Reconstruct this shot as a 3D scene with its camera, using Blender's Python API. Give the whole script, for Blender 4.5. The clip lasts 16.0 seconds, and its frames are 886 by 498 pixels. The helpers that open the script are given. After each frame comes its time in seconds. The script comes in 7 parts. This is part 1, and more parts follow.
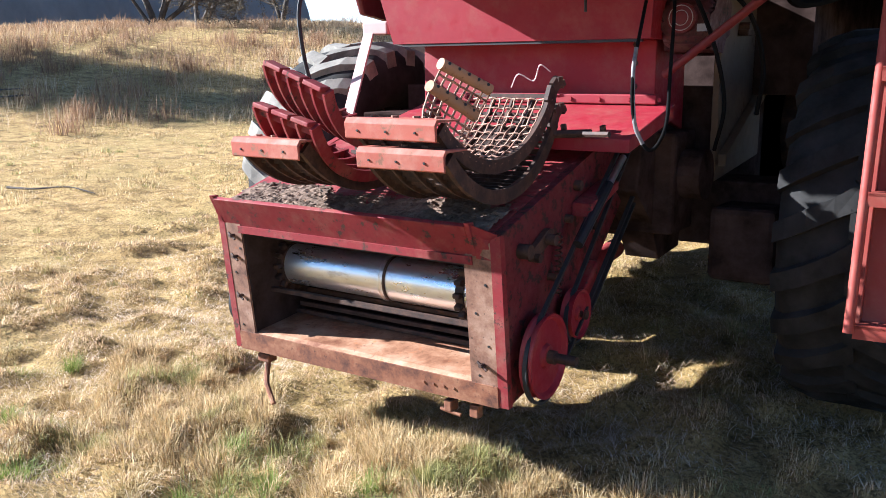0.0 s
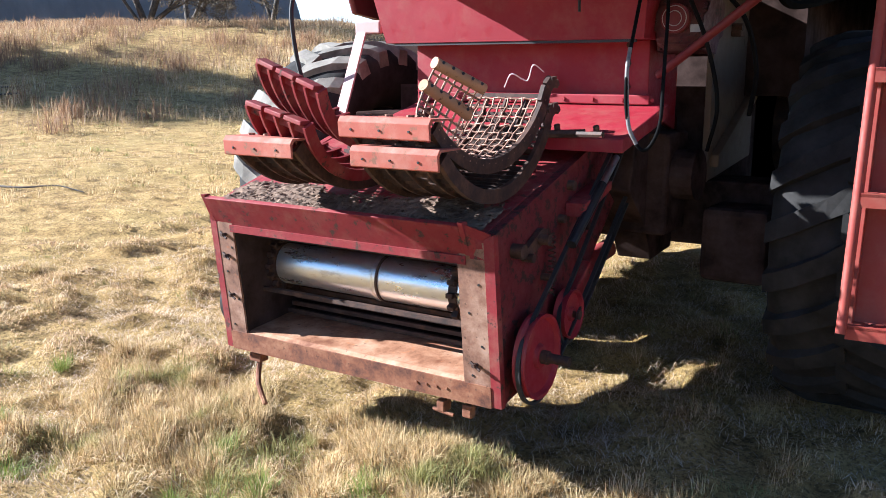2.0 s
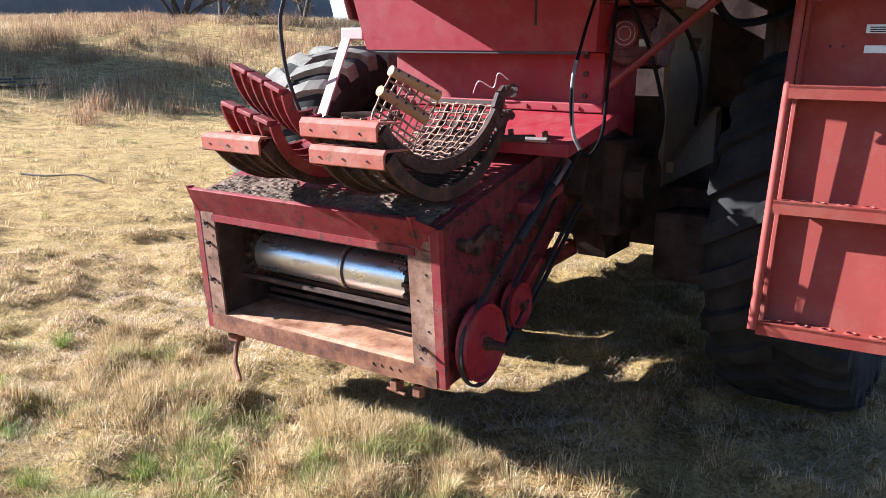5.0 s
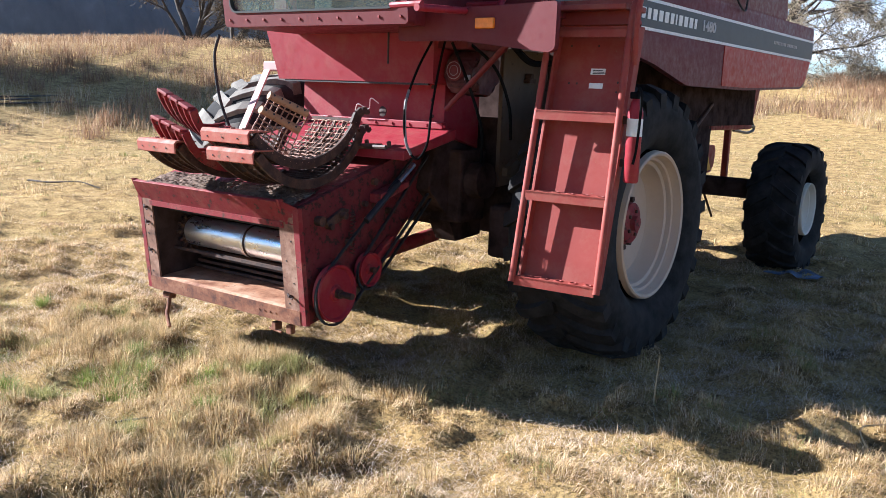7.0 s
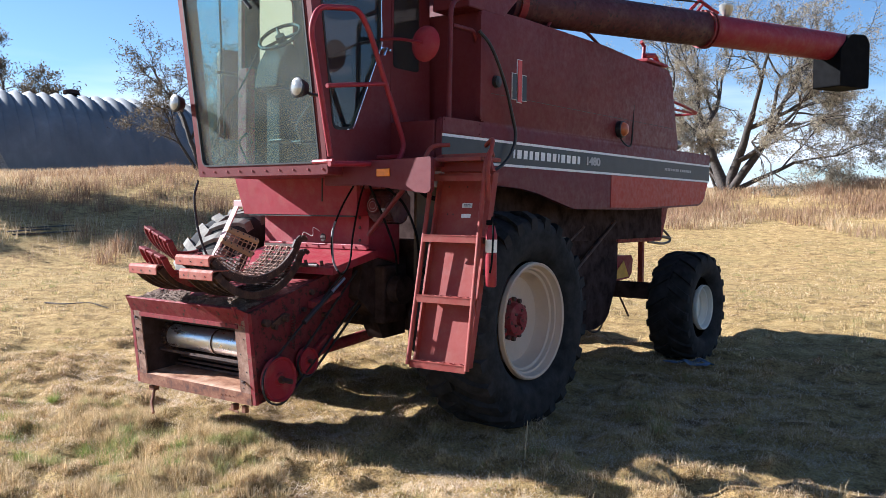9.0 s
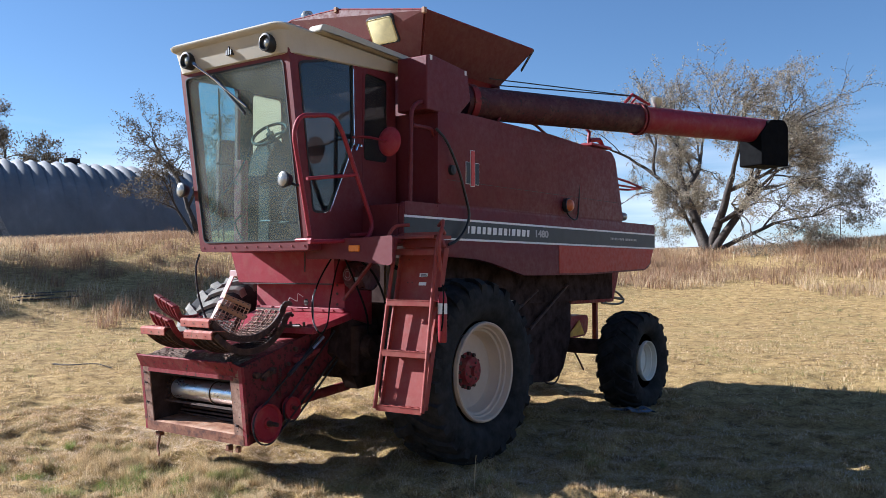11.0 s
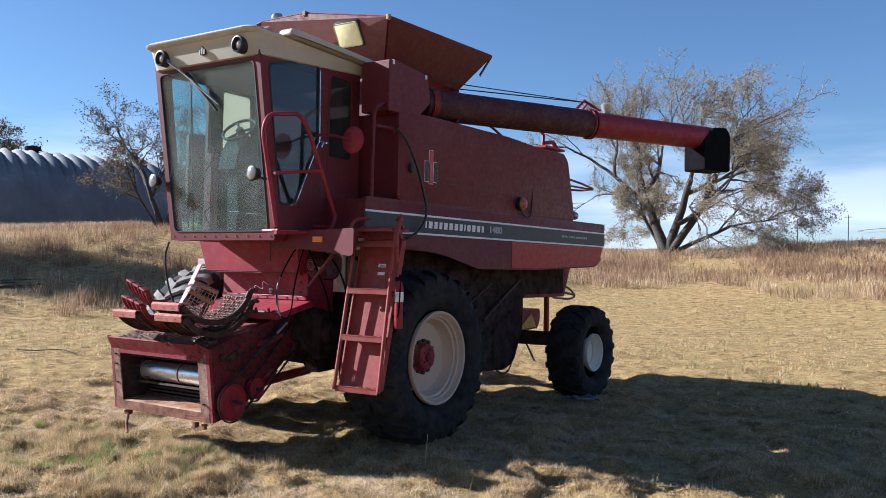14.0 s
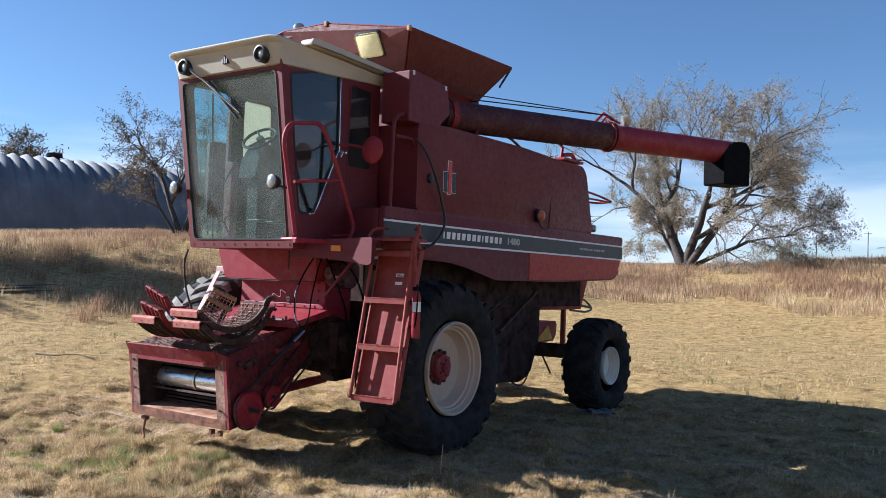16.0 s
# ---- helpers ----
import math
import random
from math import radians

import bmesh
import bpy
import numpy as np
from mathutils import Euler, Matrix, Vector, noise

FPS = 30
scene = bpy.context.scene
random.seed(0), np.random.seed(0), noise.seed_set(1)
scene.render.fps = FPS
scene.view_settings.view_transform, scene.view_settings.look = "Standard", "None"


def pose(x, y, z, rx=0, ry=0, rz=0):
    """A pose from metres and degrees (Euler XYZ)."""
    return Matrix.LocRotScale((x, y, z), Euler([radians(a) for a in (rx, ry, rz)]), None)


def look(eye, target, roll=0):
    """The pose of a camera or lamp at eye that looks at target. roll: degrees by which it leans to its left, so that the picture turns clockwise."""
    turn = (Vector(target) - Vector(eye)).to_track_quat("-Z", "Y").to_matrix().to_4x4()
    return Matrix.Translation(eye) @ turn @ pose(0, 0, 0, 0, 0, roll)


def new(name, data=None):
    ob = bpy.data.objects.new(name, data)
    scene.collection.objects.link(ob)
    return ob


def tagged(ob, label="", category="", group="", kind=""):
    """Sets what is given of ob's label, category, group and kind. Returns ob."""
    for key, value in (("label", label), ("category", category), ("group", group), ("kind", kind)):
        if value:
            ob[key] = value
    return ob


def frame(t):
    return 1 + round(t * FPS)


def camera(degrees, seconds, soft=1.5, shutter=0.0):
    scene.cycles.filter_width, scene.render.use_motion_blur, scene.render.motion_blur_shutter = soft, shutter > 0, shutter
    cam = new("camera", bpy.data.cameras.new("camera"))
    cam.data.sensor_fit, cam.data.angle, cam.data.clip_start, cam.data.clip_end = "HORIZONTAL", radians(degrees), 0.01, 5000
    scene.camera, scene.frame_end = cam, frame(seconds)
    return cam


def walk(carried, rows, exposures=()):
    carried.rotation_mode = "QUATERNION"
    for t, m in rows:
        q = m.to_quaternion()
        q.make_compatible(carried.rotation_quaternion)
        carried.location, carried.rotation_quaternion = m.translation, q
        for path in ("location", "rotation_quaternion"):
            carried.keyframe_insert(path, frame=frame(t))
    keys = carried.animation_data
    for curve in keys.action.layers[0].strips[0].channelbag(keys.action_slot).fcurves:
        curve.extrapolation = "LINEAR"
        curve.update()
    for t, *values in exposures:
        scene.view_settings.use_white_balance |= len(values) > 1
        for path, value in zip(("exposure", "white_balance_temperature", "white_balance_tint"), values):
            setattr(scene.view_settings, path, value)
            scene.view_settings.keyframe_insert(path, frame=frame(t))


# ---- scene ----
cam = camera(53.6, 16.0, soft=0.75)
PATH = [
    (0, (-0.857, 0.082, 1.483), (-1.946, 1.71, 1.082), -0.3),
    (0.5, (-0.858, 0.078, 1.482), (-1.944, 1.71, 1.084), 0.0),
    (1, (-0.865, 0.077, 1.479), (-1.944, 1.713, 1.083), 0.2),
    (1.5, (-0.869, 0.08, 1.479), (-1.945, 1.717, 1.08), 0.1),
    (2, (-0.872, 0.082, 1.478), (-1.942, 1.723, 1.078), 0.0),
    (2.5, (-0.873, 0.083, 1.476), (-1.941, 1.726, 1.076), 0.1),
    (3, (-0.869, 0.077, 1.475), (-1.934, 1.723, 1.076), 0.4),
    (3.2, (-0.868, 0.074, 1.476), (-1.931, 1.721, 1.08), 0.4),
    (5.5, (-0.153, -0.058, 1.519), (-1.287, 1.54, 1.116), 1.4),
    (6, (0.252, -0.211, 1.525), (-0.843, 1.414, 1.129), 1.9),
    (6.5, (0.673, -0.339, 1.556), (-0.457, 1.268, 1.182), 2.6),
    (7, (1.005, -0.603, 1.553), (-0.155, 0.988, 1.202), 2.2),
    (7.5, (1.359, -0.806, 1.595), (0.172, 0.775, 1.294), 1.1),
    (8, (1.735, -0.969, 1.634), (0.54, 0.622, 1.426), 0.7),
    (8.5, (2.077, -1.214, 1.64), (0.889, 0.389, 1.499), 1.0),
    (9, (2.423, -1.368, 1.663), (1.216, 0.224, 1.571), 0.5),
    (9.5, (2.688, -1.518, 1.711), (1.478, 0.074, 1.665), -0.2),
    (10, (2.95, -1.812, 1.719), (1.746, -0.215, 1.72), -0.4),
    (10.2, (3.042, -1.883, 1.754), (1.837, -0.287, 1.769), -0.5),
    (12.5, (3.762, -2.547, 1.673), (2.592, -0.927, 1.738), 1.3),
    (13, (3.763, -2.549, 1.685), (2.619, -0.91, 1.746), 1.3),
    (13.5, (3.752, -2.554, 1.681), (2.621, -0.905, 1.733), 1.2),
    (14, (3.758, -2.566, 1.684), (2.624, -0.919, 1.725), 1.1),
    (14.5, (3.753, -2.562, 1.683), (2.614, -0.918, 1.726), 1.0),
    (15, (3.742, -2.571, 1.675), (2.594, -0.934, 1.729), 1.6),
    (15.5, (3.753, -2.574, 1.678), (2.594, -0.945, 1.738), 2.0),
    (16, (3.748, -2.58, 1.675), (2.584, -0.955, 1.741), 1.9),
]
walk(cam, [(t, look(eye, target, roll)) for t, eye, target, roll in PATH], [(0, 2.10, 5550, 8), (3, 2.06, 5550, 8), (6, 1.96, 5600, 9), (7, 1.90, 5600, 10), (8, 1.85, 5600, 10), (9.5, 1.65, 5550, 10), (12, 1.35, 5450, 11), (16, 1.35, 5450, 11)])

# ---- light ----
SUN_AZ, SUN_EL = 20.0, 25.5          # the way the light travels, from +x towards +y; height over the horizon
world = bpy.data.worlds.new("sky")
scene.world = world
world.use_nodes = True
wn = world.node_tree.nodes
wl = world.node_tree.links
wn.clear()
sky = wn.new("ShaderNodeTexSky")
sky.sky_type = 'NISHITA'
sky.sun_disc = False
sky.sun_elevation = radians(SUN_EL)
sky.sun_rotation = radians(270 - SUN_AZ)
sky.air_density, sky.dust_density, sky.ozone_density = 1.0, 0.0, 3.0
sky.altitude = 900
back = wn.new("ShaderNodeBackground")
back.inputs["Strength"].default_value = 0.047
wout = wn.new("ShaderNodeOutputWorld")
# thin streaks of cloud low over the horizon
tc = wn.new("ShaderNodeTexCoord")
mp = wn.new("ShaderNodeMapping")
mp.inputs["Scale"].default_value = (1.5, 1.5, 14.0)
cn = wn.new("ShaderNodeTexNoise")
cn.inputs["Scale"].default_value = 2.2
cn.inputs["Detail"].default_value = 5
cr = wn.new("ShaderNodeValToRGB")
cr.color_ramp.elements[0].position, cr.color_ramp.elements[1].position = 0.36, 0.60
sp = wn.new("ShaderNodeSeparateXYZ")
hr = wn.new("ShaderNodeMapRange")
hr.inputs["From Min"].default_value, hr.inputs["From Max"].default_value = 0.17, 0.05
hr.inputs["To Min"].default_value, hr.inputs["To Max"].default_value = 0.0, 0.9
mu = wn.new("ShaderNodeMath")
mu.operation = 'MULTIPLY'
mx = wn.new("ShaderNodeMixRGB")
mx.inputs["Color2"].default_value = (8.6, 8.9, 9.4, 1)
wl.new(tc.outputs["Generated"], mp.inputs["Vector"])
wl.new(tc.outputs["Generated"], sp.inputs["Vector"])
wl.new(mp.outputs["Vector"], cn.inputs["Vector"])
wl.new(cn.outputs["Fac"], cr.inputs["Fac"])
wl.new(sp.outputs["Z"], hr.inputs["Value"])
wl.new(cr.outputs["Color"], mu.inputs[0])
wl.new(hr.outputs["Result"], mu.inputs[1])
wl.new(mu.outputs["Value"], mx.inputs["Fac"])
wl.new(sky.outputs["Color"], mx.inputs["Color1"])
wl.new(mx.outputs["Color"], back.inputs["Color"])
wl.new(back.outputs["Background"], wout.inputs["Surface"])

sun_data = bpy.data.lights.new("sun", 'SUN')
sun_data.energy, sun_data.angle, sun_data.color = 5.0, radians(0.5), (1.0, 0.94, 0.86)
sun = new("sun", sun_data)
sun_dir = Vector((math.cos(radians(SUN_EL)) * math.cos(radians(SUN_AZ)),
                  math.cos(radians(SUN_EL)) * math.sin(radians(SUN_AZ)), -math.sin(radians(SUN_EL))))
sun.matrix_world = Matrix.Translation((-30, -10, 30)) @ sun_dir.to_track_quat("-Z", "Y").to_matrix().to_4x4()


# ---- materials ----
def ramp(nt, fac, stops):
    r = nt.nodes.new("ShaderNodeValToRGB")
    while len(r.color_ramp.elements) < len(stops):
        r.color_ramp.elements.new(0.5)
    for e, (p, c) in zip(r.color_ramp.elements, stops):
        e.position, e.color = p, (*c, 1) if len(c) == 3 else c
    nt.links.new(fac, r.inputs["Fac"])
    return r.outputs["Color"]


def tex(nt, kind, scale, detail=4, rough=0.6, stretch=(1, 1, 1), world_space=False):
    c = nt.nodes.new("ShaderNodeNewGeometry" if world_space else "ShaderNodeTexCoord")
    m = nt.nodes.new("ShaderNodeMapping")
    m.inputs["Scale"].default_value = stretch
    nt.links.new(c.outputs["Position" if world_space else "Object"], m.inputs["Vector"])
    n = nt.nodes.new(kind)
    n.inputs["Scale"].default_value = scale
    if kind == "ShaderNodeTexNoise":
        n.inputs["Detail"].default_value, n.inputs["Roughness"].default_value = detail, rough
    nt.links.new(m.outputs["Vector"], n.inputs["Vector"])
    return n


def mix(nt, fac, a, b):
    m = nt.nodes.new("ShaderNodeMixRGB")
    for sock, v in ((m.inputs["Fac"], fac), (m.inputs["Color1"], a), (m.inputs["Color2"], b)):
        if isinstance(v, (int, float)):
            sock.default_value = v
        elif isinstance(v, tuple):
            sock.default_value = (*v, 1)
        else:
            nt.links.new(v, sock)
    return m.outputs["Color"]


def base(name, rough=0.5, metal=0.0):
    m = bpy.data.materials.new(name)
    m.use_nodes = True
    b = m.node_tree.nodes["Principled BSDF"]
    b.inputs["Roughness"].default_value, b.inputs["Metallic"].default_value = rough, metal
    return m, m.node_tree, b


def bump(nt, b, height, strength, dist):
    n = nt.nodes.new("ShaderNodeBump")
    n.inputs["Strength"].default_value, n.inputs["Distance"].default_value = strength, dist
    nt.links.new(height, n.inputs["Height"])
    nt.links.new(n.outputs["Normal"], b.inputs["Normal"])


def paint(name, col, worn, amount=0.5, rough=0.45, dust=(0.30, 0.22, 0.15), dust_amount=0.25):
    """Weathered machine paint: faded patches, chips down to worn, a film of dust."""
    m, nt, b = base(name, rough)
    b.inputs["Specular IOR Level"].default_value = 0.32
    fade = tex(nt, "ShaderNodeTexNoise", 2.3, 6, world_space=True)
    pale = tuple(min(1, c * 1.08 + 0.003) for c in col)
    deep = tuple(c * 0.93 for c in col)
    c1 = ramp(nt, fade.outputs["Fac"], [(0.3, deep), (0.52, col), (0.75, pale)])
    dn = tex(nt, "ShaderNodeTexNoise", 7.0, 8, 0.7, world_space=True)
    df = ramp(nt, dn.outputs["Fac"], [(0.48, (0, 0, 0)), (0.8, (dust_amount,) * 3)])
    c2 = mix(nt, df, c1, dust)
    chips = tex(nt, "ShaderNodeTexNoise", 19.0, 9, 0.72, world_space=True)
    lo = 0.74 - 0.22 * amount
    cf = ramp(nt, chips.outputs["Fac"], [(lo, (0, 0, 0)), (lo + 0.05, (1, 1, 1))])
    nt.links.new(mix(nt, cf, c2, worn), b.inputs["Base Color"])
    rr = ramp(nt, chips.outputs["Fac"], [(0.35, (rough,) * 3), (lo + 0.06, (0.85,) * 3)])
    nt.links.new(rr, b.inputs["Roughness"])
    bump(nt, b, chips.outputs["Fac"], 0.035, 0.003)
    return m


def rusty(name, cols, rough=0.85, metal=0.0, scale=9.0):
    """Rusted steel: cloudy brown, with pits and specks of fresh orange rust and dark scale."""
    m, nt, b = base(name, rough, metal)
    n = tex(nt, "ShaderNodeTexNoise", scale, 9, 0.7, world_space=True)
    c = ramp(nt, n.outputs["Fac"], [(0.36, cols[0]), (0.5, cols[1]), (0.66, cols[2])])
    o = tex(nt, "ShaderNodeTexNoise", scale * 2.2, 8, 0.75, (1.0, 1.3, 1.0), True)
    c = mix(nt, ramp(nt, o.outputs["Fac"], [(0.60, (0, 0, 0)), (0.68, (0.75,) * 3)]), c, tuple(min(1, k * f) for k, f in zip(cols[1], (1.5, 0.95, 0.55))))
    s = tex(nt, "ShaderNodeTexNoise", scale * 5.5, 6, 0.7, (1.2, 0.8, 1.0), True)
    c = mix(nt, ramp(nt, s.outputs["Fac"], [(0.60, (0, 0, 0)), (0.68, (0.8,) * 3)]), c, tuple(k * 0.45 for k in cols[0]))
    nt.links.new(c, b.inputs["Base Color"])
    f = tex(nt, "ShaderNodeTexNoise", 120, 4, world_space=True)
    bump(nt, b, f.outputs["Fac"], 0.25, 0.002)
    return m


def plain(name, col, rough=0.5, metal=0.0, vary=0.2, scale=14.0, bumpy=0.0):
    m, nt, b = base(name, rough, metal)
    n = tex(nt, "ShaderNodeTexNoise", scale, 7, 0.65, world_space=True)
    lo, hi = tuple(c * (1 - vary) for c in col), tuple(min(1, c * (1 + vary)) for c in col)
    nt.links.new(ramp(nt, n.outputs["Fac"], [(0.35, lo), (0.65, hi)]), b.inputs["Base Color"])
    if bumpy:
        bump(nt, b, n.outputs["Fac"], bumpy, 0.004)
    return m


RUST = (0.16, 0.075, 0.04)
M_red = paint("red_machine_paint", (0.122, 0.0145, 0.0180), RUST, 0.18, 0.42, dust_amount=0.04)
M_redworn = paint("worn_red_paint", (0.20, 0.0165, 0.022), (0.065, 0.034, 0.026), 0.80, 0.5, dust_amount=0.4)
M_orange = paint("faded_ladder_paint", (0.235, 0.036, 0.027), (0.22, 0.10, 0.065), 0.35, 0.5, dust_amount=0.25)
M_skirt = paint("fresh_red_paint", (0.36, 0.022, 0.012), RUST, 0.1, 0.33, dust_amount=0.03)
M_bright = paint("bright_red_paint", (0.24, 0.0135, 0.025), RUST, 0.2, 0.4)
M_tank = paint("tank_extension_paint", (0.105, 0.018, 0.014), (0.16, 0.085, 0.05), 0.45, 0.42, dust_amount=0.12)
M_auger = paint("dark_weathered_red", (0.062, 0.014, 0.018), (0.032, 0.024, 0.026), 0.8, 0.42)
M_cream = paint("cream_paint", (0.50, 0.40, 0.31), (0.28, 0.19, 0.14), 0.35, 0.5, dust_amount=0.2)
M_white = paint("white_roof_paint", (0.66, 0.62, 0.53), (0.45, 0.4, 0.33), 0.15, 0.4, dust_amount=0.15)
M_roof = paint("aged_roof_paint", (0.44, 0.40, 0.325), (0.32, 0.27, 0.20), 0.15, 0.45, dust_amount=0.2)
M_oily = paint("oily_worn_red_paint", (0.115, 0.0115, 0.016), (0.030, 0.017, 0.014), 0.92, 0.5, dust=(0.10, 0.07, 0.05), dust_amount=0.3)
M_tan = paint("tan_panel_paint", (0.12, 0.085, 0.06), (0.07, 0.045, 0.035), 0.6, 0.7)
M_strap = paint("faded_pink_primer", (0.46, 0.30, 0.29), (0.30, 0.17, 0.13), 0.4, 0.5)
M_rod = paint("rusty_tan_rod_paint", (0.36, 0.20, 0.115), (0.16, 0.075, 0.045), 0.7, 0.6)
M_rail = paint("scuffed_concave_rail_paint", (0.34, 0.085, 0.058), (0.20, 0.10, 0.065), 0.8, 0.6, dust=(0.48, 0.33, 0.25), dust_amount=0.5)
M_rust = rusty("rusted_steel", [(0.07, 0.024, 0.014), (0.185, 0.066, 0.031), (0.29, 0.135, 0.072)])
M_rusttray = rusty("polished_rusty_tray", [(0.17, 0.062, 0.030), (0.35, 0.175, 0.10), (0.47, 0.31, 0.21)], 0.6, 0.15, 6.0)
M_barerust = rusty("bare_scuffed_steel", [(0.09, 0.040, 0.025), (0.21, 0.105, 0.068), (0.34, 0.21, 0.15)], 0.65, 0.1)
M_darkrust = rusty("dark_oily_rust", [(0.020, 0.010, 0.008), (0.048, 0.022, 0.015), (0.10, 0.050, 0.032)], 0.7, 0.1, 14.0)
M_wire = rusty("rusty_wire", [(0.13, 0.062, 0.042), (0.27, 0.145, 0.10), (0.42, 0.26, 0.185)], 0.75, 0.1, 20)
M_black = plain("black_rubber", (0.018, 0.018, 0.019), 0.7, 0, 0.3, 25)
M_tyre = plain("dusty_tyre_rubber", (0.021, 0.020, 0.020), 0.9, 0, 0.5, 7, 0.3)
M_tyre.node_tree.nodes["Principled BSDF"].inputs["Specular IOR Level"].default_value = 0.2
# dust plus sunlight put into the colour, for the sunward wheel's lugs
M_tyrelit = plain("sunlit_dusty_rubber", (0.17, 0.155, 0.135), 0.95, 0, 0.45, 6, 0.3)
M_boot = plain("black_boot_rubber", (0.006, 0.006, 0.0065), 0.95, 0, 0.3, 12)
M_boot.node_tree.nodes["Principled BSDF"].inputs["Specular IOR Level"].default_value = 0.08
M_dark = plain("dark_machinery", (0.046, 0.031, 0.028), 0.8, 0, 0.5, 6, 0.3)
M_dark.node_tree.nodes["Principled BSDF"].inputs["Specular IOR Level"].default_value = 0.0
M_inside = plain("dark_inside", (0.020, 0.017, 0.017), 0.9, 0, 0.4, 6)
M_steel = plain("bright_steel", (0.62, 0.61, 0.60), 0.32, 0.95, 0.15, 30)
M_drum, _nt, _b = base("worn_polished_drum", 0.3, 0.9)
_n = tex(_nt, "ShaderNodeTexNoise", 5, 8, 0.7, (1, 3, 3), True)
_nt.links.new(ramp(_nt, _n.outputs["Fac"], [(0.28, (0.55, 0.50, 0.46)), (0.42, (0.85, 0.84, 0.83)), (0.72, (0.92, 0.92, 0.92))]), _b.inputs["Base Color"])
_nt.links.new(ramp(_nt, _n.outputs["Fac"], [(0.3, (0.42,) * 3), (0.6, (0.26,) * 3)]), _b.inputs["Roughness"])
M_decal = plain("charcoal_decal", (0.014, 0.017, 0.021), 0.5, 0, 0.25, 10)
M_letter = plain("white_decal", (0.72, 0.70, 0.68), 0.5, 0, 0.1, 30)
M_greyletter = plain("grey_decal", (0.34, 0.33, 0.33), 0.5, 0, 0.1, 30)
M_logored = plain("logo_red", (0.50, 0.04, 0.03), 0.5, 0, 0.1, 30)
M_logoblack = plain("logo_black", (0.012, 0.012, 0.013), 0.5, 0, 0.1, 30)
M_amber = plain("amber_lens", (0.75, 0.22, 0.02), 0.25, 0, 0.1, 30)
M_oldamber = plain("faded_amber_lens", (0.42, 0.10, 0.025), 0.35, 0, 0.2, 20)
M_lens = plain("clouded_lens", (0.40, 0.39, 0.36), 0.12, 0.5, 0.1, 30)
M_yellowlens = plain("yellowed_lens", (0.82, 0.70, 0.36), 0.3, 0, 0.08, 20)
M_guard = plain("worn_hose_sleeve", (0.16, 0.15, 0.15), 0.5, 0, 0.3, 30)
M_chrome = plain("chrome", (0.75, 0.75, 0.75), 0.15, 1.0, 0.05, 30)
M_blackpaint = plain("black_metal", (0.02, 0.02, 0.022), 0.45, 0.2, 0.3, 20)
M_seat = plain("seat_vinyl", (0.018, 0.016, 0.015), 0.6, 0, 0.3, 20)
M_dirt = rusty("dry_chaff_dirt", [(0.085, 0.050, 0.034), (0.15, 0.094, 0.064), (0.23, 0.152, 0.105)], 0.95, 0, 14)
M_yellow = plain("yellow_paint", (0.62, 0.33, 0.03), 0.5, 0, 0.2, 10)
M_sign = plain("pale_sticker", (0.72, 0.72, 0.68), 0.5, 0, 0.08, 20)
M_blue = plain("blue_grey_cloth", (0.09, 0.12, 0.18), 0.9, 0, 0.5, 12, 0.4)


def glass(name, tint, shine, film=0.0):
    """Tinted glass with an uneven film of dust: lets light through, mirrors more at a slant."""
    m, nt, b = base(name, 0.02)
    t = nt.nodes.new("ShaderNodeBsdfTransparent")
    t.inputs["Color"].default_value = (*tint, 1)
    g = nt.nodes.new("ShaderNodeBsdfGlossy")
    g.inputs["Roughness"].default_value = 0.02
    lw = nt.nodes.new("ShaderNodeLayerWeight")
    lw.inputs["Blend"].default_value = 0.5
    pw = nt.nodes.new("ShaderNodeMath")
    pw.operation = 'POWER'
    pw.inputs[1].default_value = 4.0
    ma = nt.nodes.new("ShaderNodeMath")
    ma.operation = 'MULTIPLY_ADD'
    ma.inputs[1].default_value, ma.inputs[2].default_value = 0.85, shine
    s = nt.nodes.new("ShaderNodeMixShader")
    nt.links.new(lw.outputs["Facing"], pw.inputs[0])
    nt.links.new(pw.outputs["Value"], ma.inputs[0])
    nt.links.new(ma.outputs["Value"], s.inputs["Fac"])
    nt.links.new(t.outputs["BSDF"], s.inputs[1])
    nt.links.new(g.outputs["BSDF"], s.inputs[2])
    dust = nt.nodes.new("ShaderNodeBsdfDiffuse")
    dust.inputs["Color"].default_value = (0.72, 0.74, 0.72, 1)
    n = tex(nt, "ShaderNodeTexNoise", 1.6, 6, 0.65)
    f = ramp(nt, n.outputs["Fac"], [(0.30, (film * 0.35,) * 3), (0.72, (film * 1.5,) * 3)])
    d = nt.nodes.new("ShaderNodeMixShader")
    nt.links.new(f, d.inputs["Fac"])
    nt.links.new(s.outputs["Shader"], d.inputs[1])
    nt.links.new(dust.outputs["BSDF"], d.inputs[2])
    nt.links.new(d.outputs["Shader"], nt.nodes["Material Output"].inputs["Surface"])
    return m


M_glass = glass("tinted_glass", (0.76, 0.90, 0.89), 0.03, 0.062)
M_darkglass = glass("dark_dusty_glass", (0.26, 0.30, 0.29), 0.05, 0.03)

# corrugated shed sheet
M_shed, _nt, _b = base("weathered_galvanised_sheet", 0.65, 0.0)
_n = tex(_nt, "ShaderNodeTexNoise", 0.5, 6, 0.65, (1, 1, 0.5), True)
_nt.links.new(ramp(_nt, _n.outputs["Fac"], [(0.3, (0.12, 0.122, 0.126)), (0.55, (0.17, 0.172, 0.176)), (0.8, (0.25, 0.252, 0.254))]), _b.inputs["Base Color"])

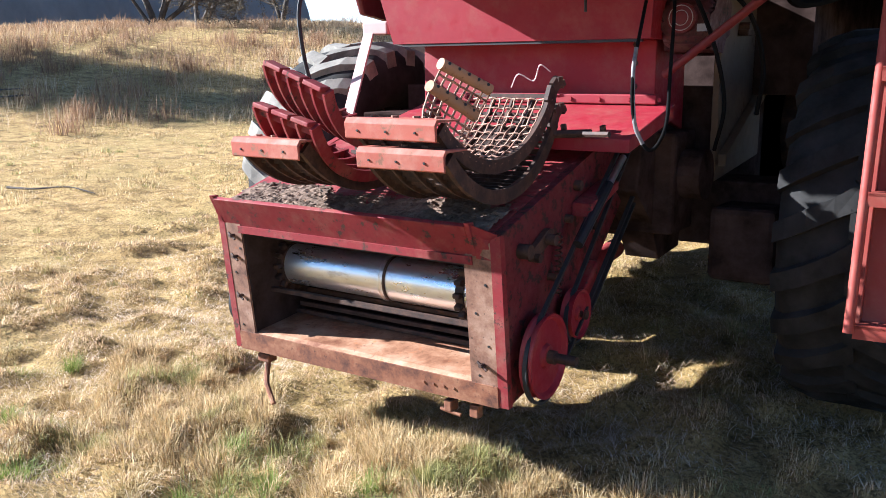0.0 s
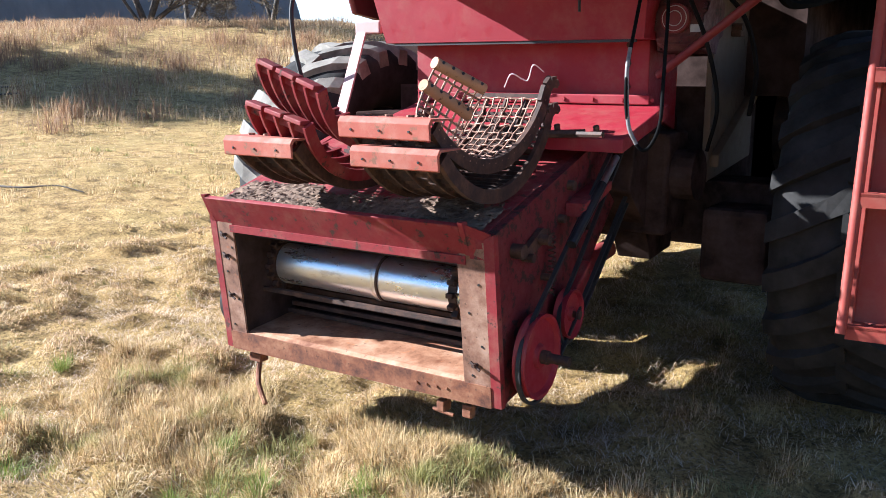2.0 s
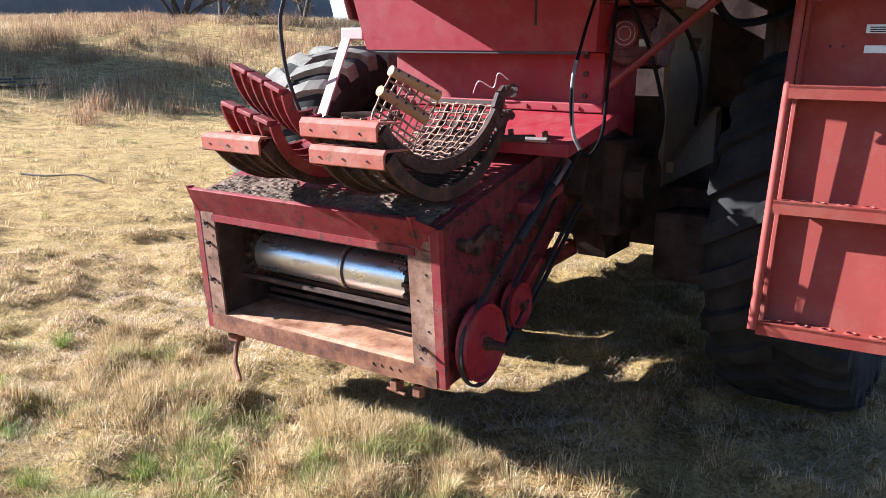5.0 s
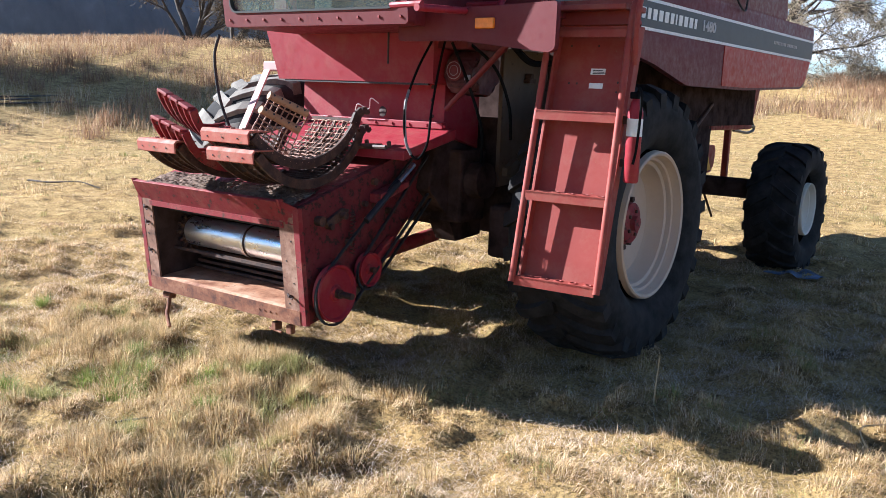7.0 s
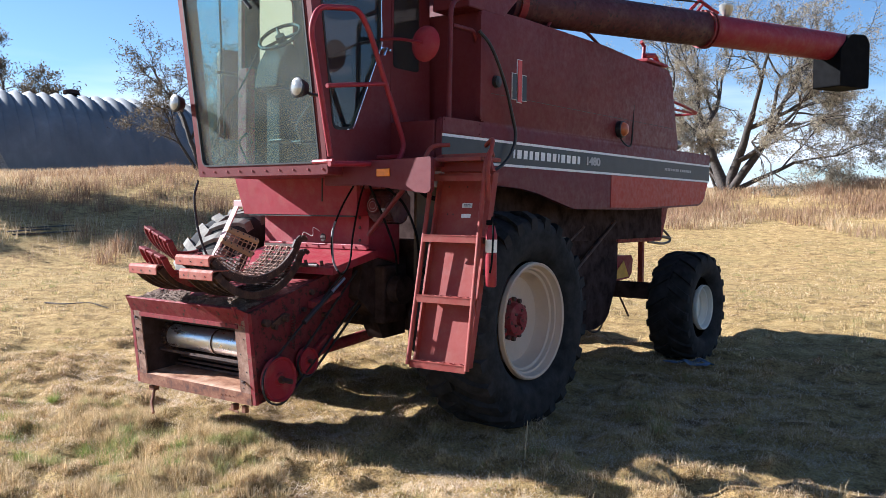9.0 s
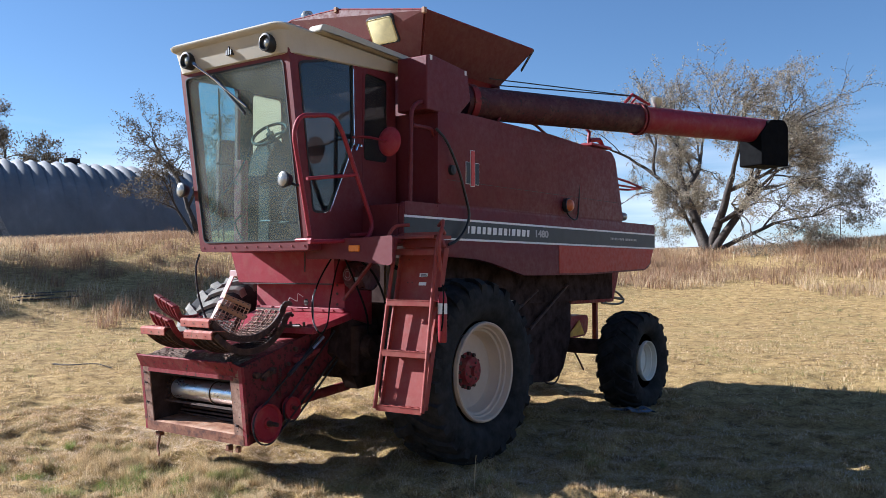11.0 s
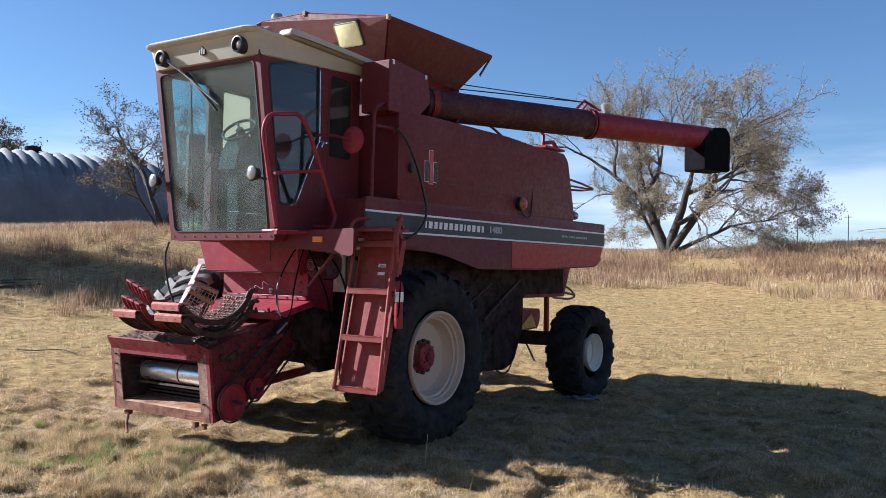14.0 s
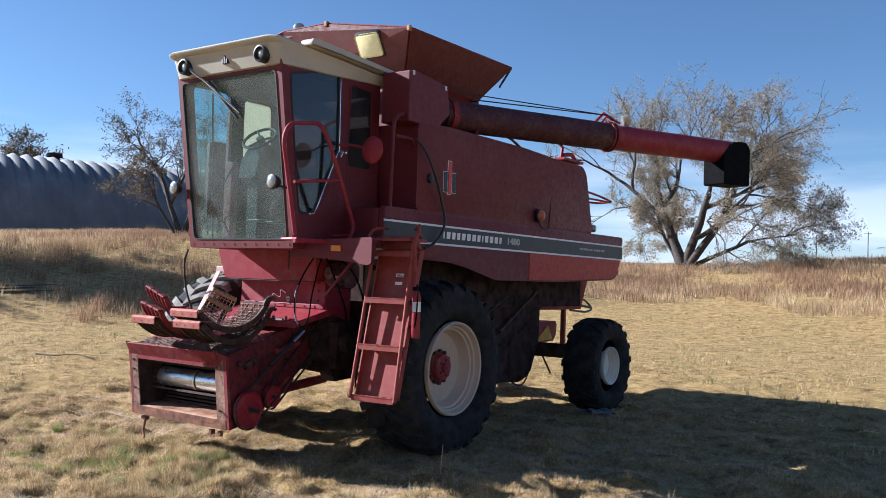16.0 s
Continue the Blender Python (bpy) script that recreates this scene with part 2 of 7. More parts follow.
# bark, leaves, grass, soil
M_bark = plain("grey_bark", (0.065, 0.053, 0.045), 0.95, 0, 0.4, 8, 0.5)


def leafy(name, cols, rough=0.7, translucent=0.35, patch=None):
    m, nt, b = base(name, rough)
    g = nt.nodes.new("ShaderNodeNewGeometry")
    c = ramp(nt, g.outputs["Random Per Island"], [(i / max(1, len(cols) - 1), k) for i, k in enumerate(cols)])
    if patch:
        n = tex(nt, "ShaderNodeTexNoise", patch[0], 3, 0.6, world_space=True)
        f = ramp(nt, n.outputs["Fac"], [(patch[1], (0, 0, 0)), (patch[2], (1, 1, 1))])
        c = mix(nt, f, c, ramp(nt, g.outputs["Random Per Island"], [(0, patch[3]), (1, patch[4])]))
    nt.links.new(c, b.inputs["Base Color"])
    b.inputs["Specular IOR Level"].default_value = 0.25
    t = nt.nodes.new("ShaderNodeBsdfTranslucent")
    nt.links.new(c, t.inputs["Color"])
    s = nt.nodes.new("ShaderNodeMixShader")
    s.inputs["Fac"].default_value = translucent
    nt.links.new(b.outputs["BSDF"], s.inputs[1])
    nt.links.new(t.outputs["BSDF"], s.inputs[2])
    nt.links.new(s.outputs["Shader"], nt.nodes["Material Output"].inputs["Surface"])
    return m


M_dustpane = leafy("dusty_sunlit_window", [(0.62, 0.56, 0.47), (0.66, 0.60, 0.50)], 0.5, 0.7)
M_leaf = leafy("dry_autumn_leaves", [(0.20, 0.165, 0.12), (0.31, 0.255, 0.185), (0.40, 0.335, 0.245), (0.25, 0.225, 0.14)])
M_grass = leafy("dry_mown_grass", [(0.20, 0.122, 0.064), (0.58, 0.395, 0.215), (0.78, 0.565, 0.34), (0.34, 0.218, 0.112), (0.91, 0.705, 0.48)],
                patch=(2.4, 0.55, 0.70, (0.22, 0.185, 0.07), (0.54, 0.42, 0.20)))
M_tuft = leafy("olive_grass_tuft", [(0.24, 0.165, 0.075), (0.46, 0.335, 0.155), (0.63, 0.46, 0.245), (0.80, 0.615, 0.385)],
               patch=(2.6, 0.54, 0.62, (0.17, 0.175, 0.05), (0.46, 0.41, 0.17)))
M_darkleaf = leafy("dark_dry_leaves", [(0.07, 0.055, 0.04), (0.12, 0.095, 0.065), (0.17, 0.135, 0.09)])
M_plank = plain("weathered_grey_wood", (0.30, 0.27, 0.24), 0.9, 0, 0.3, 9)
M_green = leafy("green_grass_tuft", [(0.12, 0.17, 0.03), (0.21, 0.26, 0.06), (0.36, 0.35, 0.12)])
M_tall = leafy("tall_dry_grass", [(0.46, 0.33, 0.18), (0.64, 0.49, 0.29), (0.36, 0.245, 0.14), (0.74, 0.59, 0.38)])
M_field = leafy("patchy_prairie_grass", [(0.50, 0.36, 0.205), (0.68, 0.51, 0.31), (0.40, 0.27, 0.155), (0.78, 0.61, 0.39)],
                patch=(0.16, 0.46, 0.58, (0.22, 0.13, 0.075), (0.40, 0.26, 0.155)))
M_straw = leafy("pale_straw", [(0.60, 0.45, 0.31), (0.80, 0.65, 0.48), (0.68, 0.51, 0.36), (0.44, 0.30, 0.195)], translucent=0.2)
M_weed = leafy("brown_weeds", [(0.20, 0.11, 0.065), (0.32, 0.19, 0.11), (0.42, 0.275, 0.175)])

M_soil, _nt, _b = base("straw_covered_soil", 0.95)
_a = tex(_nt, "ShaderNodeTexNoise", 0.55, 5, 0.6, world_space=True)
_c = tex(_nt, "ShaderNodeTexNoise", 3.6, 10, 0.78, world_space=True)
_f = tex(_nt, "ShaderNodeTexNoise", 55, 5, 0.7, world_space=True)
_g = ramp(_nt, _c.outputs["Fac"], [(0.36, (0.13, 0.082, 0.038)), (0.48, (0.43, 0.28, 0.112)), (0.61, (0.65, 0.45, 0.20))])
_g = mix(_nt, ramp(_nt, _a.outputs["Fac"], [(0.45, (0, 0, 0)), (0.66, (0.5,) * 3)]), _g, (0.38, 0.285, 0.115))
_g = mix(_nt, ramp(_nt, _f.outputs["Fac"], [(0.40, (0.6,) * 3), (0.52, (0, 0, 0))]), _g, (0.07, 0.05, 0.03))
_sep = _nt.nodes.new("ShaderNodeSeparateXYZ")
_pos = _nt.nodes.new("ShaderNodeNewGeometry")
_nt.links.new(_pos.outputs["Position"], _sep.inputs["Vector"])
_fy = _nt.nodes.new("ShaderNodeMapRange")
_fy.inputs["From Min"].default_value, _fy.inputs["From Max"].default_value = 56, 64
_nt.links.new(_sep.outputs["Y"], _fy.inputs["Value"])
_g = mix(_nt, _fy.outputs["Result"], _g, ramp(_nt, _a.outputs["Fac"], [(0.35, (0.17, 0.115, 0.075)), (0.7, (0.27, 0.19, 0.12))]))
_nt.links.new(_g, _b.inputs["Base Color"])
_b.inputs["Specular IOR Level"].default_value = 0.1
bump(_nt, _b, _c.outputs["Fac"], 1.0, 0.10)


# ---- building helpers ----
def part(name, bm, material, parent=None, label="", smooth=None):
    """Links a bmesh as one mesh object, under parent where there is one. smooth: the angle under which faces shade smoothly."""
    bmesh.ops.recalc_face_normals(bm, faces=bm.faces)
    if smooth:
        for f in bm.faces:
            f.smooth = True
        lim = radians(smooth)
        for e in bm.edges:
            if len(e.link_faces) == 2 and e.calc_face_angle(0) > lim:
                e.smooth = False
    me = bpy.data.meshes.new(name)
    bm.to_mesh(me)
    bm.free()
    me.materials.append(material)
    ob = new(name, me)
    if parent:
        ob.parent = parent
    if label:
        tagged(ob, label)
    return ob


def islands(bm):
    """The loose pieces of a bmesh, each as a bmesh of its own."""
    bm.verts.ensure_lookup_table()
    seen, out = set(), []
    for v0 in bm.verts:
        if v0.index in seen:
            continue
        stack, group = [v0], []
        seen.add(v0.index)
        while stack:
            v = stack.pop()
            group.append(v)
            for e in v.link_edges:
                w = e.other_vert(v)
                if w.index not in seen:
                    seen.add(w.index)
                    stack.append(w)
        nb = bmesh.new()
        m = {v.index: nb.verts.new(v.co) for v in group}
        done = set()
        for v in group:
            for f in v.link_faces:
                if f not in done:
                    done.add(f)
                    quadface(nb, [m[x.index] for x in f.verts])
        out.append(nb)
    bm.free()
    return out


def empty(name, label, category, group="", at=(0, 0, 0)):
    ob = new(name)
    ob.empty_display_size = 0.2
    ob.location = at
    return tagged(ob, label, category, group)


def B():
    return bmesh.new()


def quadface(bm, vs):
    try:
        return bm.faces.new(vs)
    except ValueError:
        return None


def box(bm, x0, x1, y0, y1, z0, z1, bevel=0.0, m=None):
    g = bmesh.ops.create_cube(bm, size=1.0)
    vs = g["verts"]
    t = Matrix.Translation(((x0 + x1) / 2, (y0 + y1) / 2, (z0 + z1) / 2)) @ Matrix.Diagonal((abs(x1 - x0), abs(y1 - y0), abs(z1 - z0), 1))
    bmesh.ops.transform(bm, matrix=(m @ t) if m else t, verts=vs)
    if bevel:
        es = {e for v in vs for e in v.link_edges}
        bmesh.ops.bevel(bm, geom=list(es), offset=bevel, segments=2, affect='EDGES', profile=0.5)
    return bm


def prism(bm, poly, axis, a, b, bevel=0.0):
    """A polygon in the plane across axis ('x': pairs y, z; 'y': x, z; 'z': x, y), drawn out from a to b."""
    def at(p, d):
        return {"x": (d, p[0], p[1]), "y": (p[0], d, p[1]), "z": (p[0], p[1], d)}[axis]
    lo, hi = [bm.verts.new(at(p, a)) for p in poly], [bm.verts.new(at(p, b)) for p in poly]
    fs = [quadface(bm, lo), quadface(bm, hi[::-1])]
    n = len(poly)
    fs += [quadface(bm, (lo[i], lo[(i + 1) % n], hi[(i + 1) % n], hi[i])) for i in range(n)]
    if bevel:
        es = {e for f in fs if f for e in f.edges}
        bmesh.ops.bevel(bm, geom=list(es), offset=bevel, segments=2, affect='EDGES', profile=0.5)
    return bm


def slab(bm, corners, thick):
    """A sheet of that thickness on a polygon in space."""
    ps = [Vector(c) for c in corners]
    n = (ps[1] - ps[0]).cross(ps[2] - ps[0]).normalized() * thick
    lo, hi = [bm.verts.new(p) for p in ps], [bm.verts.new(p + n) for p in ps]
    quadface(bm, lo[::-1])
    quadface(bm, hi)
    k = len(ps)
    for i in range(k):
        quadface(bm, (lo[i], lo[(i + 1) % k], hi[(i + 1) % k], hi[i]))
    return bm


def frame_of(d):
    d = d.normalized()
    up = Vector((0, 0, 1)) if abs(d.z) < 0.9 else Vector((1, 0, 0))
    u = d.cross(up).normalized()
    return u, u.cross(d).normalized()


def sweep(bm, pts, r, seg=8, cap=True, closed=False, r_end=None):
    """A round bar along points."""
    ps = [Vector(p) for p in pts]
    rings = []
    n = len(ps)
    u = None
    for i, p in enumerate(ps):
        a = ps[i - 1] if (i or closed) else p
        b = ps[(i + 1) % n] if (i < n - 1 or closed) else p
        d = (b - a).normalized() if (b - a).length > 1e-9 else Vector((0, 0, 1))
        if u is None:
            u, w = frame_of(d)
        else:
            u = (u - d * u.dot(d))
            u = u.normalized() if u.length > 1e-6 else frame_of(d)[0]
            w = u.cross(d).normalized()
        rr = r if r_end is None else r + (r_end - r) * i / max(1, n - 1)
        rings.append([bm.verts.new(p + (u * math.cos(2 * math.pi * k / seg) + w * math.sin(2 * math.pi * k / seg)) * rr) for k in range(seg)])
    pairs = list(zip(rings, rings[1:])) + ([(rings[-1], rings[0])] if closed else [])
    for A_, B_ in pairs:
        for k in range(seg):
            quadface(bm, (A_[k], A_[(k + 1) % seg], B_[(k + 1) % seg], B_[k]))
    if cap and not closed:
        quadface(bm, rings[0][::-1])
        quadface(bm, rings[-1])
    return bm


def arc_pts(corners, radius=0.05, steps=5):
    """A line through corners, with each corner inside rounded."""
    ps = [Vector(c) for c in corners]
    out = [ps[0]]
    for a, b, c in zip(ps, ps[1:], ps[2:]):
        r = min(radius, (a - b).length * 0.45, (c - b).length * 0.45)
        p, q = b + (a - b).normalized() * r, b + (c - b).normalized() * r
        for i in range(steps + 1):
            t = i / steps
            out.append(p * (1 - t) ** 2 + b * 2 * t * (1 - t) + q * t ** 2)
    out.append(ps[-1])
    return out


def curve3(points, steps=10):
    """A smooth line through points (Catmull-Rom)."""
    ps = [Vector(p) for p in points]
    ps = [ps[0] * 2 - ps[1]] + ps + [ps[-1] * 2 - ps[-2]]
    out = []
    for i in range(1, len(ps) - 2):
        for k in range(steps):
            t = k / steps
            a, b, c, d = ps[i - 1:i + 3]
            out.append(0.5 * (2 * b + (c - a) * t + (2 * a - 5 * b + 4 * c - d) * t * t + (3 * b - a - 3 * c + d) * t ** 3))
    out.append(ps[-2])
    return out


def lathe(bm, profile, centre, axis="x", seg=48, sign=1, caps=True):
    """Turns (along the axis, radius) pairs round the axis through centre."""
    cx, cy, cz = centre
    rings = []
    for d, r in profile:
        ring = []
        for k in range(seg):
            a = 2 * math.pi * k / seg
            u, w = r * math.cos(a), r * math.sin(a)
            ring.append(bm.verts.new({"x": (cx + sign * d, cy + u, cz + w), "y": (cx + u, cy + sign * d, cz + w), "z": (cx + u, cy + w, cz + sign * d)}[axis]))
        rings.append(ring)
    for A_, B_ in zip(rings, rings[1:]):
        for k in range(seg):
            quadface(bm, (A_[k], A_[(k + 1) % seg], B_[(k + 1) % seg], B_[k]))
    if caps and profile[0][1] > 1e-5:
        quadface(bm, rings[0])
    if caps and profile[-1][1] > 1e-5:
        quadface(bm, rings[-1][::-1])
    bmesh.ops.remove_doubles(bm, verts=bm.verts, dist=1e-5)
    return bm


def cyl(bm, a, b, r, seg=16, r_end=None):
    return sweep(bm, [a, b], r, seg, True, False, r_end)


def bolt(bm, p, normal, r=0.012, h=0.01):
    p, n = Vector(p), Vector(normal).normalized()
    return sweep(bm, [p - n * 0.004, p + n * h], r, 6)


def rounded(poly, r, steps=4):
    """A flat polygon (pairs) with its corners rounded."""
    out = []
    n = len(poly)
    for i in range(n):
        a, b, c = Vector((*poly[i - 1], 0)), Vector((*poly[i], 0)), Vector((*poly[(i + 1) % n], 0))
        rr = min(r, (a - b).length * 0.45, (c - b).length * 0.45)
        p, q = b + (a - b).normalized() * rr, b + (c - b).normalized() * rr
        for k in range(steps + 1):
            t = k / steps
            v = p * (1 - t) ** 2 + b * 2 * t * (1 - t) + q * t ** 2
            out.append((v.x, v.y))
    return out


def ring_plate(bm, outer, inner, to3, thick):
    """A plate with a hole: outer and inner are polygons of equal count in a plane, to3(p, depth) puts them in space."""
    n = len(outer)
    o0, i0 = [bm.verts.new(to3(p, 0)) for p in outer], [bm.verts.new(to3(p, 0)) for p in inner]
    o1, i1 = [bm.verts.new(to3(p, thick)) for p in outer], [bm.verts.new(to3(p, thick)) for p in inner]
    for k in range(n):
        j = (k + 1) % n
        quadface(bm, (o0[k], o0[j], i0[j], i0[k]))
        quadface(bm, (o1[j], o1[k], i1[k], i1[j]))
        quadface(bm, (o0[j], o0[k], o1[k], o1[j]))
        quadface(bm, (i0[k], i0[j], i1[j], i1[k]))
    return bm


def text(word, size, m, material, parent, name, spacing=1.0, label="", bold=0.0, depth=0.002):
    """Lettering as a thin mesh."""
    cu = bpy.data.curves.new(name, 'FONT')
    cu.body, cu.size, cu.space_character, cu.offset, cu.extrude = word, size, spacing, bold, depth
    cu.align_x, cu.align_y = 'LEFT', 'CENTER'
    tmp = new(name, cu)
    me = bpy.data.meshes.new_from_object(tmp)
    bpy.data.objects.remove(tmp)
    bpy.data.curves.remove(cu)
    me.materials.clear()
    me.materials.append(material)
    ob = new(name, me)
    ob.matrix_world = m
    ob.parent = parent
    if label:
        tagged(ob, label)
    return ob


# ---- ground ----
SLOPES = [(-180, .03), (-30, .03), (7, .039), (16, .027), (23, .024), (32, .03), (42, .048), (55, .046), (64, .037), (100, .035), (180, .03)]


_table = np.random.default_rng(77).random((256, 256))


def vnoise(x, y, size, seed=0):
    """Smooth random field between 0 and 1 with bumps about size metres wide."""
    u, v = np.asarray(x, float) / size + 31.7 * seed, np.asarray(y, float) / size + 17.3 * seed
    i, j = np.floor(u).astype(int), np.floor(v).astype(int)
    f, g = u - i, v - j
    f, g = f * f * (3 - 2 * f), g * g * (3 - 2 * g)
    a, b = _table[i % 256, j % 256], _table[(i + 1) % 256, j % 256]
    c, d = _table[i % 256, (j + 1) % 256], _table[(i + 1) % 256, (j + 1) % 256]
    return (a * (1 - f) + b * f) * (1 - g) + (c * (1 - f) + d * f) * g


def clump(x, y):
    """How thick the sward stands: 0 in the gaps, 1 on a hummock."""
    v = 0.55 * vnoise(x, y, 0.30, 1) + 0.30 * vnoise(x, y, 0.13, 2) + 0.15 * vnoise(x, y, 0.9, 3)
    return np.clip((v - 0.36) / 0.30, 0, 1)


def ground_height(x, y):
    """The lie of the land: level round the machine, then rising gently on all sides."""
    x, y = np.asarray(x, float), np.asarray(y, float)
    d = np.hypot(x, y - 1)
    az = np.degrees(np.arctan2(-x, y - 1))
    s = np.interp(az, [a for a, _ in SLOPES], [b for _, b in SLOPES])
    far = np.interp(az, [-40, 5, 30, 42, 100, 140], [50, 55, 52, 38, 36, 45])
    t = np.clip((d - 17) / (far - 17), 0, 1)
    near = np.clip(1.7 - d / 12, 0, 1)
    hummock = near * (0.075 * clump(x, y) ** 1.3 - 0.03)
    bumps = 0.050 * (vnoise(x, y, 1.4, 31) - 0.5) + 0.040 * (vnoise(x, y, 0.55, 32) - 0.5)
    lie = np.clip(-0.08 + 0.026 * (y - 2.2), -0.11, 0.09) * np.clip(1.8 - d / 14, 0, 1)
    return lie + t * t * (3 - 2 * t) * (1.45 + s * d) + bumps * np.clip(1.3 - d / 40, 0, 1) + hummock


def build_ground():
    radii = np.concatenate([[0], np.linspace(0.05, 9, 180), np.linspace(9.12, 14, 36), np.geomspace(14.4, 2600, 70)])
    seg = 320
    a = np.linspace(0, 2 * np.pi, seg, endpoint=False)
    R, A_ = np.meshgrid(radii[1:], a, indexing="ij")
    X, Y = R * np.cos(A_), 1 + R * np.sin(A_)
    pts = np.stack([X, Y, ground_height(X, Y)], -1).reshape(-1, 3)
    pts = np.vstack([[[0, 1, float(ground_height(0, 1))]], pts])
    faces = [(0, 1 + k, 1 + (k + 1) % seg) for k in range(seg)]
    for i in range(len(radii) - 2):
        o = 1 + i * seg
        faces += [(o + k, o + seg + k, o + seg + (k + 1) % seg, o + (k + 1) % seg) for k in range(seg)]
    me = bpy.data.meshes.new("ground")
    me.from_pydata(pts.tolist(), [], faces)
    me.polygons.foreach_set("use_smooth", [True] * len(me.polygons))
    me.materials.append(M_soil)
    return tagged(new("ground", me), "dry mown grassland, straw and soil, rising to the horizon", "ground", kind="structure")


ground = build_ground()


def blades(name, xy, height, width, lean, mat, label, category, flat=0.0, seed=3, patchy=False, ang=None, lying=0.0, wide=None):
    """Many grass blades as one mesh: a bent, tapering strip each."""
    rng = np.random.default_rng(seed)
    n = len(xy)
    z = ground_height(xy[:, 0], xy[:, 1]) - 0.01
    h = height * rng.uniform(0.5, 1.25, n) * (1 if not patchy else 0.5 + 0.8 * clump(xy[:, 0], xy[:, 1]))
    w = width * rng.uniform(0.6, 1.3, n) * (1 if wide is None else wide)
    ang = (12 * vnoise(xy[:, 0], xy[:, 1], 0.22, 5) + rng.normal(0, 1.0, n)) if ang is None else ang + rng.normal(0, 0.6, n)
    tilt = lying + (lean - lying) * rng.random(n) ** 0.7 + flat * (rng.random(n) < 0.35)
    dx, dy = np.cos(ang), np.sin(ang)
    a2 = ang + rng.uniform(0.7, 2.4, n)
    px, py = np.cos(a2) * w / 2, np.sin(a2) * w / 2
    mid_o, top_o = h * 0.45 * np.sin(tilt * 0.6), h * np.sin(tilt)
    mid_z, top_z = h * 0.55 * np.cos(tilt * 0.6), h * np.cos(tilt)
    P = np.empty((n, 5, 3))
    bx, by = xy[:, 0], xy[:, 1]
    P[:, 0] = np.stack([bx - px, by - py, z], -1)
    P[:, 1] = np.stack([bx + px, by + py, z], -1)
    P[:, 2] = np.stack([bx + dx * mid_o + px * .8, by + dy * mid_o + py * .8, z + mid_z], -1)
    P[:, 3] = np.stack([bx + dx * mid_o - px * .8, by + dy * mid_o - py * .8, z + mid_z], -1)
    P[:, 4] = np.stack([bx + dx * top_o, by + dy * top_o, z + np.maximum(top_z, 0.012)], -1)
    me = bpy.data.meshes.new(name)
    me.vertices.add(n * 5)
    me.vertices.foreach_set("co", P.ravel())
    o = np.arange(n)[:, None] * 5
    loops = np.concatenate([o + np.array([0, 1, 2, 3]), o + np.array([3, 2, 4])], 1).ravel()
    me.loops.add(n * 7)
    me.loops.foreach_set("vertex_index", loops.astype(np.int32))
    me.polygons.add(n * 2)
    starts = (np.arange(n)[:, None] * 7 + np.array([0, 4])).ravel()
    me.polygons.foreach_set("loop_start", starts.astype(np.int32))
    me.update(calc_edges=True)
    me.validate()
    me.materials.append(mat)
    return tagged(new(name, me), label, category, kind="stuff")


def lumpy(x, y, f=1.0, seed=0.0):
    """A smooth random field between 0 and 1, to thin and thicken the grass."""
    v = (np.sin(x * 1.7 * f + seed + 1.9 * np.sin(y * 0.9 * f + seed)) + np.sin(y * 2.3 * f - seed + 1.4 * np.sin(x * 1.3 * f)) +
         0.7 * np.sin((x + y) * 3.9 * f + seed * 2) * np.sin((x - y) * 3.1 * f - seed))
    return np.clip(v / 4.4 + 0.5, 0, 1)


def scatter(n, x0, x1, y0, y1, seed, keep):
    rng = np.random.default_rng(seed)
    xy = np.stack([rng.uniform(x0, x1, n), rng.uniform(y0, y1, n)], -1)
    return xy[rng.random(n) < keep(xy[:, 0], xy[:, 1])]


# ---- the combine ----
XL, XR, XC = -1.39, -4.57, -2.98
combine = empty("combine_harvester", "weathered red combine harvester parked on dry mown grass without its header", "combine harvester", at=(XC, 4.4, 0))


PLACE = Matrix.Identity(4)


def section(sx=1.0, sy=1.0, sz=1.0, tx=0.0, ty=0.0, tz=0.0):
    """Where the assembly that is built next sits: scaled per axis, then moved."""
    global PLACE
    PLACE = Matrix(((sx, 0, 0, tx), (0, sy, 0, ty), (0, 0, sz, tz), (0, 0, 0, 1)))


def on_body():
    section(1, 0.962, 0.973, -0.051, 0.2114, 0.0343)


def on_ladder():
    section(0.872, 0.832, 0.942, -0.149, 0.530, 0.098)


def on_neck():
    section(0.845, 1, 1, -0.269, -0.115, 0)


def on_feeder():
    section(0.937, 0.88, 0.95, -0.278, 0.519, 0.0268)


def cpart(name, bm, material, parent=None, label="", smooth=None):
    """A part of the combine, in world metres."""
    bm.transform(Matrix.Translation((-XC, -4.4, 0)) @ PLACE)
    return part(name, bm, material, parent or combine, label, smooth)


def cpieces(name, bm, material, parent=None, label="", smooth=None):
    """Loose pieces of the combine, each a part of its own."""
    bm.verts.index_update()
    for piece in islands(bm):
        cpart(name, piece, material, parent, label, smooth)


def mirrored(x):
    return 2 * XC - x


# separator body, behind and under the panels
on_body()
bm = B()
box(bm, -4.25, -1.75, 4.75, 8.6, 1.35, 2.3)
cpart("separator_body", bm, M_dark, label="dark separator body")
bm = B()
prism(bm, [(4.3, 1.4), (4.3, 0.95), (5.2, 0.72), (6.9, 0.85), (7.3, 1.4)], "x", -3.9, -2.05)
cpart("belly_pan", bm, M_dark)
bm = B()
prism(bm, [(7.3, 1.75), (7.45, 1.3), (8.75, 1.3), (8.95, 1.75)], "x", -4.1, -1.8, 0.02)
cpart("straw_hood", bm, M_redworn, label="dusty red straw chopper hood")

